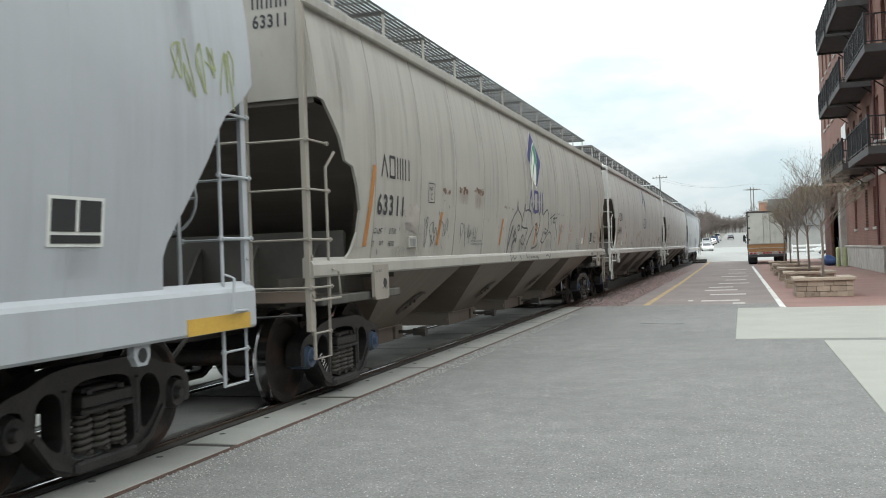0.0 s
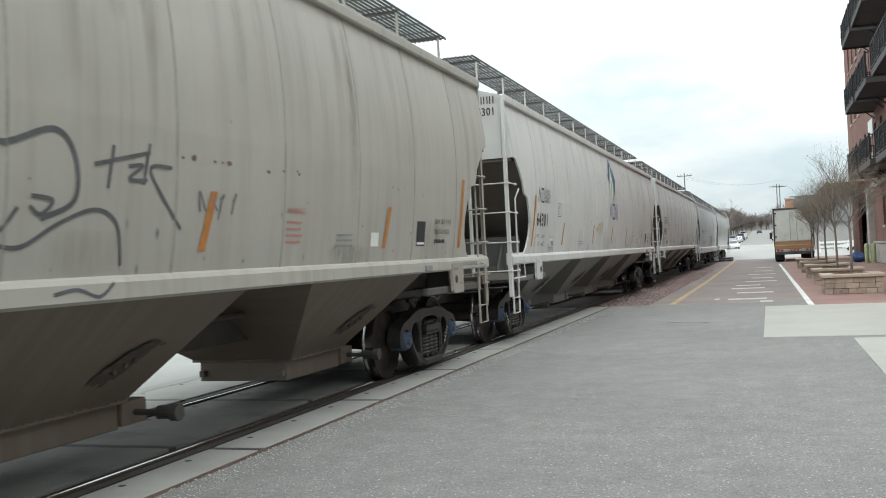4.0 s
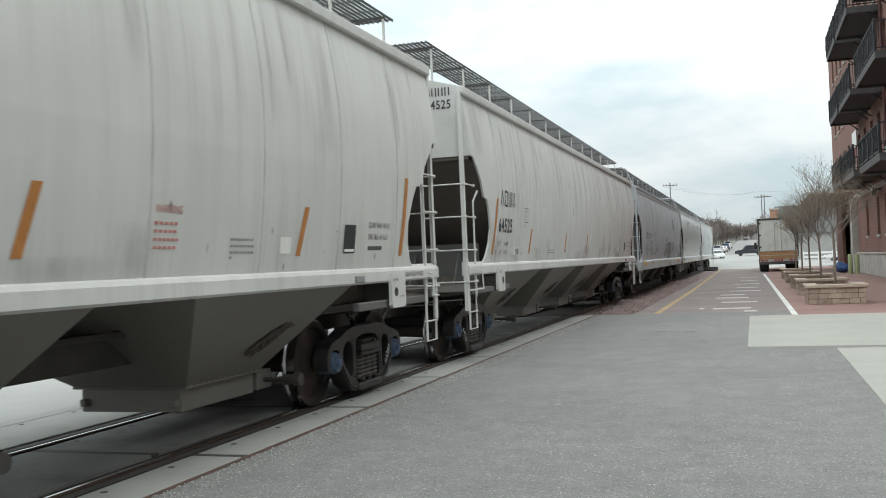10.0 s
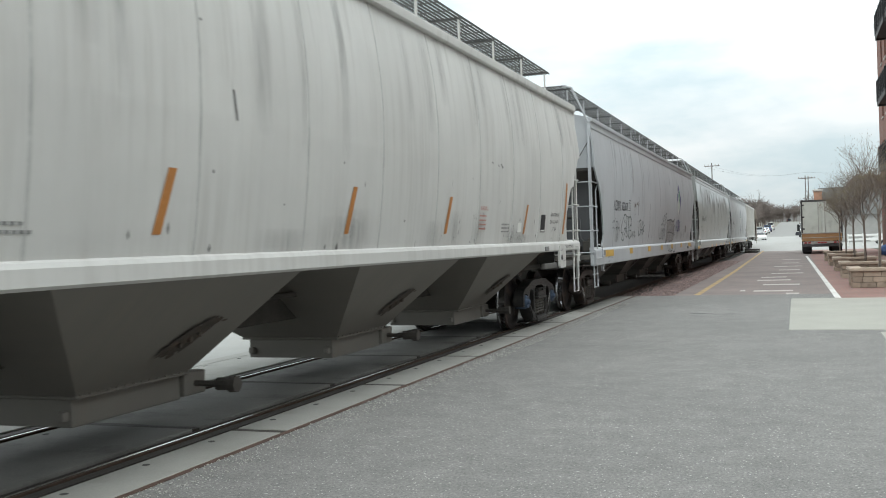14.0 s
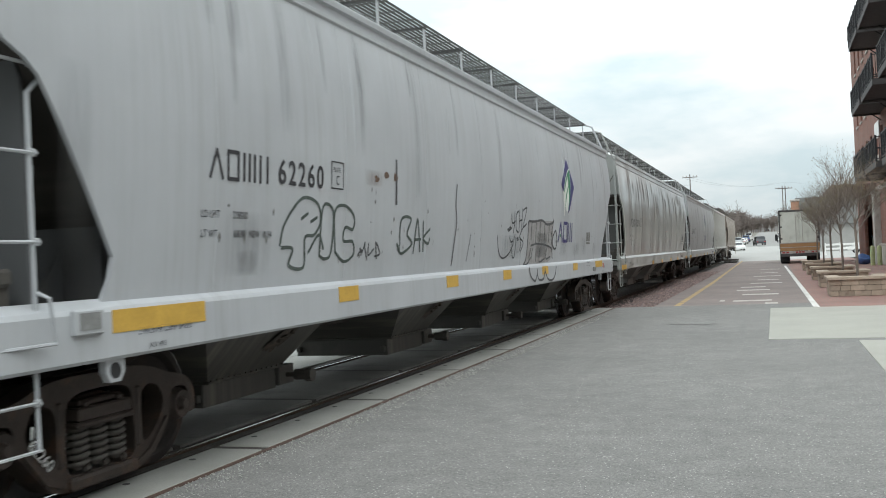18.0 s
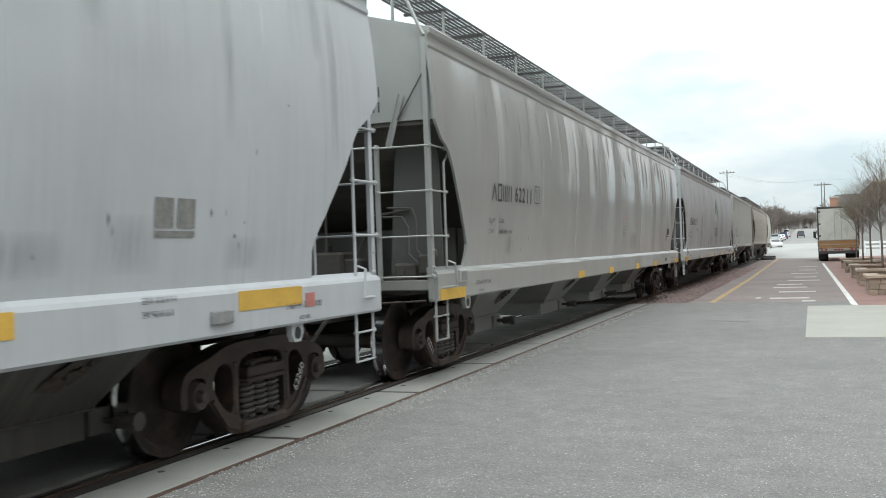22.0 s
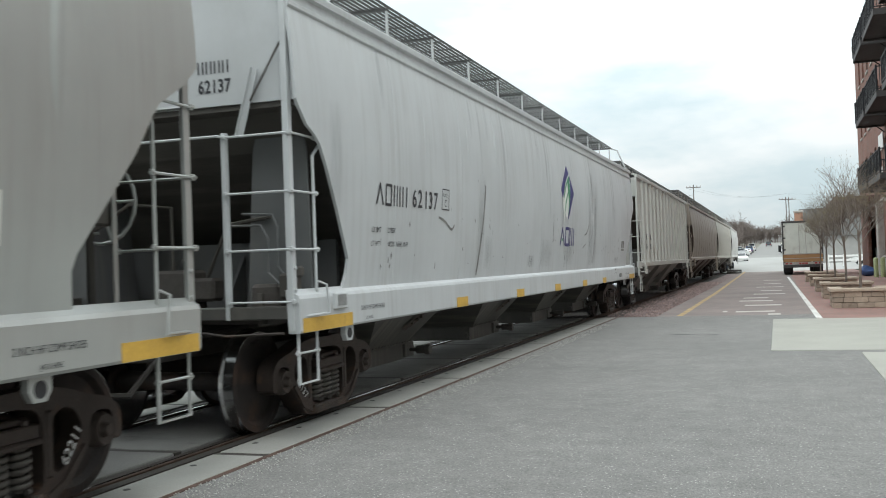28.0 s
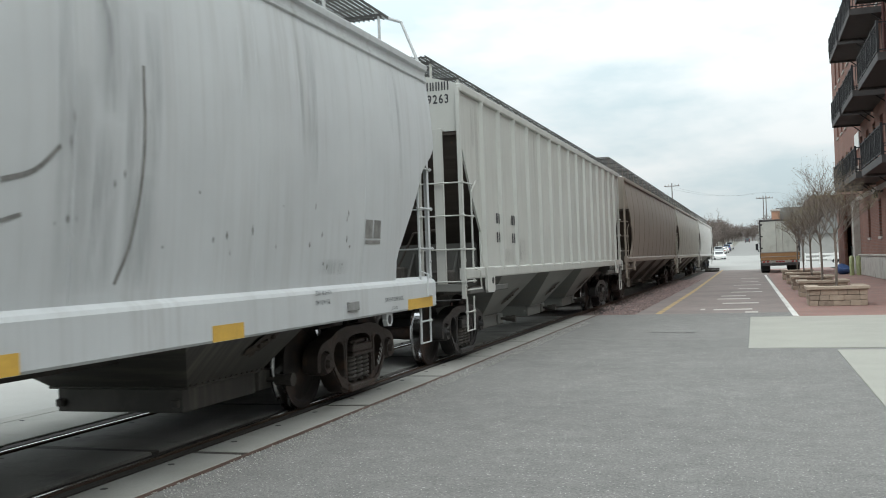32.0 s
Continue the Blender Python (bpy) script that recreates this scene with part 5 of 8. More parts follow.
spray("E", -4.27, 1.50, 1.05, 0.42, [[(0.1, 0.1), (0.12, 0.9), (0.4, 0.95), (0.3, 0.55), (0.45, 0.3), (0.15, 0.05), (0.02, 0.3)], [(0.5, 0.05), (0.6, 0.95), (0.7, 0.1)], [(0.52, 0.4), (0.72, 0.42)], [(0.78, 0.9), (0.8, 0.1)], [(1.0, 0.7), (0.8, 0.45), (0.95, 0.3), (1.0, 0.45)]], 0.033, M["tag_green"])
def tag(key, lines, width, material):
    kind = dict((k, kd) for k, kd, *_ in TRAIN)[key]
    bm = bmesh.new()
    for ln in lines:
        stroke(bm, kind, curve_pts(ln, 6), width, 0.005)
    return tagged(part("graffiti", bm, material, CAR[key]), "", "", "", "stuff")


def sill_tag(key, x, lines, w, material):
    bm = bmesh.new()
    for ln in lines:
        pts = curve_pts(ln, 5)
        for (a0, b0), (a1, b1) in zip(pts, pts[1:]):
            n = math.hypot(a1 - a0, b1 - b0) or 1
            ox, oz = -(b1 - b0) / n * w / 2, (a1 - a0) / n * w / 2
            bm.faces.new([bm.verts.new((x, p, q)) for p, q in ((a0 + ox, b0 + oz), (a0 - ox, b0 - oz), (a1 - ox, b1 - oz), (a1 + ox, b1 + oz))])
    return tagged(part("graffiti", bm, material, CAR[key]), "", "", "", "stuff")


tag("E", [[(0.46, 2.07), (0.52, 1.94), (0.68, 1.96)], [(0.66, 2.11), (0.65, 1.93), (0.59, 1.78)], [(0.89, 2.13), (0.76, 2.07), (0.76, 1.86), (0.9, 1.79)], [(0.95, 2.15), (0.94, 1.81)], [(1.14, 2.17), (1.09, 1.84)], [(0.95, 1.98), (1.12, 2.0)], [(1.18, 2.15), (1.42, 2.19), (1.2, 1.9), (1.41, 1.94)], [(0.25, 1.83), (0.43, 1.88)], [(0.3, 1.81), (0.48, 1.86)]], 0.03, M["tag_black"])
tag("E", [[(0.37, 1.74), (0.46, 1.65), (0.59, 1.67)], [(0.7, 1.76), (0.55, 1.54), (0.63, 1.41), (0.73, 1.45), (0.77, 1.72)], [(0.83, 1.7), (0.91, 1.72)], [(0.84, 1.67), (0.93, 1.69)], [(1.0, 1.75), (1.07, 1.61), (1.03, 1.52)], [(1.23, 1.9), (1.0, 1.73), (1.23, 1.64), (1.08, 1.49)], [(-0.3, 1.74), (-0.24, 1.57), (-0.1, 1.44), (0.13, 1.41), (0.4, 1.48), (0.52, 1.56)]], 0.026, M["tag_black"])
tag("E", [[(1.54, 1.98), (1.54, 1.74), (1.48, 1.39), (1.33, 1.28)], [(1.58, 1.99), (1.95, 1.99), (2.52, 2.02), (2.88, 1.96), (3.33, 1.99), (3.45, 2.06)], [(1.79, 1.99), (1.75, 1.69)], [(2.09, 1.98), (2.09, 1.64)], [(2.39, 1.98), (2.39, 1.67)], [(2.73, 1.95), (2.73, 1.59)], [(3.1, 1.97), (3.07, 1.65)], [(3.45, 2.04), (3.28, 1.77), (3.4, 1.53)], [(3.59, 1.86), (3.4, 1.71), (3.47, 1.56), (3.69, 1.53), (3.77, 1.68), (3.68, 1.83), (3.59, 1.86)]], 0.04, M["tag_black"])
tag("E", [[(1.76, 1.59), (2.24, 1.62), (2.93, 1.59), (3.32, 1.53), (3.47, 1.35)], [(1.68, 1.39), (1.77, 1.54)], [(1.88, 1.54), (1.86, 1.38)], [(2.15, 1.54), (2.17, 1.33)], [(2.44, 1.56), (2.42, 1.32), (2.83, 1.36)], [(1.33, 1.28), (1.58, 1.29), (1.79, 1.39)], [(2.94, 1.53), (2.94, 1.36), (3.27, 1.39)]], 0.032, M["tag_black"])
tag("B", [[(-2.14, 1.44), (-2.14, 1.67), (-2.05, 1.91), (-1.84, 2.06), (-1.59, 2.19), (-1.55, 2.33), (-1.5, 2.2), (-1.26, 2.1), (-1.17, 1.98), (-1.2, 1.83)], [(-1.17, 1.98), (-1.08, 2.11), (-0.95, 2.3), (-0.89, 2.2), (-0.7, 2.22), (-0.44, 2.19), (-0.33, 2.07), (-0.29, 1.94)], [(-0.26, 2.16), (-0.13, 2.33), (-0.08, 2.17), (0.22, 2.24), (0.43, 2.11), (0.39, 1.91), (0.21, 1.74)], [(0.64, 2.41), (0.7, 2.17), (1.11, 2.28), (1.29, 2.15), (1.3, 1.89), (1.04, 1.78)]], 0.034, M["tag_black"])
tag("B", [[(-2.14, 1.46), (-2.08, 1.6), (-1.85, 1.9)], [(-1.83, 1.45), (-1.8, 1.59), (-1.65, 1.67), (-1.52, 1.67)], [(-1.77, 1.72), (-1.66, 1.85)]], 0.06, M["tag_black"])
tag("B", [[(-1.35, 1.92), (-1.43, 1.92), (-1.46, 1.86), (-1.37, 1.83), (-1.33, 1.88), (-1.35, 1.92)], [(-1.65, 1.81), (-1.53, 1.72), (-1.58, 1.63), (-1.69, 1.76)], [(-1.22, 1.41), (-1.17, 1.55), (-1.22, 1.67)], [(-1.17, 1.91), (-0.95, 1.88), (-0.67, 1.87), (-0.81, 1.71), (-0.92, 1.59), (-1.09, 1.61), (-1.12, 1.71), (-0.99, 1.75), (-0.96, 1.67)], [(-0.68, 1.48), (-0.64, 1.58), (-0.36, 1.78), (-0.15, 1.92)], [(-0.19, 1.51), (0.09, 1.53), (0.33, 1.6), (0.21, 1.77), (0.1, 1.83)], [(0.13, 1.97), (0.03, 1.97), (0.02, 1.88), (0.16, 1.85), (0.21, 1.93), (0.13, 1.97)]], 0.032, M["tag_black"])
tag("B", [[(0.96, 1.9), (1.12, 1.88), (1.03, 1.8), (0.95, 1.84)], [(0.63, 1.65), (0.88, 1.62), (1.17, 1.75), (1.48, 1.84), (1.69, 1.76), (1.75, 1.51)], [(0.63, 1.65), (0.75, 1.72), (0.85, 1.83)], [(1.47, 2.11), (2.0, 2.22)], [(1.64, 2.23), (1.59, 1.98)], [(1.79, 2.12), (1.93, 2.13), (1.79, 2.04), (1.97, 2.04)], [(2.0, 2.27), (1.94, 2.02)], [(2.24, 2.14), (2.01, 2.1), (2.37, 1.74)]], 0.026, M["tag_black"])
patch("E", [(1.58, 1.98), (2.45, 2.01), (3.42, 2.03), (3.28, 1.77), (3.46, 1.38), (3.13, 1.3), (1.37, 1.29), (1.5, 1.42), (1.55, 1.74)], M["spray_fill"], "graffiti_fill", 0.003)
sill_tag("E", 1.576, [[(1.46, 1.24), (1.54, 1.09), (1.82, 1.0), (2.0, 1.1), (2.12, 1.01), (2.45, 1.02), (2.59, 1.14), (2.79, 1.0), (3.17, 0.98), (3.41, 1.08), (3.5, 1.22)], [(2.01, 1.2), (2.0, 1.1)], [(2.6, 1.2), (2.59, 1.14)]], 0.04, M["tag_black"])
sill_tag("B", 1.553, [[(-2.01, 1.41), (-1.96, 1.31), (-1.87, 1.37)], [(-1.84, 1.41), (-1.72, 1.33), (-1.56, 1.37)], [(-1.26, 1.38), (-1.16, 1.32)], [(-0.75, 1.42), (-0.66, 1.33)], [(0.22, 1.35), (0.42, 1.28)], [(1.12, 1.35), (1.32, 1.37), (1.51, 1.32), (1.65, 1.4)]], 0.024, M["tag_black"])
letter_side(CAR["B"], "round", "OWNED BY", -0.74, 1.325, 0.042, INK, squeeze=0.85, flat_x=1.55, lift=0.004)
bars_side(CAR["B"], "round", -0.36, 1.325, 0.13, 0.042, 3, INK, "small_lettering", flat_x=1.55)
letter_side(CAR["B"], "round", "TRANSPORTATION CO", -0.19, 1.325, 0.042, INK, squeeze=0.95, flat_x=1.55, lift=0.004)
spray("B", 2.6, 1.75, 0.5, 0.25, squiggles(15, 4, 4), 0.02, M["tag_thin"])
spray("B", -6.75, 1.5, 1.1, 0.42, squiggles(21, 5, 5), 0.015, M["tag_thin"])
spray("B", -5.1, 1.5, 0.95, 0.38, squiggles(22, 6, 5), 0.014, M["tag_thin"])
patch("B", [(-7.42, 1.78), (-7.0, 1.72), (-6.94, 2.02), (-7.1, 2.09), (-7.36, 2.06), (-7.45, 1.9)], M["overpaint"], "painted_over_patch", 0.003)
spray("C", -2.36, 1.72, 1.1, 0.36, squiggles(25, 4, 4), 0.03, M["tag_ochre"])
spray("A", 8.85, 2.56, 0.92, 0.5, squiggles(31, 6, 5), 0.016, M["tag_lime"])
# rust, scrapes and scuffs
for key, y, z, w, h, n, mt, sd in (("B", -6.0, 2.29, 0.32, 0.06, 9, "stain_rust", 1), ("B", -5.2, 2.35, 0.42, 0.075, 13, "stain_rust", 9), ("B", -4.45, 2.38, 0.5, 0.08, 13, "stain_rust", 2), ("B", -2.6, 2.2, 0.9, 0.035, 7, "stain_rust", 12), ("B", 2.3, 2.22, 2.0, 0.04, 10, "stain_rust", 3), ("E", -4.99, 2.30, 0.7, 0.09, 5, "stain_rust", 4), ("D", 4.2, 2.5, 0.9, 0.05, 4, "scrape", 5)):
    r = random.Random(sd)
    kind = dict((k, kd) for k, kd, *_ in TRAIN)[key]
    bm = bmesh.new()
    for i in range(n):
        yy, zz, rr = y + r.random() * w, z + r.uniform(-0.5, 0.5) * h, h * r.uniform(0.25, 0.7)
        m = r.randint(6, 9)
        vs = []
        for j in range(m):
            a = 2 * math.pi * j / m
            q = zz + rr * math.sin(a) * r.uniform(0.4, 1)
            vs.append(bm.verts.new((hw(kind, q) + 0.004, yy + rr * 1.7 * math.cos(a) * r.uniform(0.5, 1), q)))
        bm.faces.new(vs)
    tagged(part("rust_patch", bm, M[mt], CAR[key]), "", "", "", "stuff")
for key, pts, w in (("E", [(-2.23, 2.36), (-2.27, 2.1), (-2.22, 1.9), (-2.3, 1.6), (-2.36, 1.36)], 0.035), ("E", [(-1.6, 1.75), (-1.75, 1.4)], 0.02), ("E", [(-4.30, 2.5), (-4.30, 2.05)], 0.05),
                    ("G", [(-4.5, 2.52), (-4.58, 2.1), (-4.72, 1.6), (-4.8, 1.33)], 0.05), ("G", [(-6.42, 2.03), (-6.2, 1.99), (-5.95, 1.90), (-5.84, 1.95)], 0.03), 
                    ("G", [(4.0, 2.8), (4.0, 2.2), (3.9, 1.7), (3.75, 1.4)], 0.03), ("G", [(3.2, 2.2), (3.0, 2.05), (2.75, 1.98)], 0.03), ("G", [(2.9, 1.8), (2.6, 1.72)], 0.025), ("G", [(0.85, 1.7), (0.85, 1.36)], 0.02), ("G", [(-0.2, 2.3), (-0.23, 1.8)], 0.018),
                    ("D", [(-5.0, 2.75), (-5.02, 2.45)], 0.02), ("D", [(-1.9, 2.6), (-1.86, 2.4)], 0.03), ("A", [(6.2, 2.6), (6.1, 2.0), (6.15, 1.6)], 0.04)):
    kind = dict((k, kd) for k, kd, *_ in TRAIN)[key]
    bm = bmesh.new()
    stroke(bm, kind, curve_pts(pts, 5), w, 0.004)
    tagged(part("scrape", bm, M["tag_black"] if key == "E" else M["scrape"], CAR[key]), "", "", "", "stuff")
for key, sd, n in (("B", 40, 60), ("D", 41, 50), ("E", 42, 60), ("G", 43, 70), ("A", 44, 20), ("C", 45, 25), ("F", 46, 15)):
    r = random.Random(sd)
    kind = dict((k, kd) for k, kd, *_ in TRAIN)[key]
    bm = bmesh.new()
    for i in range(n):
        yy, zz = r.uniform(-8.6, 8.4), 1.45 + abs(r.gauss(0, 0.45))
        s, tall = r.uniform(0.006, 0.022), r.uniform(0.01, 0.05)
        vs = [bm.verts.new((hw(kind, min(3.8, q)) + 0.004, p, min(3.8, q))) for p, q in ((yy - s, zz), (yy, zz - tall), (yy + s, zz), (yy, zz + tall))]
        bm.faces.new(vs)
    tagged(part("scuff_specks", bm, M["scrape"], CAR[key]), "", "", "", "stuff")
# the ribbed car's broken-up lettering
for i, y in enumerate((-6.35, -5.35)):
    bars_side(CAR["H"], "ribbed", y, 2.05, 0.3, 0.16, 2, INK, flat_x=1.502)
    bars_side(CAR["H"], "ribbed", y, 1.75, 0.3, 0.16, 2, INK, flat_x=1.502)
end_number("H", "9263", 1.03, 3.70, 0.085, 0.12)


# upright creases in the glossy grey car's buckled sheet
def crease(kind, y, z0, z1, w, proud, lean):
    bm = bmesh.new()
    rows = []
    n = 12
    for i in range(n + 1):
        f = i / n
        z = z0 + (z1 - z0) * f
        k = math.sin(math.pi * min(1.0, 0.03 + f * 0.94)) ** 0.6
        c = y + lean * f + 0.012 * math.sin(5 * f + y)
        rows.append([bm.verts.new((hw(kind, z) + d * k - 0.003, c + e * w * (0.35 + 0.65 * k), z)) for d, e in ((0, -1), (proud * 0.55, -0.45), (proud, -0.05), (proud * 0.3, 0.4), (0, 1.2))])
    for a, b in zip(rows, rows[1:]):
        for i in range(4):
            bm.faces.new((a[i], a[i + 1], b[i + 1], b[i]))
    return bm


_r = random.Random(77)
for key, lo, hi, n in (("F", -9.0, 9.3, 34), ("G", -8.6, 9.0, 9), ("E", -8.6, 8.8, 6)):
    for i in range(n):
        y = lo + (hi - lo) * (i + _r.uniform(0.1, 0.9)) / n
        z1 = _r.uniform(3.3, 3.78)
        part("crease", crease("deep", y, z1 - _r.uniform(0.35, 1.15), z1, _r.uniform(0.03, 0.085), _r.uniform(0.008, 0.024), _r.uniform(-0.06, 0.06)), LIV[key]["paint"], CAR[key], smooth=60)
# stencilled numbers on the trucks' side frames
M["stencil"] = surface("white_stencil_paint", (0.42, 0.42, 0.41), 0.7, 0, 0.2, 9.0, 40.0, 0.03)
for key, digits in (("B", "63311"), ("C", "64301"), ("D", "64525"), ("E", "62260"), ("F", "62211"), ("G", "62137")):
    kd = KINDS[dict((k, d) for k, d, *_ in TRAIN)[key]]
    for y, dy, z, turn in ((-kd["L"] / 2 + kd["lead"], -0.70, 0.44, -47), (kd["L"] / 2 - kd["truck"], 0.52, 0.29, 55)):
        link("truck_number", text_mesh(digits, 0.105, 1.0, 0.002), M["stencil"], CAR[key], m=Matrix.Translation((1.108, y + dy, z)) @ pose(0, 0, 0, 90, 0, 90) @ pose(0, 0, 0, 0, 0, turn))

# water streaks, soot and grime that run down the sides
def stain(key, y, z1, z0, w, material, lean=0.0):
    return patch(key, [(y - w / 2 - lean, z0), (y + w / 2 - lean, z0), (y + w / 2, z1), (y - w / 2, z1)], material, "dirt_streak", 0.003)


for y, z1, z0, w in ((3.30, 3.3, 1.35, 0.16), (3.48, 2.7, 1.34, 0.30), (3.72, 3.4, 2.4, 0.32), (3.66, 2.4, 1.34, 0.26), (3.92, 3.2, 1.4, 0.14), (4.15, 3.2, 2.0, 0.2), (4.05, 2.1, 1.34, 0.28), (6.6, 3.7, 2.2, 0.2), (-4.62, 2.7, 1.35, 0.3)):
    stain("G", y, z1, z0, w, M["soft_soot"], 0.08)
_r = random.Random(61)
for key, n, mt, lo, hi, wide in (("A", 10, "soft_soot", 0.5, 1.6, 0.3), ("B", 22, "soft_grime", 0.5, 2.0, 0.3), ("C", 16, "soft_grime", 0.3, 1.3, 0.26), ("D", 26, "soft_soot", 0.4, 1.7, 0.3), ("E", 18, "soft_soot", 0.4, 1.6, 0.24), ("F", 5, "soft_soot", 0.4, 1.4, 0.3), ("G", 12, "soft_soot", 0.4, 1.7, 0.16), ("H", 8, "soft_grime", 0.4, 1.2, 0.2)):
    kind = dict((k, kd) for k, kd, *_ in TRAIN)[key]
    reach = KINDS[kind]["L"] / 2 - 0.6
    for i in range(n):
        top = KINDS[kind]["eave"] - _r.uniform(0.02, 0.25)
        stain(key, _r.uniform(-reach, reach), top, top - _r.uniform(lo, hi), _r.uniform(0.08, wide), M[mt], _r.uniform(-0.03, 0.03))
    for i in range(n // 2):
        z0 = KINDS[kind]["prof"][0][0] + 0.12
        stain(key, _r.uniform(-reach + 0.8, reach - 0.8), z0 + _r.uniform(0.15, 0.5), z0, _r.uniform(0.3, 1.1), M[mt])
for key, y, z1, z0, w, mt in (("E", -9.28, 2.7, 1.5, 0.34, "soft_soot"), ("G", -9.25, 3.0, 1.9, 0.3, "soft_soot"), ("B", -9.3, 3.85, 2.9, 0.8, "soft_grime"), ("B", -8.95, 2.3, 1.45, 0.3, "soft_grime"), ("D", -9.4, 3.85, 3.0, 0.6, "soft_soot"), ("E", -4.9, 2.36, 2.2, 0.5, "soft_rust"), ("B", -4.2, 2.42, 2.1, 0.5, "soft_rust"), ("B", -5.0, 2.38, 2.15, 0.6, "soft_rust")):
    stain(key, y, z1, z0, w, M[mt])
for key, y in (("F", 1.15),):
    letter_side(CAR[key], "deep", "CAUTION", y, 2.02, 0.06, M["red_paint"], squeeze=0.85)
    small_lines(key, y - 0.02, 1.85, 0.36, 4, M["faint"], 0.035, 0.06, 18)


# ---- the ground ----
def structure(name, bm, material, label, smooth=None):
    return tagged(link(name, to_mesh(name, bm, smooth), material), label, "", "", "structure")


def hill(y):
    """The far street climbs gently beyond the junction."""
    return lerp_table([(112, 0.0), (160, 0.4), (185, 0.9), (215, 1.2), (250, 1.65), (450, 6.3), (560, 8.0)], y)


def sheet(x0, x1, ys, z, xs=2):
    bm = bmesh.new()
    rows = [[bm.verts.new((x0 + (x1 - x0) * i / (xs - 1), y, z + hill(y))) for i in range(xs)] for y in ys]
    for a, b in zip(rows, rows[1:]):
        for i in range(xs - 1):
            bm.faces.new((a[i], a[i + 1], b[i + 1], b[i]))
    return bm


YS = [-1500, -60, 0, 60, 112, 120, 130, 140, 150, 160, 172, 185, 200, 215, 232, 250] + [250 + 25 * i for i in range(1, 9)] + [500, 560, 900, 1500]
structure("ground", sheet(-1500, 1500, YS, -0.21, 31), M["ground"], "dull worn open ground")
structure("road", boxes((-3.85, 30.0, -40.0, 24.6, -0.3, -0.004)), M["asphalt"], "old grey asphalt crossing road")
structure("far_street", boxes((-60.0, -7.55, -60.0, 24.6, -0.3, -0.004)), M["far_street"], "pale concrete street beyond the track")
structure("junction", sheet(-60.0, 60.0, [86, 100, 112, 120, 130, 140, 150, 160, 172, 185], -0.006, 9), M["far_street"], "pale concrete street junction")
structure("far_road", sheet(-6.4, 1.2, [185 + 13 * i for i in range(22)], 0.005), M["far_road"], "grey far street climbing a gentle hill")


def brick_ground(name, c1, c2, mortar, bw, bh, rough=0.9, wall=False):
    """Bricks too small to build one by one, laid in courses."""
    m = bpy.data.materials.new(name)
    nt, b = nodes_of(m)
    co, mp, br = nt.nodes.new("ShaderNodeTexCoord"), nt.nodes.new("ShaderNodeMapping"), nt.nodes.new("ShaderNodeTexBrick")
    if wall:
        mp.inputs["Rotation"].default_value = (radians(90), 0, radians(90))
    nt.links.new(co.outputs["Object"], mp.inputs["Vector"])
    vec = mp.outputs["Vector"]
    if wall:
        sp, cb = nt.nodes.new("ShaderNodeSeparateXYZ"), nt.nodes.new("ShaderNodeCombineXYZ")
        nt.links.new(co.outputs["Object"], sp.inputs["Vector"])
        nt.links.new(sp.outputs["Y"], cb.inputs["X"])
        nt.links.new(sp.outputs["Z"], cb.inputs["Y"])
        vec = cb.outputs["Vector"]
    nt.links.new(vec, br.inputs["Vector"])
    br.inputs["Scale"].default_value = 1.0
    br.inputs["Brick Width"].default_value, br.inputs["Row Height"].default_value, br.inputs["Mortar Size"].default_value = bw, bh, 0.008
    br.inputs["Color1"].default_value, br.inputs["Color2"].default_value, br.inputs["Mortar"].default_value = (*c1, 1), (*c2, 1), (*mortar, 1)
    broad = ramp(nt, noise_fac(nt, 0.5, 5, 0.6), 0.3, 0.7, (0.82, 0.82, 0.82, 1), (1.12, 1.12, 1.12, 1))
    col = mix(nt, 1.0, br.outputs["Color"], broad, "MULTIPLY")
    nt.links.new(col, b.inputs["Base Color"])
    b.inputs["Roughness"].default_value = rough
    bump(nt, b, br.outputs["Fac"], -0.3, 0.01)
    return m


M["street_brick"] = brick_ground("worn_street_brick", (0.172, 0.138, 0.127), (0.212, 0.167, 0.153), (0.16, 0.148, 0.14), 0.2, 0.1)
M["walk_brick"] = brick_ground("red_sidewalk_brick", (0.22, 0.115, 0.10), (0.26, 0.14, 0.115), (0.17, 0.14, 0.12), 0.2, 0.1)
M["wall_brick"] = brick_ground("old_red_wall_brick", (0.18, 0.075, 0.055), (0.235, 0.105, 0.075), (0.2, 0.15, 0.13), 0.21, 0.075, wall=True)
M["ballast"] = surface("pink_granite_ballast", (0.215, 0.165, 0.155), 0.95, 0, 0.3, 14.0, 60.0, 0.8, (0.12, 0.09, 0.085), (0.5, 0.65), 9.0)
M["stone_bit"] = surface("pink_granite_stone", (0.26, 0.195, 0.185), 0.9, 0, 0.15, 4.0, 40.0, 0.2)
_nt, _b = nodes_of(M["stone_bit"])
_g = _nt.nodes.new("ShaderNodeNewGeometry")
_src = _b.inputs["Base Color"].links[0].from_socket
_nt.links.new(mix(_nt, 1.0, _src, ramp(_nt, _g.outputs["Random Per Island"], 0, 1, (0.45, 0.45, 0.45, 1), (1.4, 1.35, 1.3, 1)), "MULTIPLY"), _b.inputs["Base Color"])
M["grit"] = surface("pale_grit", (0.42, 0.41, 0.38), 0.9, 0, 0.12, 4.0, 40.0, 0.2)
M["yellow_line"] = surface("worn_yellow_line", (0.40, 0.275, 0.125), 0.85, 0, 0.12, 2.0, 40.0, 0.2, (0.2, 0.155, 0.125), (0.5, 0.66), 2.2)
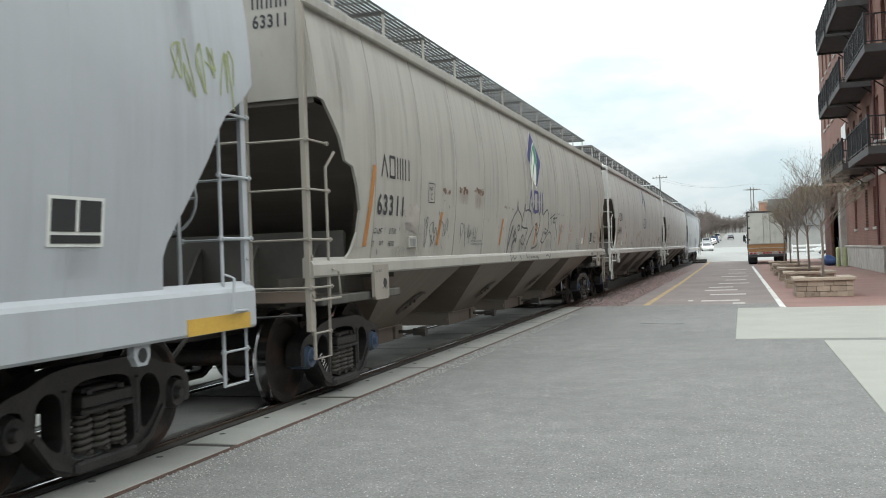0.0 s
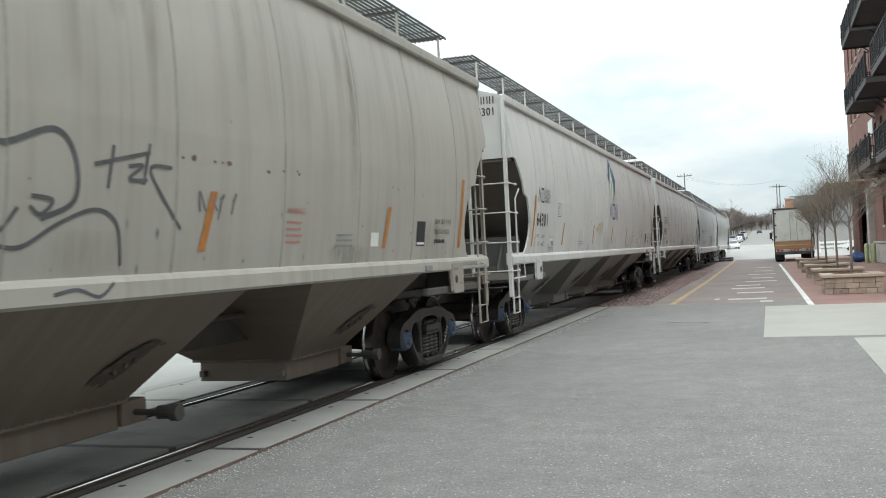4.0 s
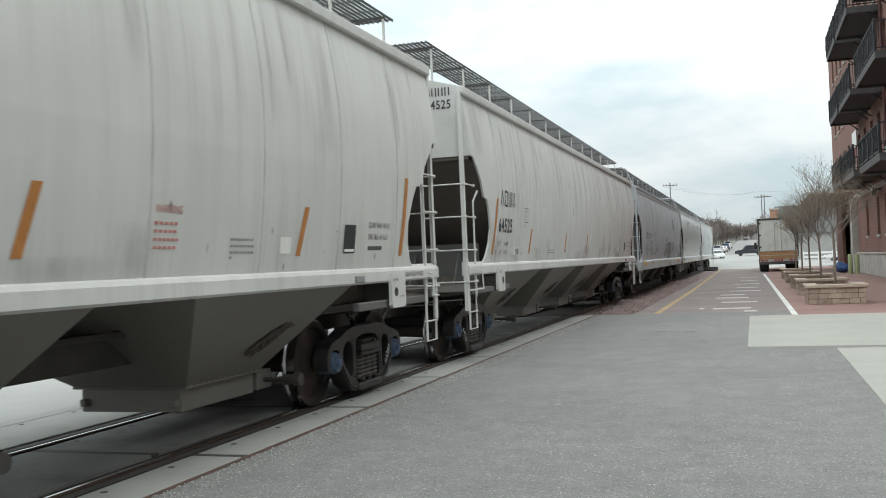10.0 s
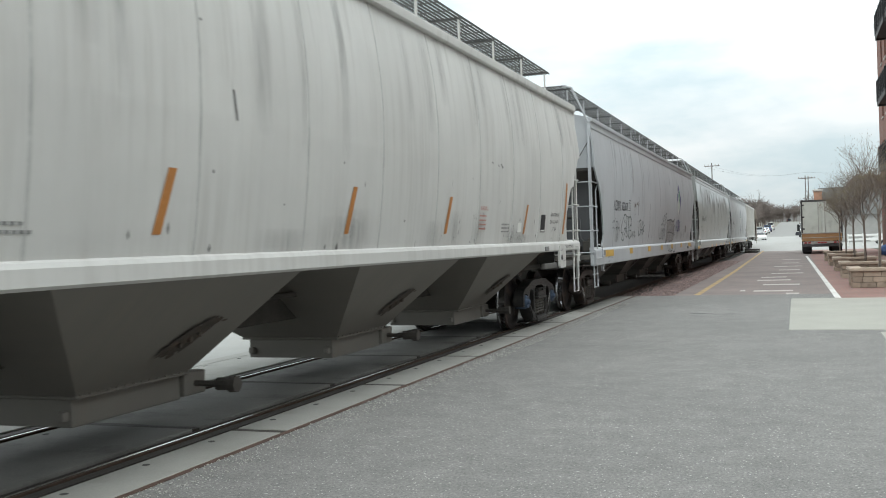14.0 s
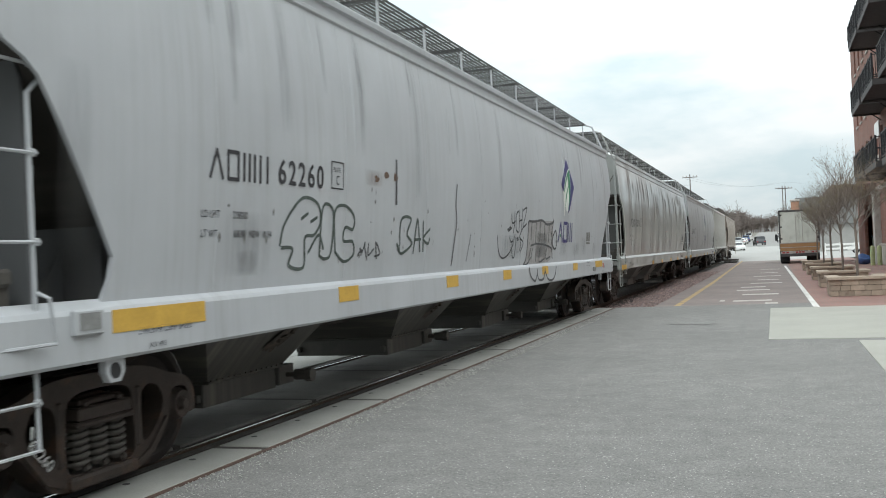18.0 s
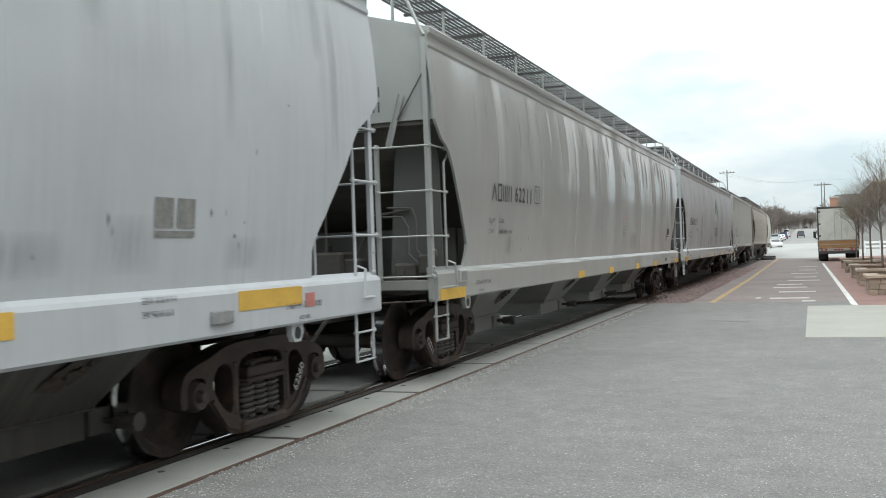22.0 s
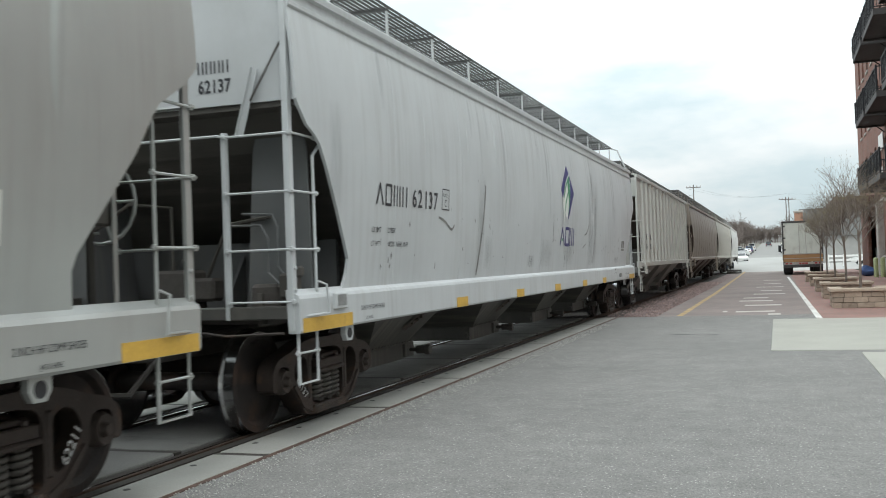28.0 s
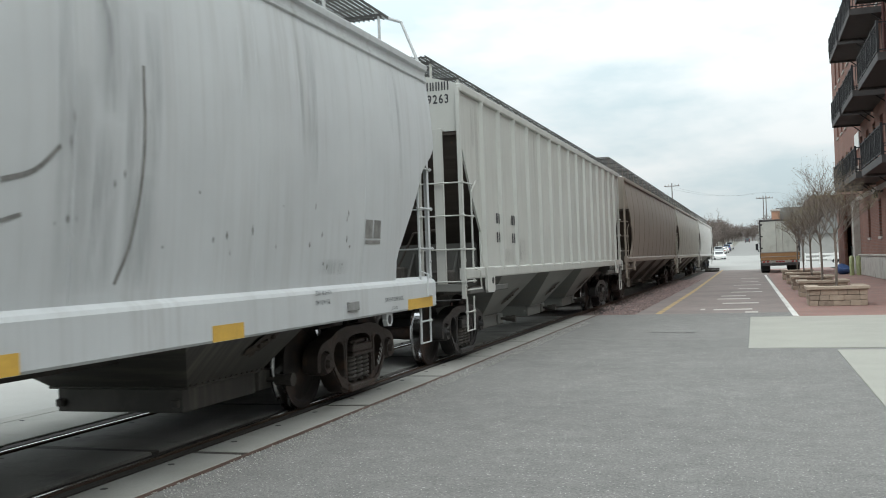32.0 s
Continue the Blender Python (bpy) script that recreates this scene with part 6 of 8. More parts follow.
M["white_line"] = surface("worn_white_line", (0.62, 0.61, 0.58), 0.85, 0, 0.1, 2.0, 40.0, 0.2, (0.3, 0.25, 0.23), (0.53, 0.66), 2.2)
M["paver"] = surface("pale_paver_band", (0.42, 0.385, 0.355), 0.9, 0, 0.1, 3.0, 40.0, 0.2, (0.25, 0.2, 0.185), (0.55, 0.75), 2.0)
M["crack"] = surface("dark_crack", (0.05, 0.048, 0.045), 0.95, 0, 0.1, 3.0, 40.0, 0.1)
M["sleeper"] = surface("oiled_timber", (0.06, 0.05, 0.042), 0.9, 0, 0.25, 3.0, 40.0, 0.4)

structure("brick_street", boxes((-2.92, 0.78, 24.6, 86.0, -0.3, -0.006)), M["street_brick"], "worn red-grey brick street")
structure("pavement", boxes((0.78, 5.75, 22.84, 86.0, -0.3, 0.0)), M["walk_brick"], "red brick sidewalk")
structure("concrete_apron", boxes((-0.15, 16.0, 15.46, 22.84, -0.3, 0.006), bevel=0.006), M["slab"], "light concrete apron with a saw-cut edge")
structure("concrete_drive", boxes((1.08, 16.0, -20.0, 15.1, -0.3, 0.006), bevel=0.006), M["slab"], "light concrete driveway slab")
structure("ballast_bed", prism(bmesh.new(), [(-12.0, -0.35), (-12.0, -0.12), (-7.6, -0.10), (-3.1, -0.10), (-2.92, -0.02), (-2.92, -0.35)], 24.62, 150.0, "y"), M["ballast"], "pink granite track ballast")
# a dark strip laid between the rails stands in for the train's shade
M["shaded_ballast"] = surface("train_shaded_ballast", (0.05, 0.045, 0.042), 0.9, 0, 0.3, 6.0, 40.0, 0.6)
structure("track_bed", boxes((-6.75, -4.05, 24.65, 90.0, -0.3, -0.092)), M["shaded_ballast"], "dark strip for the train's shade on the ballast")
# joints of the apron, and a crack across the asphalt
for i, x in enumerate((3.6, 7.4, 11.2)):
    structure("joint", boxes((x - 0.01, x + 0.01, 15.5, 22.8, 0.0, 0.008)), M["crack"], "dark joint in the concrete")
structure("joint", boxes((1.12, 15.0, 8.0, 8.02, 0.0, 0.008)), M["crack"], "dark joint in the concrete")
_r = random.Random(3)
for y, x0, x1 in ((18.7, -2.0, -1.1),):
    bm = bmesh.new()
    pts = [(x0 + (x1 - x0) * i / 14, y + 0.10 * math.sin(i * 0.45) + _r.uniform(-0.03, 0.03)) for i in range(15)]
    for (a0, b0), (a1, b1) in zip(pts, pts[1:]):
        w = 0.05 * _r.uniform(0.4, 1.2)
        vs = [bm.verts.new((p, q, 0.0)) for p, q in ((a0, b0 - w), (a1, b1 - w), (a1, b1 + w), (a0, b0 + w))]
        bm.faces.new(vs)
    structure("crack", bm, M["crack"], "dark crack in the asphalt")
# painted lines and paver bands
bm = bmesh.new()
for i in range(32):
    y0, y1 = 24.7 + i * 2.0, 24.7 + i * 2.0 + 1.985
    q = lambda y: -2.36 - 0.0075 * max(0, y - 40)
    vs = [bm.verts.new(p) for p in ((q(y0) - 0.075, y0, -0.002), (q(y0) + 0.075, y0, -0.002), (q(y1) + 0.075, y1, -0.002), (q(y1) - 0.075, y1, -0.002))]
    bm.faces.new(vs)
structure("yellow_line", bm, M["yellow_line"], "worn yellow line along the ballast")
for y0, y1 in ((22.9, 26.9), (27.0, 32.2), (32.4, 38.0), (38.1, 46.0), (46.2, 55.0), (55.3, 64.0)):
    q = lambda y: 0.82 - 0.0065 * (y - 23)
    bm = bmesh.new()
    vs = [bm.verts.new(p) for p in ((q(y0) - 0.065, y0, 0.004), (q(y0) + 0.065, y0, 0.004), (q(y1) + 0.065, y1, 0.004), (q(y1) - 0.065, y1, 0.004))]
    bm.faces.new(vs)
    structure("white_line", bm, M["white_line"], "worn white line beside the brick sidewalk")
for i, (y, x0, x1) in enumerate(((24.9, -0.28, 0.02), (26.2, -1.08, -0.12), (29.4, -0.95, 0.05), (32.2, -1.2, -0.2), (34.4, -1.15, -0.35), (37.6, -0.9, 0.2), (41.0, -0.7, 0.1), (45.5, -0.95, 0.2), (50.5, -0.7, 0.1), (57.0, -0.8, 0.2), (26.4, -1.42, -1.3))):
    structure("paver_band", boxes((x0, x1, y - 0.26, y + 0.26, -0.05, -0.001), bevel=0.002), M["paver"], "pale paver band set in the brick street")


# the crossing: rails, concrete panels and rubber
def rail(x):
    run = structure("rail", boxes((x - 0.034, x + 0.034, -60.0, BEND_Y, -0.09, -0.004), (x - 0.01, x + 0.01, -60.0, BEND_Y, -0.17, -0.09), (x - 0.075, x + 0.075, -60.0, BEND_Y, -0.19, -0.17), bevel=0.004), M["rail_side"], "rusty steel rail with a bright head")
    link("rail_head", to_mesh("rail_head", boxes((x - 0.013, x + 0.013, -60.0, BEND_Y, -0.006, 0.0))), M["rail_top"], run)


rail(RAIL_X), rail(RAIL_X - GAUGE)
bm = bmesh.new()
for rr in (BEND_R + GAUGE / 2, BEND_R - GAUGE / 2):
    prev = None
    for i in range(41):
        a = math.radians(60) * i / 40
        cx = TRACK_X - BEND_R
        ring = [bm.verts.new((cx + (rr + d) * math.cos(a), BEND_Y + (rr + d) * math.sin(a), z)) for d, z in ((-0.034, -0.1), (-0.034, 0), (0.034, 0), (0.034, -0.1))]
        if prev:
            for k in range(3):
                bm.faces.new((prev[k], prev[k + 1], ring[k + 1], ring[k]))
        prev = ring
structure("rail_curve", bm, M["rail_side"], "rusty rails curving away")
crossing = structure("crossing_bed", boxes((-7.55, -3.85, -40.0, 24.6, -0.3, -0.06)), M["rubber"], "black rubber bed of the level crossing")
for x0, x1, mt in ((-3.905, -3.852, "rust_strip"), (-7.55, -7.30, "panel")):
    link("edging", to_mesh("edging", boxes((x0, x1, -40.0, 24.6, -0.06, -0.001))), M[mt], crossing)
PIT = 2.53
for x0, x1 in ((-4.375, -3.91), (-5.97, -4.74), (-7.28, -6.32)):
    me = to_mesh("panel", boxes((x0, x1, 0.05, PIT - 0.05, -0.06, 0.001), bevel=0.008))
    hole = to_mesh("lifting_hole", lathe(bmesh.new(), [(0.0, 0.028), (0.0035, 0.026)], 10, axis="z"))
    for k in range(-9, 7):
        y = 6.86 + PIT * k
        if y + PIT > 24.7:
            continue
        p = link("panel", me, M["shaded_panel" if x0 == -5.97 else "panel"], crossing, m=pose(0, y, 0))
        if k > -4:
            for u in (0.45, 1.25, 2.05):
                link("lifting_hole", hole, M["crack"], p, m=pose(x0 + 0.1, u, 0.0))
for k in range(-9, 8):
    for x0, x1 in ((-4.375, -3.91), (-5.97, -4.74), (-7.28, -6.32)):
        link("joint", cached(("joint", x0), lambda: boxes((x0, x1, -0.043, 0.043, -0.05, -0.004))), M["rubber"], crossing, m=pose(0, 6.86 + PIT * k, 0))
for x in (RAIL_X + 0.125, RAIL_X - 0.09, RAIL_X - GAUGE + 0.09, RAIL_X - GAUGE - 0.125):
    link("flangeway", to_mesh("flangeway", boxes((x - 0.045, x + 0.045, -40.0, 24.6, -0.06, -0.022 if abs(x - RAIL_X) < 0.1 or abs(x - RAIL_X + GAUGE) < 0.1 else -0.006))), M["rubber"], crossing)
for k in range(60):
    y = 25.2 + k * 0.56
    link("sleeper", cached("sleeper", lambda: boxes((-1.3, 1.3, -0.11, 0.11, -0.3, -0.085), bevel=0.01)), M["sleeper"], crossing, m=pose(TRACK_X, y, 0))


def pebbles(n, box_, size, seed, z=0.0, squash=0.6):
    """Many small uneven stones, joined."""
    r = random.Random(seed)
    verts, faces = [], []
    for i in range(n):
        x, y, s = r.uniform(*box_[0]), r.uniform(*box_[1]), r.uniform(*size)
        o = len(verts)
        for d in ((1, 0, 0), (0, 1, 0), (-1, 0, 0), (0, -1, 0), (0, 0, 1), (0, 0, -1)):
            verts.append((x + d[0] * s * r.uniform(0.6, 1.2), y + d[1] * s * r.uniform(0.6, 1.2), z + d[2] * s * squash * r.uniform(0.6, 1.2)))
        for a, b in ((0, 1), (1, 2), (2, 3), (3, 0)):
            faces += [(o + a, o + b, o + 4), (o + b, o + a, o + 5)]
    me = bpy.data.meshes.new("stones")
    me.from_pydata(verts, [], faces)
    me.materials.append(None)
    return me


tagged(link("ballast_stones", pebbles(5200, ((-4.6, -2.95), (24.62, 60.0)), (0.018, 0.045), 5, -0.09), M["stone_bit"]), "loose pink granite ballast stones", "gravel", "", "stuff")
tagged(link("spilled_grit", pebbles(2600, ((-3.85, -3.57), (3.0, 22.0)), (0.004, 0.011), 6, 0.0), M["grit"]), "pale spilled grit along the crossing", "gravel", "", "stuff")
tagged(link("road_chippings", pebbles(9000, ((-3.6, 3.5), (2.4, 15.0)), (0.003, 0.007), 8, -0.003), M["grit"]), "pale stone chips in the old asphalt", "gravel", "", "stuff")


# ---- the brick apartment building with its balconies ----
M["iron"] = surface("black_painted_iron", (0.022, 0.022, 0.025), 0.55, 0.3, 0.2, 5.0, 40.0, 0.1)
M["deck"] = surface("dark_balcony_deck", (0.07, 0.066, 0.066), 0.8, 0, 0.15, 3.0, 30.0, 0.2)
M["stone"] = surface("grey_stone_base", (0.40, 0.375, 0.345), 0.9, 0, 0.15, 1.5, 30.0, 0.3, (0.2, 0.18, 0.16), (0.55, 0.72), 1.0)
M["sillstone"] = surface("pale_stone_sill", (0.42, 0.39, 0.36), 0.85, 0, 0.1, 3.0, 30.0, 0.2)
M["frame"] = surface("dark_red_window_frame", (0.09, 0.03, 0.028), 0.6, 0, 0.15, 4.0, 40.0, 0.1)
M["dark_glass"] = bpy.data.materials.new("dark_window_glass")
_nt, _b = nodes_of(M["dark_glass"])
_b.inputs["Base Color"].default_value, _b.inputs["Roughness"].default_value = (0.03, 0.035, 0.04, 1), 0.06
M["sign_white"] = plain("white_sign", (0.75, 0.75, 0.73), 0.6)
WX, WY0, WY1, WTOP = 5.7, 24.0, 74.3, 15.6
FLOORS = (4.77, 8.30, 11.83)


def wall_with_openings(x0, x1, y0, y1, z0, z1, holes):
    """A wall along y as a grid of blocks that leaves the openings free."""
    ys = sorted({y0, y1} | {h[0] for h in holes} | {h[1] for h in holes})
    zs = sorted({z0, z1} | {h[2] for h in holes} | {h[3] for h in holes})
    bm = bmesh.new()
    for a, b in zip(ys, ys[1:]):
        for c, d in zip(zs, zs[1:]):
            my, mz = (a + b) / 2, (c + d) / 2
            if not any(h[0] < my < h[1] and h[2] < mz < h[3] for h in holes):
                box(bm, x0, x1, a, b, c, d)
    bmesh.ops.remove_doubles(bm, verts=bm.verts, dist=0.0005)
    return bm


WINDOWS = []
for fl in FLOORS:
    for i in range(16):
        y = 27.2 + i * 2.9
        if y < WY1 - 1.4:
            WINDOWS.append((y, y + 1.15, fl + 0.75, fl + 2.75))
for y, w, z0, z1 in ((36.0, 1.0, 2.1, 3.7), (39.2, 1.0, 2.1, 3.7), (46.4, 1.0, 2.0, 3.8), (49.4, 1.0, 2.0, 3.8), (54.0, 1.0, 2.0, 3.8), (29.0, 1.0, 2.1, 3.7)):
    WINDOWS.append((y, y + w, z0, z1))
DOORS = [(42.6, 43.7, 0.0, 2.75)]
PASSAGE = (60.5, 67.5, 0.0, 3.6)
HOLES = WINDOWS + DOORS + [PASSAGE]
house = thing("apartment_building", "old red brick apartment building with black iron balconies", "building")
wall_bm = wall_with_openings(WX, WX + 0.4, WY0, WY1, 0.0, WTOP, HOLES)
part("wall", wall_bm, M["wall_brick"], house)
part("wall", boxes((WX, WX + 24.0, WY1, WY1 + 0.4, 0.0, WTOP)), M["wall_brick"], house)
part("wall", boxes((WX, WX + 24.0, WY0 - 0.4, WY0, 0.0, WTOP)), M["wall_brick"], house)
part("wall", boxes((WX + 24.0, WX + 24.4, WY0, WY1, 0.0, WTOP)), M["wall_brick"], house)
part("inner_wall", boxes((WX + 3.4, WX + 3.6, WY0, WY1, 0.0, WTOP)), M["deck"], house)
part("roof", boxes((WX - 0.15, WX + 24.5, WY0 - 0.5, WY1 + 0.5, WTOP, WTOP + 0.4), bevel=0.04), M["sillstone"], house)
for y0, y1 in ((24.0, 42.5), (43.8, 60.4)):
    part("stone_base", boxes((WX - 0.12, WX + 0.02, y0, y1, 0.0, 1.05), (WX - 0.16, WX + 0.02, y0, y1, 1.05, 1.15), bevel=0.02), M["stone"], house)
part("stone_band", boxes((WX - 0.05, WX + 0.02, WY0, WY1, 4.15, 4.4), bevel=0.01), M["sillstone"], house)
for y0, y1, z0, z1 in WINDOWS:
    w = link("window", cached(("win", round(y1 - y0, 2), round(z1 - z0, 2)), lambda: boxes((0.12, 0.2, 0, 0.07, 0, z1 - z0), (0.12, 0.2, y1 - y0 - 0.07, y1 - y0, 0, z1 - z0), (0.12, 0.2, 0.07, y1 - y0 - 0.07, 0, 0.07), (0.12, 0.2, 0.07, y1 - y0 - 0.07, z1 - z0 - 0.07, z1 - z0), (0.12, 0.19, 0.07, y1 - y0 - 0.07, (z1 - z0) / 2 - 0.03, (z1 - z0) / 2 + 0.03))), M["frame"], house, m=pose(WX, y0, z0))
    link("pane", cached(("pane", round(y1 - y0, 2), round(z1 - z0, 2)), lambda: boxes((0.15, 0.165, 0.06, y1 - y0 - 0.06, 0.06, z1 - z0 - 0.06))), M["dark_glass"], w)
    link("sill", cached(("sill", round(y1 - y0, 2)), lambda: boxes((-0.07, 0.2, -0.08, y1 - y0 + 0.08, -0.13, -0.005), bevel=0.01)), M["sillstone"], w)
for y0, y1, z0, z1 in DOORS:
    d = part("door", boxes((WX + 0.12, WX + 0.2, y0 + 0.06, y1 - 0.06, 0.02, 2.1), bevel=0.01), M["frame"], house)
    part("transom_pane", boxes((WX + 0.14, WX + 0.16, y0 + 0.08, y1 - 0.08, 2.2, 2.7)), M["dark_glass"], d)
    part("door_handle", tubes(((WX + 0.1, y1 - 0.18, 1.0), (WX + 0.05, y1 - 0.18, 1.02), (WX + 0.05, y1 - 0.18, 1.15), (WX + 0.1, y1 - 0.18, 1.17)), r=0.012), M["sillstone"], d)
for y in (45.2, 33.5):
    part("downpipe", tubes(((WX - 0.1, y, 1.2), (WX - 0.1, y, 13.5)), r=0.06, n=10), M["frame"], house)
part("pier", boxes((WX - 0.35, WX + 0.3, 59.3, 60.3, 0.0, 4.1), bevel=0.04), M["stone"], house)
part("pier", boxes((WX - 0.2, WX + 0.3, 67.5, 68.3, 0.0, 4.1), bevel=0.04), M["wall_brick"], house)
# entrance canopy and its ties
part("canopy", boxes((WX - 2.3, WX, 61.0, 73.0, 4.3, 4.65), (WX - 2.36, WX - 2.28, 61.0, 73.0, 4.2, 4.75), bevel=0.02), M["frame"], house)
part("wall_lamp", boxes((WX - 0.35, WX, 48.55, 48.7, 4.0, 4.1), (WX - 0.4, WX - 0.22, 48.5, 48.75, 3.75, 4.0), bevel=0.015), M["iron"], house)
part("banner", boxes((WX - 0.06, WX - 0.02, 57.6, 60.0, 7.0, 7.9), bevel=0.01), M["sign_white"], house)
BX = WX - 1.4


def balcony(y0, y1, z):
    """Deck on brackets, with a railing of posts and thin balusters."""
    b = part("balcony", boxes((BX, WX, y0, y1, z - 0.16, z), (BX - 0.02, BX + 0.03, y0, y1, z - 0.26, z + 0.02), (BX, WX, y0 - 0.01, y0 + 0.05, z - 0.26, z + 0.02), (BX, WX, y1 - 0.05, y1 + 0.01, z - 0.26, z + 0.02), bevel=0.006), M["deck"], house)
    top = z + 1.07
    part("handrail", boxes((BX - 0.03, BX + 0.03, y0, y1, top - 0.04, top), (BX, WX, y0 - 0.03, y0 + 0.03, top - 0.04, top), (BX, WX, y1 - 0.03, y1 + 0.03, top - 0.04, top)), M["iron"], b)
    part("bottom_rail", boxes((BX - 0.02, BX + 0.02, y0, y1, z + 0.08, z + 0.12), (BX, WX, y0 - 0.02, y0 + 0.02, z + 0.08, z + 0.12), (BX, WX, y1 - 0.02, y1 + 0.02, z + 0.08, z + 0.12)), M["iron"], b)
    n = 4
    for i in range(n + 1):
        y = y0 + (y1 - y0) * i / n
        link("post", cached("balcony_post", lambda: boxes((-0.04, 0.04, -0.04, 0.04, 0, 1.12))), M["iron"], b, m=pose(BX, y, z))
    bars = cached("baluster", lambda: boxes((-0.011, 0.011, -0.011, 0.011, 0.1, 1.04)))
    m = int((y1 - y0) / 0.13)
    for i in range(1, m):
        link("baluster", bars, M["iron"], b, m=pose(BX, y0 + (y1 - y0) * i / m, z))
    for y in (y0, y1):
        for j in range(1, 10):
            link("baluster", bars, M["iron"], b, m=pose(BX + j * 0.14, y, z))
    for y in (y0 + 0.3, y1 - 0.3):
        part("bracket", tubes(((WX - 0.5, y, z - 0.2), (WX, y, z - 0.6)), r=0.03), M["iron"], b)
    return b


for z in FLOORS:
    balcony(52.0, 57.0, z + 0.05)
    balcony(45.4, 51.0, z)
    balcony(36.4, 43.0, z - 0.12)
for z, yy in ((FLOORS[0] + 0.05, 54.0), (FLOORS[1], 48.0), (FLOORS[0] - 0.12, 39.0)):
    chair = thing("balcony_chair", "small pale garden chair on the balcony", "chair", "balcony chairs", pose(WX - 0.7, yy, z))
    part("seat", boxes((-0.22, 0.22, -0.22, 0.22, 0.40, 0.44), bevel=0.01), M["sign_white"], chair)
    part("backrest", boxes((0.18, 0.22, -0.22, 0.22, 0.44, 0.9), bevel=0.01), M["sign_white"], chair)
    for a in (-0.19, 0.19):
        for c in (-0.19, 0.19):
            part("leg", boxes((a - 0.02, a + 0.02, c - 0.02, c + 0.02, 0.0, 0.4)), M["sign_white"], chair)

# ---- street furniture ----
M["bollard"] = surface("pale_green_bollard_paint", (0.33, 0.36, 0.19), 0.6, 0, 0.12, 5.0, 40.0, 0.1)
for x, y in ((5.0, 57.2), (5.33, 57.0)):
    bo = thing("bollard", "pale yellow-green steel bollard by the wall", "bollard", "bollards", pose(x, y, 0))
    part("post", lathe(bmesh.new(), [(0.0, 0.12), (0.98, 0.12), (1.05, 0.08), (1.08, 0.0)], 16, axis="z"), M["bollard"], bo, smooth=40)
M["bin_green"] = surface("dark_green_steel", (0.02, 0.05, 0.035), 0.6, 0, 0.2, 4.0, 40.0, 0.1)
du = thing("dumpster", "dark green steel dumpster under the building", "dumpster", "", pose(6.5, 63.0, 0))
part("body", prism(bmesh.new(), [(-0.75, 0.15), (-0.85, 1.25), (0.85, 1.55), (0.75, 0.15)], -0.9, 0.9), M["bin_green"], du)
part("lid", prism(bmesh.new(), [(-0.9, 1.26), (-0.9, 1.31), (0.9, 1.62), (0.9, 1.57)], -0.95, 0.95), M["iron"], du)
for a in (-0.7, 0.7):
    part("wheel", lathe(bmesh.new(), [(-0.04, 0.08), (0.04, 0.08)], 12, a, -0.5, 0.08), M["black"], du)
M["tarp_blue"] = surface("blue_tarpaulin", (0.035, 0.075, 0.2), 0.5, 0, 0.15, 5.0, 40.0, 0.4)
tb = thing("tarpaulin_heap", "crumpled blue tarpaulin heap by the wall", "tarpaulin", "", pose(4.82, 60.2, 0))
bm = bmesh.new()
bmesh.ops.create_icosphere(bm, subdivisions=3, radius=0.42)
for v in bm.verts:
    v.co = Vector((v.co.x * 1.1, v.co.y, max(0.0, v.co.z * 0.75 + 0.3))) * (1 + 0.28 * noise.noise(v.co * 2.3))
    v.co.z = max(0.0, v.co.z)
part("cloth", bm, M["tarp_blue"], tb)
M["plank"] = surface("dark_wet_timber", (0.05, 0.045, 0.042), 0.8, 0, 0.25, 4.0, 40.0, 0.3)
pile = thing("timber_pile", "low pile of dark old timbers by the track", "timber", "", pose(-3.62, 86.6, -0.09))
for i in range(5):
    part("timber", boxes((-0.55, 0.55, -0.1, 0.1, 0, 0.15), bevel=0.01), M["plank"], pile, m=pose((i % 2) * 0.12, (i % 3) * 0.25 - 0.2, 0.17 * (i // 3), 0, 0, 6 * i - 10))

M["block"] = surface("tan_stone_block", (0.34, 0.27, 0.21), 0.9, 0, 0.14, 5.0, 30.0, 0.5, (0.24, 0.18, 0.14), (0.55, 0.72), 4.0, island=0.22)
M["cap"] = surface("pale_tan_cap_stone", (0.40, 0.325, 0.255), 0.9, 0, 0.12, 4.0, 30.0, 0.4, (0.3, 0.23, 0.18), (0.55, 0.72), 3.0)
M["soil"] = surface("dark_mulch", (0.06, 0.045, 0.035), 0.95, 0, 0.3, 12.0, 50.0, 0.8)
M["bark"] = surface("grey_brown_bark", (0.19, 0.155, 0.13), 0.9, 0, 0.2, 14.0, 60.0, 0.4, stretch=(1, 1, 0.3))
M["bud"] = surface("yellow_brown_buds", (0.2, 0.165, 0.1), 0.8, 0, 0.2, 8.0, 40.0, 0.1)
M["far_bark"] = surface("far_grey_brown_twigs", (0.165, 0.135, 0.12), 0.95, 0, 0.2, 0.4, 6.0, 0.1)


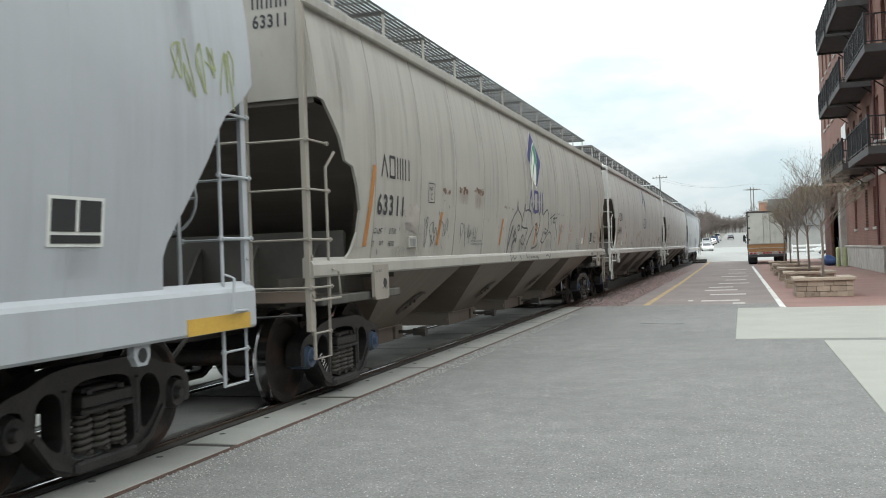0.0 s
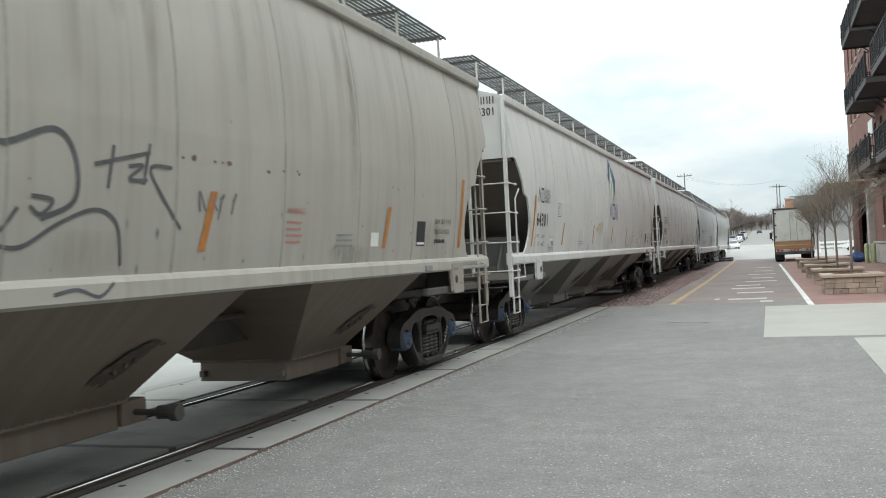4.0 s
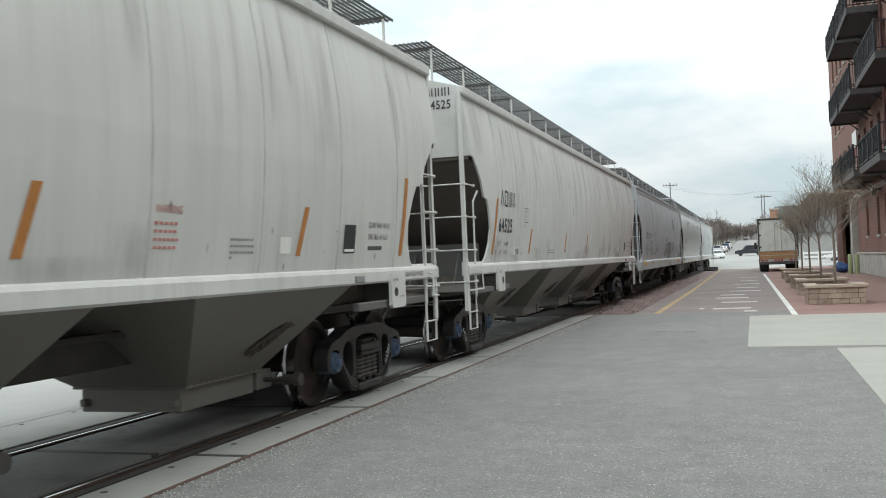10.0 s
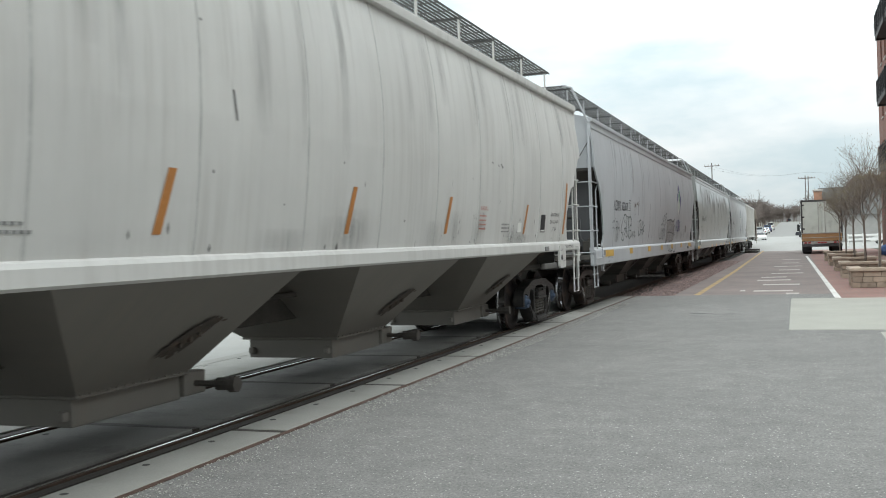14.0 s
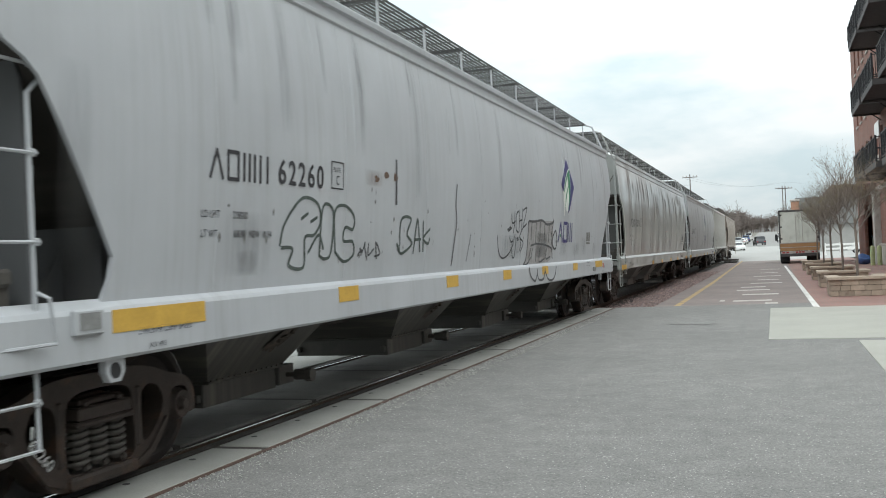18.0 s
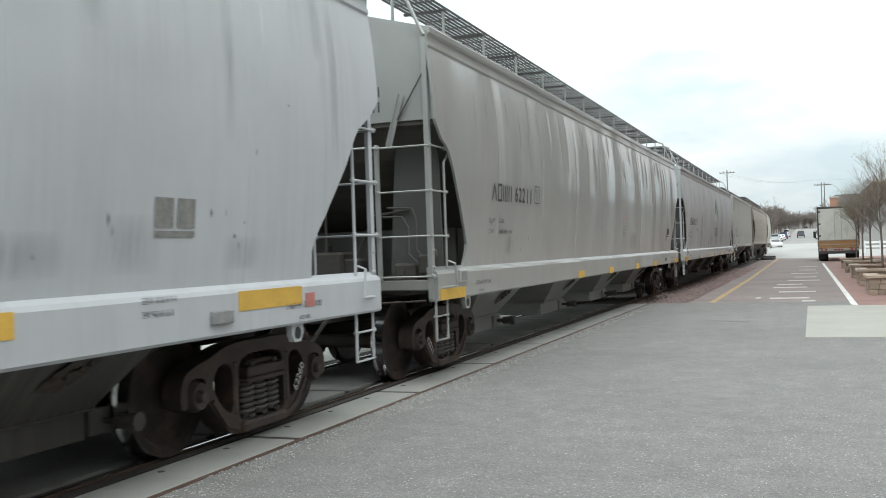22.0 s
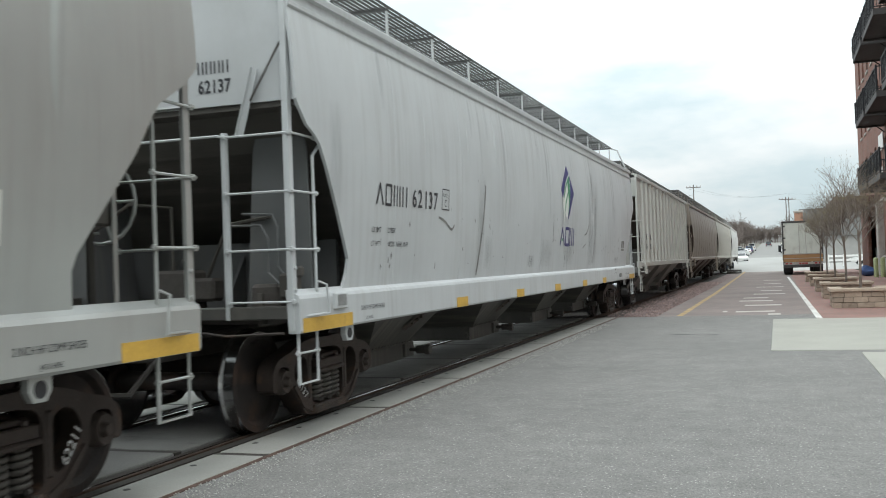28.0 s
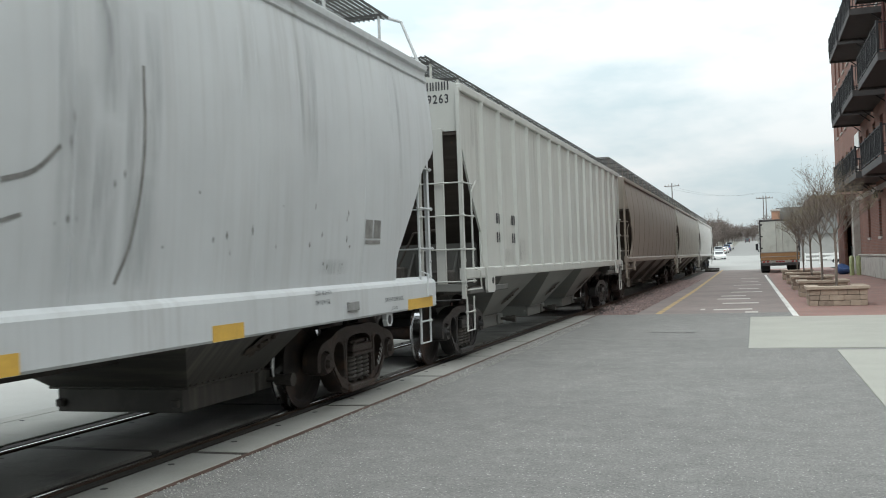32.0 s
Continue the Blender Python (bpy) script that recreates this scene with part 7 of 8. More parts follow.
def planter(y):
    p = thing("stone_planter", "low tan stone block planter with a flat cap", "planter", "planters along the sidewalk", pose(1.3, y, 0))
    W, D, H = 1.4, 1.5, 0.42
    part("core", boxes((0.06, W - 0.06, 0.06, D - 0.06, 0.0, 0.38)), M["soil"], p)
    r = random.Random(int(y * 10))
    for c in range(3):
        z0, z1 = c * 0.14 + 0.003, c * 0.14 + 0.134
        for side in range(3):
            run = W if side == 0 else D
            u = -0.0
            while u < run - 0.05:
                w = min(r.uniform(0.2, 0.42), run - u)
                if run - u - w < 0.12:
                    w = run - u
                o = r.uniform(0, 0.012)
                if side == 0:
                    b = (u + 0.004, u + w - 0.004, -o, 0.1, z0, z1)
                elif side == 1:
                    b = (-o, 0.1, max(0.1, u) + 0.004, u + w - 0.004, z0, z1)
                else:
                    b = (W - 0.1, W + o, max(0.1, u) + 0.004, u + w - 0.004, z0, z1)
                if b[3] - b[2] > 0.02:
                    part("stone_block", boxes(b, bevel=0.008), M["block"], p)
                u += w
    part("cap", boxes((-0.06, W + 0.06, -0.06, 0.30, H, H + 0.085), (-0.06, 0.28, 0.30, D + 0.06, H, H + 0.085), (W - 0.28, W + 0.06, 0.30, D + 0.06, H, H + 0.085), bevel=0.012), M["cap"], p)
    return p


def grow(bm, r, p, d, length, rad, level, tips, spread=0.55, lift=0.25):
    n = 3
    pts = [p]
    for i in range(n):
        d = (d + Vector((r.gauss(0, 0.13), r.gauss(0, 0.13), r.gauss(0, 0.09) + lift * 0.12))).normalized()
        pts.append(pts[-1] + d * (length / n))
    tube(bm, pts, rad, 5 if level < 2 else 3, rad * 0.55)
    tips.append(pts[-1])
    if level >= 4:
        return
    kids = (6, 5, 4, 3)[level]
    for k in range(kids):
        t = r.uniform(0.35, 1.0)
        q = pts[min(n, int(t * n))]
        a = r.uniform(0, 2 * math.pi)
        side = Vector((math.cos(a), math.sin(a), r.uniform(-0.1, 0.5)))
        nd = (d * (1 - spread) + side * spread + Vector((0, 0, lift))).normalized()
        grow(bm, r, q, nd, length * r.uniform(0.55, 0.8), rad * 0.56, level + 1, tips, spread, lift)


def street_tree(seed, m):
    key = ("street_tree", seed)
    if key not in CACHE:
        r = random.Random(seed)
        bm = bmesh.new()
        tube(bm, [(0, 0, 0), (0.02, 0.01, 0.8), (0.0, 0.03, 1.45)], 0.034, 8, 0.026)
        CACHE[key] = to_mesh("trunk", bm)
        bm, tips = bmesh.new(), []
        for i in range(8):
            a = i * 1.3 + r.random()
            grow(bm, r, Vector((0, 0.02, 1.05 + 0.065 * i)), Vector((0.6 * math.cos(a), 0.6 * math.sin(a), 0.85)).normalized(), r.uniform(0.95, 1.25), 0.0125, 1, tips, 0.52, 0.2)
        CACHE[key + ("b",)] = to_mesh("branchwork", bm)
        bm = bmesh.new()
        for p in tips:
            for j in range(7 if p.z < 2.3 else 2):
                q = p + Vector((r.gauss(0, 0.03), r.gauss(0, 0.03), r.gauss(0, 0.03)))
                s = r.uniform(0.005, 0.011)
                vs = [bm.verts.new(q + Vector(v) * s) for v in ((1, 0, 0), (-0.5, 0.8, 0), (-0.5, -0.8, 0), (0, 0, 2.0))]
                for f in ((0, 1, 2), (0, 1, 3), (1, 2, 3), (2, 0, 3)):
                    bm.faces.new([vs[i] for i in f])
        CACHE[key + ("c",)] = to_mesh("crown", bm)
    t = thing("street_tree", "small bare street tree with fine budding twigs in a planter", "tree", "trees along the sidewalk", m)
    link("trunk", CACHE[key], M["bark"], t)
    link("branchwork", CACHE[key + ("b",)], M["bark"], t)
    link("crown", CACHE[key + ("c",)], M["bud"], t)


for i, y in enumerate((26.9, 32.4, 38.4, 44.8, 51.6)):
    planter(y)
    street_tree(60 + i % 3, pose(2.02, y + 0.75, 0.38, 0, 0, 70 * i) @ Matrix.Scale((1.12, 1.08, 1.14, 1.06, 1.12)[i], 4))

# ---- the parked box truck ----
M["truck_white"] = surface("chalky_white_truck_body", (0.60, 0.61, 0.55), 0.6, 0, 0.08, 1.5, 40.0, 0.05, (0.38, 0.38, 0.33), (0.55, 0.75), 1.2)
M["truck_orange"] = surface("weathered_orange_tailgate", (0.42, 0.23, 0.10), 0.7, 0, 0.15, 3.0, 40.0, 0.1, (0.25, 0.15, 0.09), (0.55, 0.7), 3.0)
M["tail_red"] = plain("red_tail_lamp", (0.35, 0.02, 0.02), 0.3)
M["tyre"] = surface("black_tyre_rubber", (0.025, 0.025, 0.026), 0.85, 0, 0.15, 8.0, 40.0, 0.2)
bt = thing("box_truck", "white box truck with an orange tailgate parked at the kerb", "truck", "", pose(1.62, 70.0, 0))
part("cargo_box", boxes((-1.28, 1.28, 0.0, 8.0, 1.0, 3.62), bevel=0.04), M["truck_white"], bt)
part("rear_frame", boxes((-1.3, -1.2, -0.05, 0.02, 1.0, 3.64), (1.2, 1.3, -0.05, 0.02, 1.0, 3.64), (-1.3, 1.3, -0.05, 0.02, 3.52, 3.64), bevel=0.01), M["deck"], bt)
for a in (-0.6, 0.6):
    dr = part("rear_door", boxes((a - 0.58, a + 0.58, -0.035, 0.0, 1.42, 3.5), bevel=0.012), M["truck_white"], bt)
    part("lock_bar", tubes(((a * 0.35, -0.06, 1.45), (a * 0.35, -0.06, 3.48)), r=0.018), M["sillstone"], dr)
    for z in (1.7, 2.5, 3.3):
        part("hinge", boxes((a * 1.9 - 0.06, a * 1.9 + 0.06, -0.06, -0.03, z - 0.05, z + 0.05)), M["deck"], dr)
part("tailgate", boxes((-1.25, 1.25, -0.12, -0.02, 0.86, 1.40), bevel=0.012), M["truck_orange"], bt)
part("tailgate_rail", boxes((-1.27, 1.27, -0.15, -0.1, 1.36, 1.42), (-1.27, 1.27, -0.15, -0.1, 1.08, 1.12), bevel=0.008), M["sillstone"], bt)
part("bumper", boxes((-1.25, 1.25, -0.3, -0.14, 0.48, 0.66), bevel=0.02), M["deck"], bt)
part("light_bar", boxes((-1.22, 1.22, -0.2, -0.1, 0.68, 0.84), bevel=0.01), M["sillstone"], bt)
for a in (-1.05, -0.8, -0.2, 0.0, 0.2, 0.8, 1.05):
    part("tail_lamp", boxes((a - 0.08, a + 0.08, -0.215, -0.2, 0.71, 0.81)), M["tail_red"], bt)
part("underframe", boxes((-0.5, 0.5, 0.1, 9.8, 0.62, 0.98)), M["deck"], bt)
for a in (-0.95, 0.95):
    part("mud_flap", boxes((a - 0.3, a + 0.3, 0.35, 0.37, 0.12, 0.9)), M["tyre"], bt)
    for y in (1.1, 9.2):
        w = part("wheel", lathe(bmesh.new(), [(-0.26, 0.3), (-0.28, 0.45), (-0.24, 0.5), (0.24, 0.5), (0.28, 0.45), (0.26, 0.3)], 20, 0, 0, 0), M["tyre"], bt, m=pose(a, y, 0.5))
        part("rim", lathe(bmesh.new(), [(-0.2, 0.28), (0.2, 0.28)], 14), M["sillstone"], w)
part("cab", prism(bmesh.new(), [(8.1, 0.6), (8.1, 2.7), (9.2, 2.75), (9.8, 1.7), (10.4, 1.5), (10.4, 0.6)], -1.1, 1.1), M["truck_white"], bt)
part("mirror", boxes((-1.55, -1.35, 9.1, 9.2, 1.6, 2.1), (-1.4, -1.1, 9.13, 9.17, 1.9, 1.95), bevel=0.02), M["iron"], bt)


# ---- cars ----
def motor_car(name, label, paint, kind="sedan", m=None, group="", category="car"):
    c = thing(name, label, category, group, m)
    L, W = {"sedan": (4.6, 1.8), "suv": (4.7, 1.9), "van": (5.4, 2.0)}[kind]
    H = {"sedan": 1.42, "suv": 1.78, "van": 2.1}[kind]
    b = 0.92 if kind != "van" else 1.15
    if kind == "sedan":
        low = [(-L / 2, 0.32), (-L / 2, 0.8), (-L / 2 + 0.15, b), (L / 2 - 1.15, b - 0.02), (L / 2 - 0.2, 0.76), (L / 2, 0.6), (L / 2, 0.3)]
        cab = [(-L / 2 + 0.45, b - 0.03), (-L / 2 + 1.15, H), (0.45, H), (1.15, b - 0.03)]
    elif kind == "suv":
        low = [(-L / 2, 0.4), (-L / 2, 0.9), (-L / 2 + 0.05, 1.02), (L / 2 - 1.1, 1.04), (L / 2 - 0.1, 0.92), (L / 2, 0.7), (L / 2, 0.38)]
        cab = [(-L / 2 + 0.08, 1.0), (-L / 2 + 0.35, H), (0.5, H), (1.2, 1.0)]
    else:
        low = [(-L / 2, 0.35), (-L / 2, 1.15), (L / 2 - 0.9, 1.2), (L / 2 - 0.1, 0.98), (L / 2, 0.7), (L / 2, 0.35)]
        cab = [(-L / 2 + 0.04, 1.12), (-L / 2 + 0.15, H), (1.0, H), (1.75, 1.15)]
    bm = prism(bmesh.new(), low, -W / 2, W / 2)
    bmesh.ops.bevel(bm, geom=bm.edges[:], offset=0.05, segments=2, affect="EDGES")
    part("body", bm, paint, c, smooth=40)
    bm = prism(bmesh.new(), cab, -W / 2 + 0.1, W / 2 - 0.1)
    for v in bm.verts:
        if v.co.z > b + 0.1:
            v.co.x *= 0.88
    bmesh.ops.bevel(bm, geom=bm.edges[:], offset=0.04, segments=2, affect="EDGES")
    part("cabin", bm, paint, c, smooth=40)
    y0, y1 = cab[0][0], cab[-1][0]
    for s in (-1, 1):
        ym = (cab[1][0] + cab[2][0]) / 2
        for a, d in ((cab[1][0] - 0.1, ym - 0.05), (ym + 0.05, cab[2][0] + 0.12)):
            part("side_window", prism(bmesh.new(), [(a - 0.12, b + 0.08), (a, H - 0.1), (d, H - 0.1), (d + 0.1, b + 0.08)], s * (W / 2 - 0.125), s * (W / 2 - 0.10)), M["dark_glass"], c)
        for y in (-L / 2 + 0.85, L / 2 - 0.9):
            w = part("wheel", lathe(bmesh.new(), [(-0.1, 0.2), (-0.11, 0.3), (-0.08, 0.33), (0.08, 0.33), (0.11, 0.3), (0.1, 0.2)], 18), M["tyre"], c, m=pose(s * (W / 2 - 0.1), y, 0.33))
            part("rim", lathe(bmesh.new(), [(-0.09, 0.2), (0.09, 0.2)], 12), M["sillstone"], w)
        part("tail_lamp", boxes((s * W / 2 * 0.72 - 0.14, s * W / 2 * 0.72 + 0.14, -L / 2 - 0.02, -L / 2 + 0.03, b - 0.26, b - 0.1), bevel=0.01), M["tail_red"], c)
        part("headlamp", boxes((s * W / 2 * 0.72 - 0.15, s * W / 2 * 0.72 + 0.15, L / 2 - 0.05, L / 2 + 0.02, 0.58, 0.7), bevel=0.01), M["sign_white"], c)
    part("rear_window", prism(bmesh.new(), [(cab[0][0] + 0.10, b + 0.1), (cab[1][0] - 0.05, H - 0.08), (cab[1][0] - 0.09, H - 0.08), (cab[0][0] + 0.05, b + 0.1)], -W / 2 + 0.3, W / 2 - 0.3), M["dark_glass"], c)
    part("windscreen", prism(bmesh.new(), [(cab[-1][0] - 0.06, b + 0.08), (cab[-2][0] + 0.08, H - 0.07), (cab[-2][0] + 0.12, H - 0.07), (cab[-1][0] - 0.02, b + 0.08)], -W / 2 + 0.25, W / 2 - 0.25), M["dark_glass"], c)
    return c


def paint_of(name, col):
    m = plain(name, col, 0.25)
    nodes_of(m)[1].inputs["Coat Weight"].default_value = 0.6
    return m


P_WHITE, P_DARK, P_SILVER, P_RED, P_BLUE = paint_of("white_car_paint", (0.7, 0.7, 0.68)), paint_of("dark_grey_car_paint", (0.03, 0.032, 0.04)), paint_of("silver_car_paint", (0.4, 0.41, 0.42)), paint_of("maroon_car_paint", (0.2, 0.03, 0.03)), paint_of("blue_car_paint", (0.05, 0.09, 0.2))
motor_car("parked_car", "white saloon car parked beyond the track", P_WHITE, "sedan", pose(-5.7, 165.0, hill(165) - 0.1, 0, 0, 190), "parked cars")
for x, y, k, p, lab, a in ((-7.0, 206, "suv", P_SILVER, "silver estate car parked on the far street", 0), (-6.9, 224, "sedan", P_WHITE, "white saloon car parked on the far street", 0), (-6.8, 243, "sedan", P_WHITE, "white saloon car parked on the far street", 0), (-6.8, 262, "suv", P_BLUE, "blue estate car parked on the far street", 0), (-6.7, 285, "van", P_WHITE, "white van parked on the far street", 0), (1.6, 240, "sedan", P_SILVER, "silver saloon car parked on the far street", 180), (1.7, 262, "van", P_WHITE, "white van parked on the far street", 180), (1.7, 300, "sedan", P_RED, "maroon saloon car parked on the far street", 180)):
    motor_car("parked_car", lab, p, k, pose(x, y, hill(y), 0.6, 0, a), "parked cars")
motor_car("parked_car", "white saloon car parked behind the planters", P_WHITE, "sedan", pose(9.6, 112, 0, 0, 0, 90), "parked cars")
dark_suv = motor_car("moving_car", "dark grey estate car turning at the junction", P_DARK, "suv", pose(7, 118, 0), "moving cars")
dark_sedan = motor_car("moving_car", "dark saloon car driving up the far street", P_DARK, "sedan", pose(-1.8, 300, 0), "moving cars")
white_van = motor_car("moving_car", "white estate van crossing the junction", P_WHITE, "van", pose(-16, 113, 0), "moving cars")

# ---- utility poles and wires ----
# pole timber, its colour paled for the haze of distance
M["pole_wood"] = surface("haze_paled_pole_timber", (0.18, 0.165, 0.155), 0.9, 0, 0.2, 3.0, 40.0, 0.3)


def utility_pole(x, y, top, arm=1.2, arms=1):
    p = thing("utility_pole", "weathered wooden utility pole with crossarm", "utility pole", "utility poles", pose(x, y, hill(y) - 0.21))
    part("pole", tube(bmesh.new(), [(0, 0, 0), (0, 0, top)], 0.10, 8, 0.065), M["pole_wood"], p)
    for k in range(arms):
        z = top - 0.35 - k * 0.9
        ar = part("crossarm", boxes((-arm, arm, -0.05, 0.05, z - 0.045, z + 0.045)), M["pole_wood"], p)
        for u in (-0.9, -0.45, 0.45, 0.9):
            part("insulator", lathe(bmesh.new(), [(z + 0.06, 0.03), (z + 0.1, 0.05), (z + 0.2, 0.04), (z + 0.22, 0.0)], 8, u * arm, 0, 0, "z"), M["sillstone"], ar)
    return p


utility_pole(-9.4, 122.0, 10.4, 0.9, 1)
utility_pole(1.45, 150.0, 9.6, 1.0)
utility_pole(1.85, 151.0, 9.6, 1.0)
for k, (a, b) in enumerate((((-9.4, 122, 9.9), (1.45, 150, 10.2)), ((-10.3, 122, 9.9), (0.6, 150, 10.2)), ((1.45, 150, 10.2), (40, 160, 10.0)), ((-9.4, 122, 9.0), (-60, 110, 9.0)), ((1.85, 151, 10.2), (2.5, 240, 14.0)))):
    a, b = Vector(a), Vector(b)
    pts = [a.lerp(b, i / 10) - Vector((0, 0, 3.2 * (i / 10) * (1 - i / 10))) for i in range(11)]
    tagged(link("overhead_wire", to_mesh("overhead_wire", tube(bmesh.new(), pts, 0.006, 4)), M["iron"]), "sagging black overhead wire", "wire", "overhead wires")

# ---- far buildings ----
M["shingle"] = surface("dark_shingle_roof", (0.085, 0.085, 0.08), 0.9, 0, 0.2, 2.0, 20.0, 0.2)
M["siding"] = surface("pale_siding", (0.48, 0.46, 0.42), 0.8, 0, 0.08, 1.0, 20.0, 0.1)
M["dun"] = surface("dun_siding", (0.22, 0.2, 0.18), 0.85, 0, 0.1, 1.0, 20.0, 0.1)
M["orange_brick"] = surface("orange_brick", (0.36, 0.20, 0.135), 0.9, 0, 0.15, 2.0, 30.0, 0.2)


M["drab"] = surface("drab_grey_siding", (0.33, 0.325, 0.31), 0.85, 0, 0.1, 1.0, 20.0, 0.1)


def far_house(x, y, w, d, h, roof, wall, m_roof, label, gable=True):
    z = hill(y)
    hs = thing("house", label, "house", "far houses", pose(x, y, z))
    part("wall", boxes((0, w, 0, d, -2.0, h)), wall, hs)
    if gable:
        part("roof", prism(bmesh.new(), [(-0.4, h - 0.1), (w / 2, h + roof), (w + 0.4, h - 0.1), (w / 2, h + roof - 0.25)], -0.4, d + 0.4, "y"), m_roof, hs)
        part("gable", prism(bmesh.new(), [(0, h), (w / 2, h + roof - 0.25), (w, h)], 0.0, d, "y"), wall, hs)
    else:
        part("roof", prism(bmesh.new(), [(-0.4, h - 0.1), (d * 0.5, h + roof), (d + 0.4, h - 0.1)], -0.4, w + 0.4, "x"), m_roof, hs)
    n = 0 if wall == M["drab"] else max(2, int(w / 3))
    for i in range(n):
        u = (i + 0.5) * w / n
        wd = part("window", boxes((u - 0.5, u + 0.5, -0.06, 0.0, 1.0, 2.3), bevel=0.01), M["sign_white"], hs)
        part("pane", boxes((u - 0.42, u + 0.42, -0.08, -0.055, 1.08, 2.22)), M["dark_glass"], wd)
    return hs


far_house(3.2, 128.0, 14.0, 12.0, 3.4, 3.6, M["drab"], M["shingle"], "low drab grey building with a dark shingle roof", False)
ch = thing("brick_tower", "small orange brick tower above the roofs", "building", "", pose(2.2, 131, 0))
part("shaft", boxes((0, 1.0, 0, 1.0, 0, 6.6), bevel=0.03), M["orange_brick"], ch)
part("cap", boxes((-0.1, 1.1, -0.1, 1.1, 6.6, 6.85), bevel=0.03), M["sillstone"], ch)
far_house(-19.0, 235.0, 7.0, 8.0, 3.2, 2.4, M["dun"], M["shingle"], "dun far house behind bare trees")
far_house(9.0, 230.0, 7.0, 8.0, 3.4, 2.6, M["dun"], M["shingle"], "dun far house beside the far street")
far_house(-60.0, 60.0, 26.0, 14.0, 5.0, 0.8, M["siding"], M["shingle"], "low pale shed beyond the track", False)
far_house(-58.0, -10.0, 20.0, 30.0, 5.0, 0.8, M["siding"], M["shingle"], "low pale shed beyond the track", False)

# ---- far bare woods ----
def woods(seed, spots, name, label):
    r = random.Random(seed)
    verts, faces = [], []

    def stick(p, q, w0, w1):
        o = len(verts)
        d = (q - p).normalized()
        u = d.cross(Vector((0.2, 0.9, 0.4))).normalized()
        v = d.cross(u)
        for c, w in ((p, w0), (q, w1)):
            for k in range(3):
                a = 2.094 * k
                verts.append(tuple(c + w * (math.cos(a) * u + math.sin(a) * v)))
        for k in range(3):
            faces.append((o + k, o + (k + 1) % 3, o + 3 + (k + 1) % 3, o + 3 + k))
    for x, y, h in spots:
        base = Vector((x, y, hill(y) - 0.3))
        top = base + Vector((r.gauss(0, 0.4), r.gauss(0, 0.4), h * 0.4))
        stick(base, top, 0.22, 0.14)
        for i in range(11):
            a = r.uniform(0, 6.283)
            p = base.lerp(top, r.uniform(0.2, 1.0))
            q = p + Vector((math.cos(a) * h * r.uniform(0.1, 0.27), math.sin(a) * h * r.uniform(0.1, 0.27), h * r.uniform(0.18, 0.5)))
            stick(p, q, 0.11, 0.05)
            for j in range(12):
                s = p.lerp(q, r.uniform(0.35, 1.0))
                e = s + Vector((r.gauss(0, 0.1), r.gauss(0, 0.1), abs(r.gauss(0.06, 0.08)))) * h
                stick(s, e, 0.05, 0.025)
                for k in range(4):
                    s2 = s.lerp(e, r.uniform(0.3, 1.0))
                    stick(s2, s2 + Vector((r.gauss(0, 0.05), r.gauss(0, 0.05), r.gauss(0.04, 0.04))) * h, 0.028, 0.018)
    me = bpy.data.meshes.new(name)
    me.from_pydata(verts, [], faces)
    me.materials.append(None)
    tagged(link(name, me, M["far_bark"]), label, "trees", "", "stuff")


_r = random.Random(17)
spots = []
for i in range(110):
    y = _r.uniform(265, 440)
    spots.append((-7.8 - 0.07 * y * _r.random() ** 0.8, y, _r.uniform(8.5, 12.0)))
for i in range(26):
    y = _r.uniform(265, 440)
    spots.append((3.0 + 0.05 * y * _r.random(), y, _r.uniform(8.0, 11.5)))
for i in range(34):
    y = _r.uniform(455, 530)
    spots.append((_r.uniform(-16, 9), y, _r.uniform(8.0, 10.5)))
for i in range(50):
    spots.append((_r.choice((-1, 1)) * _r.uniform(35, 150), _r.uniform(330, 440), _r.uniform(7, 11)))
for i in range(46):
    y = _r.uniform(212, 268)
    spots.append((-9.5 - 0.075 * y * _r.random(), y, _r.uniform(6.5, 9.5)))
for i in range(22):
    y = _r.uniform(215, 270)
    spots.append((3.6 + 0.05 * y * _r.random(), y, _r.uniform(6.0, 9.0)))
woods(23, spots, "far_woods", "bare grey-brown trees on the far hill")
bm = bmesh.new()
prev = None
for i in range(73):
    a = 2 * math.pi * i / 72
    rr = 900.0
    z = 17 + 4 * noise.noise(Vector((math.cos(a) * 3, math.sin(a) * 3, 0.5)))
    v = (bm.verts.new((rr * math.cos(a), rr * math.sin(a), -5)), bm.verts.new((rr * math.cos(a), rr * math.sin(a), z if math.sin(a) > 0.2 else 14)))
    if prev:
        bm.faces.new((prev[0], v[0], v[1], prev[1]))
    prev = v
M["far_hill"] = surface("hazy_far_woods", (0.26, 0.25, 0.245), 1.0, 0, 0.12, 0.02, 0.3, 0.0)
structure("backdrop", bm, M["far_hill"], "hazy wooded horizon")

# an unseen wall, added behind the viewer, keeps low sky light off the cars
structure("wall_yard", boxes((15.0, 15.5, -45.0, 14.0, -0.2, 13.0)), M["drab"], "unseen plain grey wall added to hold back low light")

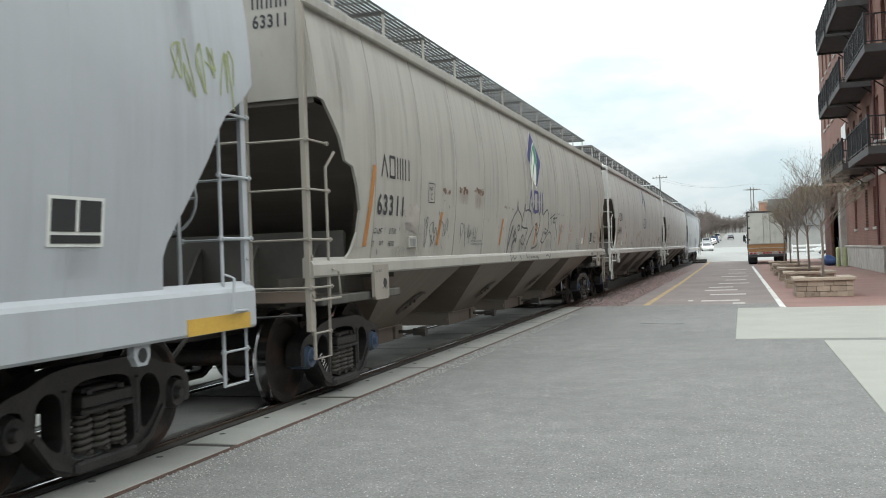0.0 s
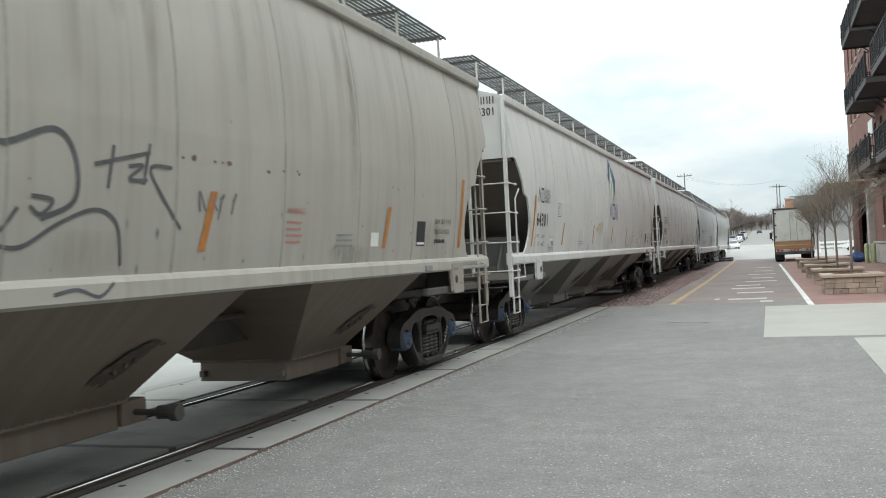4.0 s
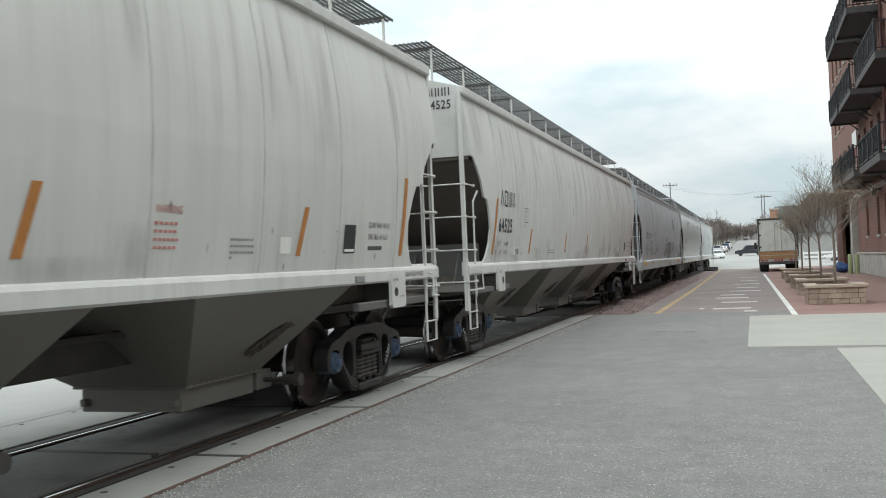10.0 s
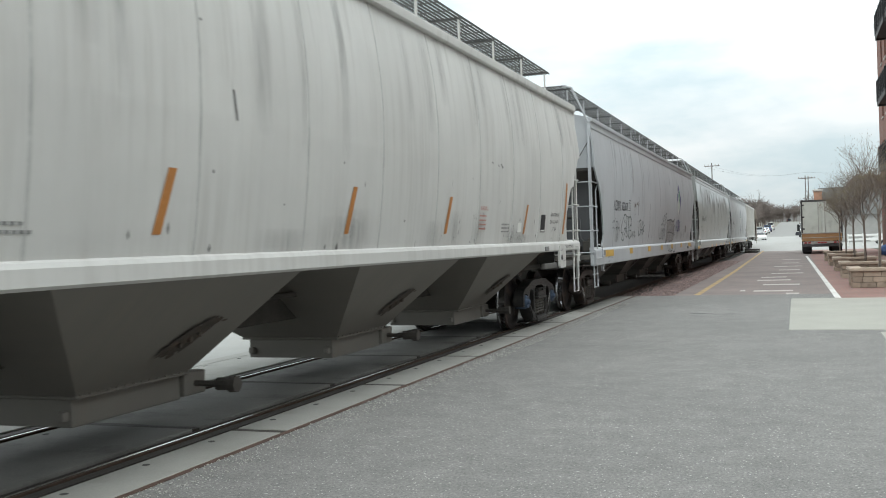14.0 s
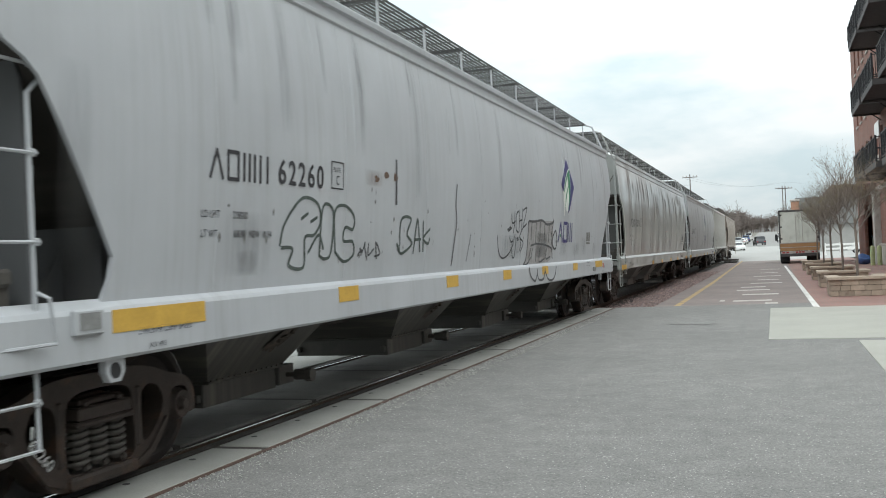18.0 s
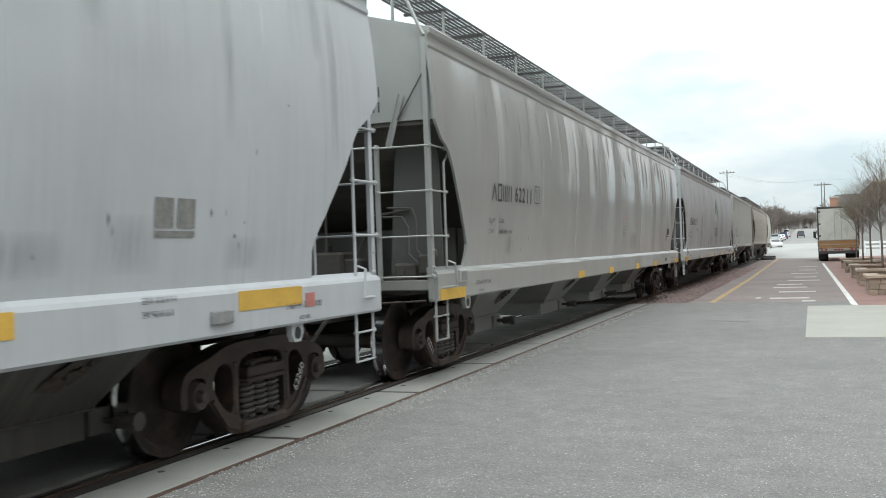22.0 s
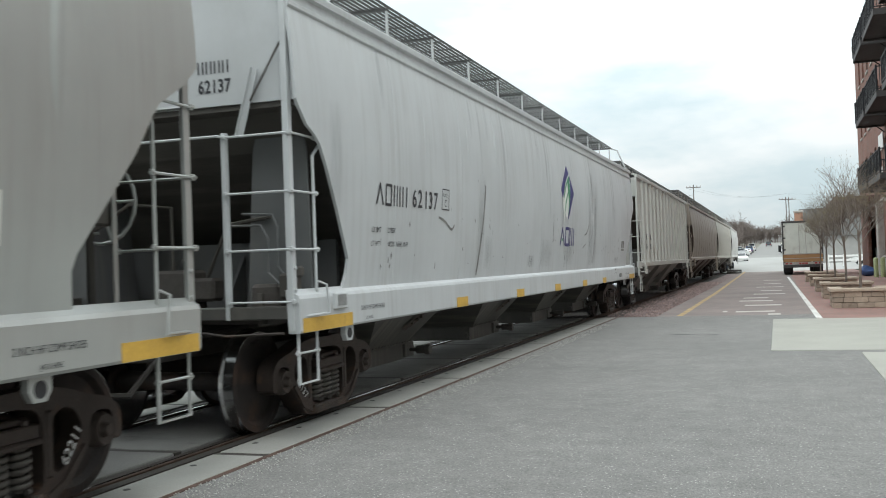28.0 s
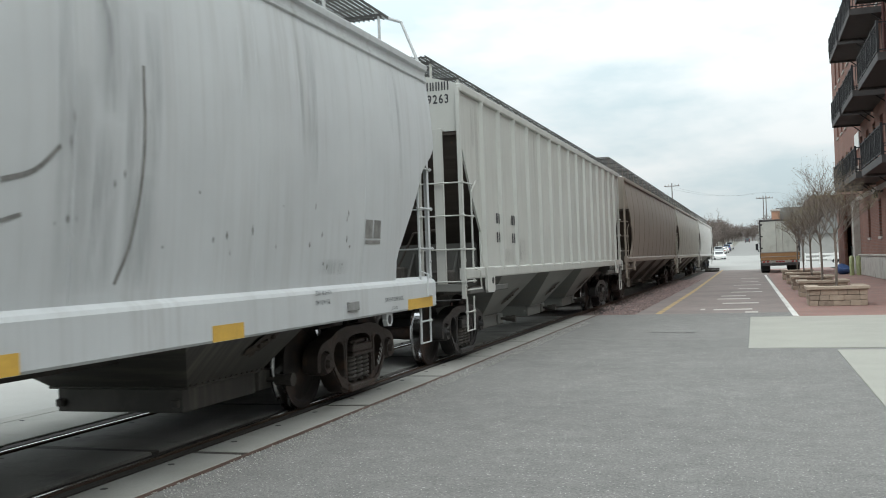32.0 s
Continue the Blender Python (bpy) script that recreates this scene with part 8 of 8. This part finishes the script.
fence = thing("barrier_fence", "low white two-rail barrier beyond the planters", "fence", "", pose(4.8, 105.0, 0))
for z in (0.6, 1.02):
    part("rail", boxes((0, 5.6, -0.03, 0.03, z - 0.1, z + 0.1), bevel=0.01), M["sign_white"], fence)
for i in range(5):
    part("post", boxes((i * 1.38, i * 1.38 + 0.1, 0.032, 0.13, -0.21, 1.2), bevel=0.01), M["sign_white"], fence)


def motions():
    step = 0.5
    times = [i * step for i in range(int(SECONDS / step) + 1)]
    for car, mid, half, wheelsets in CARS:
        walk(car, [(t, car_pose(mid - gone(t), half)) for t in times])
    spins = [i * 0.15 for i in range(int(SECONDS / 0.15) + 1)] + [SECONDS]
    for car, mid, half, wheelsets in CARS:
        for ws, y in wheelsets:
            walk(ws, [(t, pose(0, y, WHEEL_R, math.degrees(gone(t) / WHEEL_R))) for t in spins])
        walk(dark_suv, [(t, pose(x, y, hill(y), 0, 0, a)) for t, x, y, a in ((0, 9.0, 175, 90), (5.0, 4.5, 175, 90), (6.0, 1.8, 175, 90), (6.6, 1.1, 175, 90), (7.2, 0.7, 175, 90), (7.8, 0.1, 175, 90), (8.4, -0.4, 175, 90), (10.2, -0.7, 175, 90), (11.0, -0.5, 175, 90), (11.8, 0.0, 175, 88), (12.6, 1.15, 175, 85), (13.4, 2.1, 174, 80), (14.4, 2.4, 173, 70), (15.5, -0.4, 174, 62), (16.5, -1.9, 178, 45), (17.5, -2.5, 192, 18), (18.5, -3.0, 215, 4), (19.5, -2.9, 235, 0), (21.0, -2.8, 258, 0), (24.0, -2.8, 300, 0), (28.0, -2.8, 355, 0), (32.0, -2.7, 410, 0))])
    walk(dark_sedan, [(t, pose(x, y, hill(y), 0, 0, 0)) for t, x, y in ((0, -3.2, 300), (3.5, -3.0, 350), (8, -2.9, 420), (10, -2.9, 446), (32, -2.9, 500))])
    walk(white_van, [(t, pose(x, y, hill(y), 0, 0, a)) for t, x, y, a in ((0, -30, 205, -90), (19.0, -30, 205, -90), (21.5, -10.5, 205, -90), (22.8, -8.4, 205, -90), (23.6, -7.2, 205, -90), (24.6, -6.4, 205, -90), (26.6, -6.6, 206, -88), (27.6, -7.6, 207, -80), (29.0, -9.5, 209, -75), (32.0, -12.0, 210, -75))])


motions()
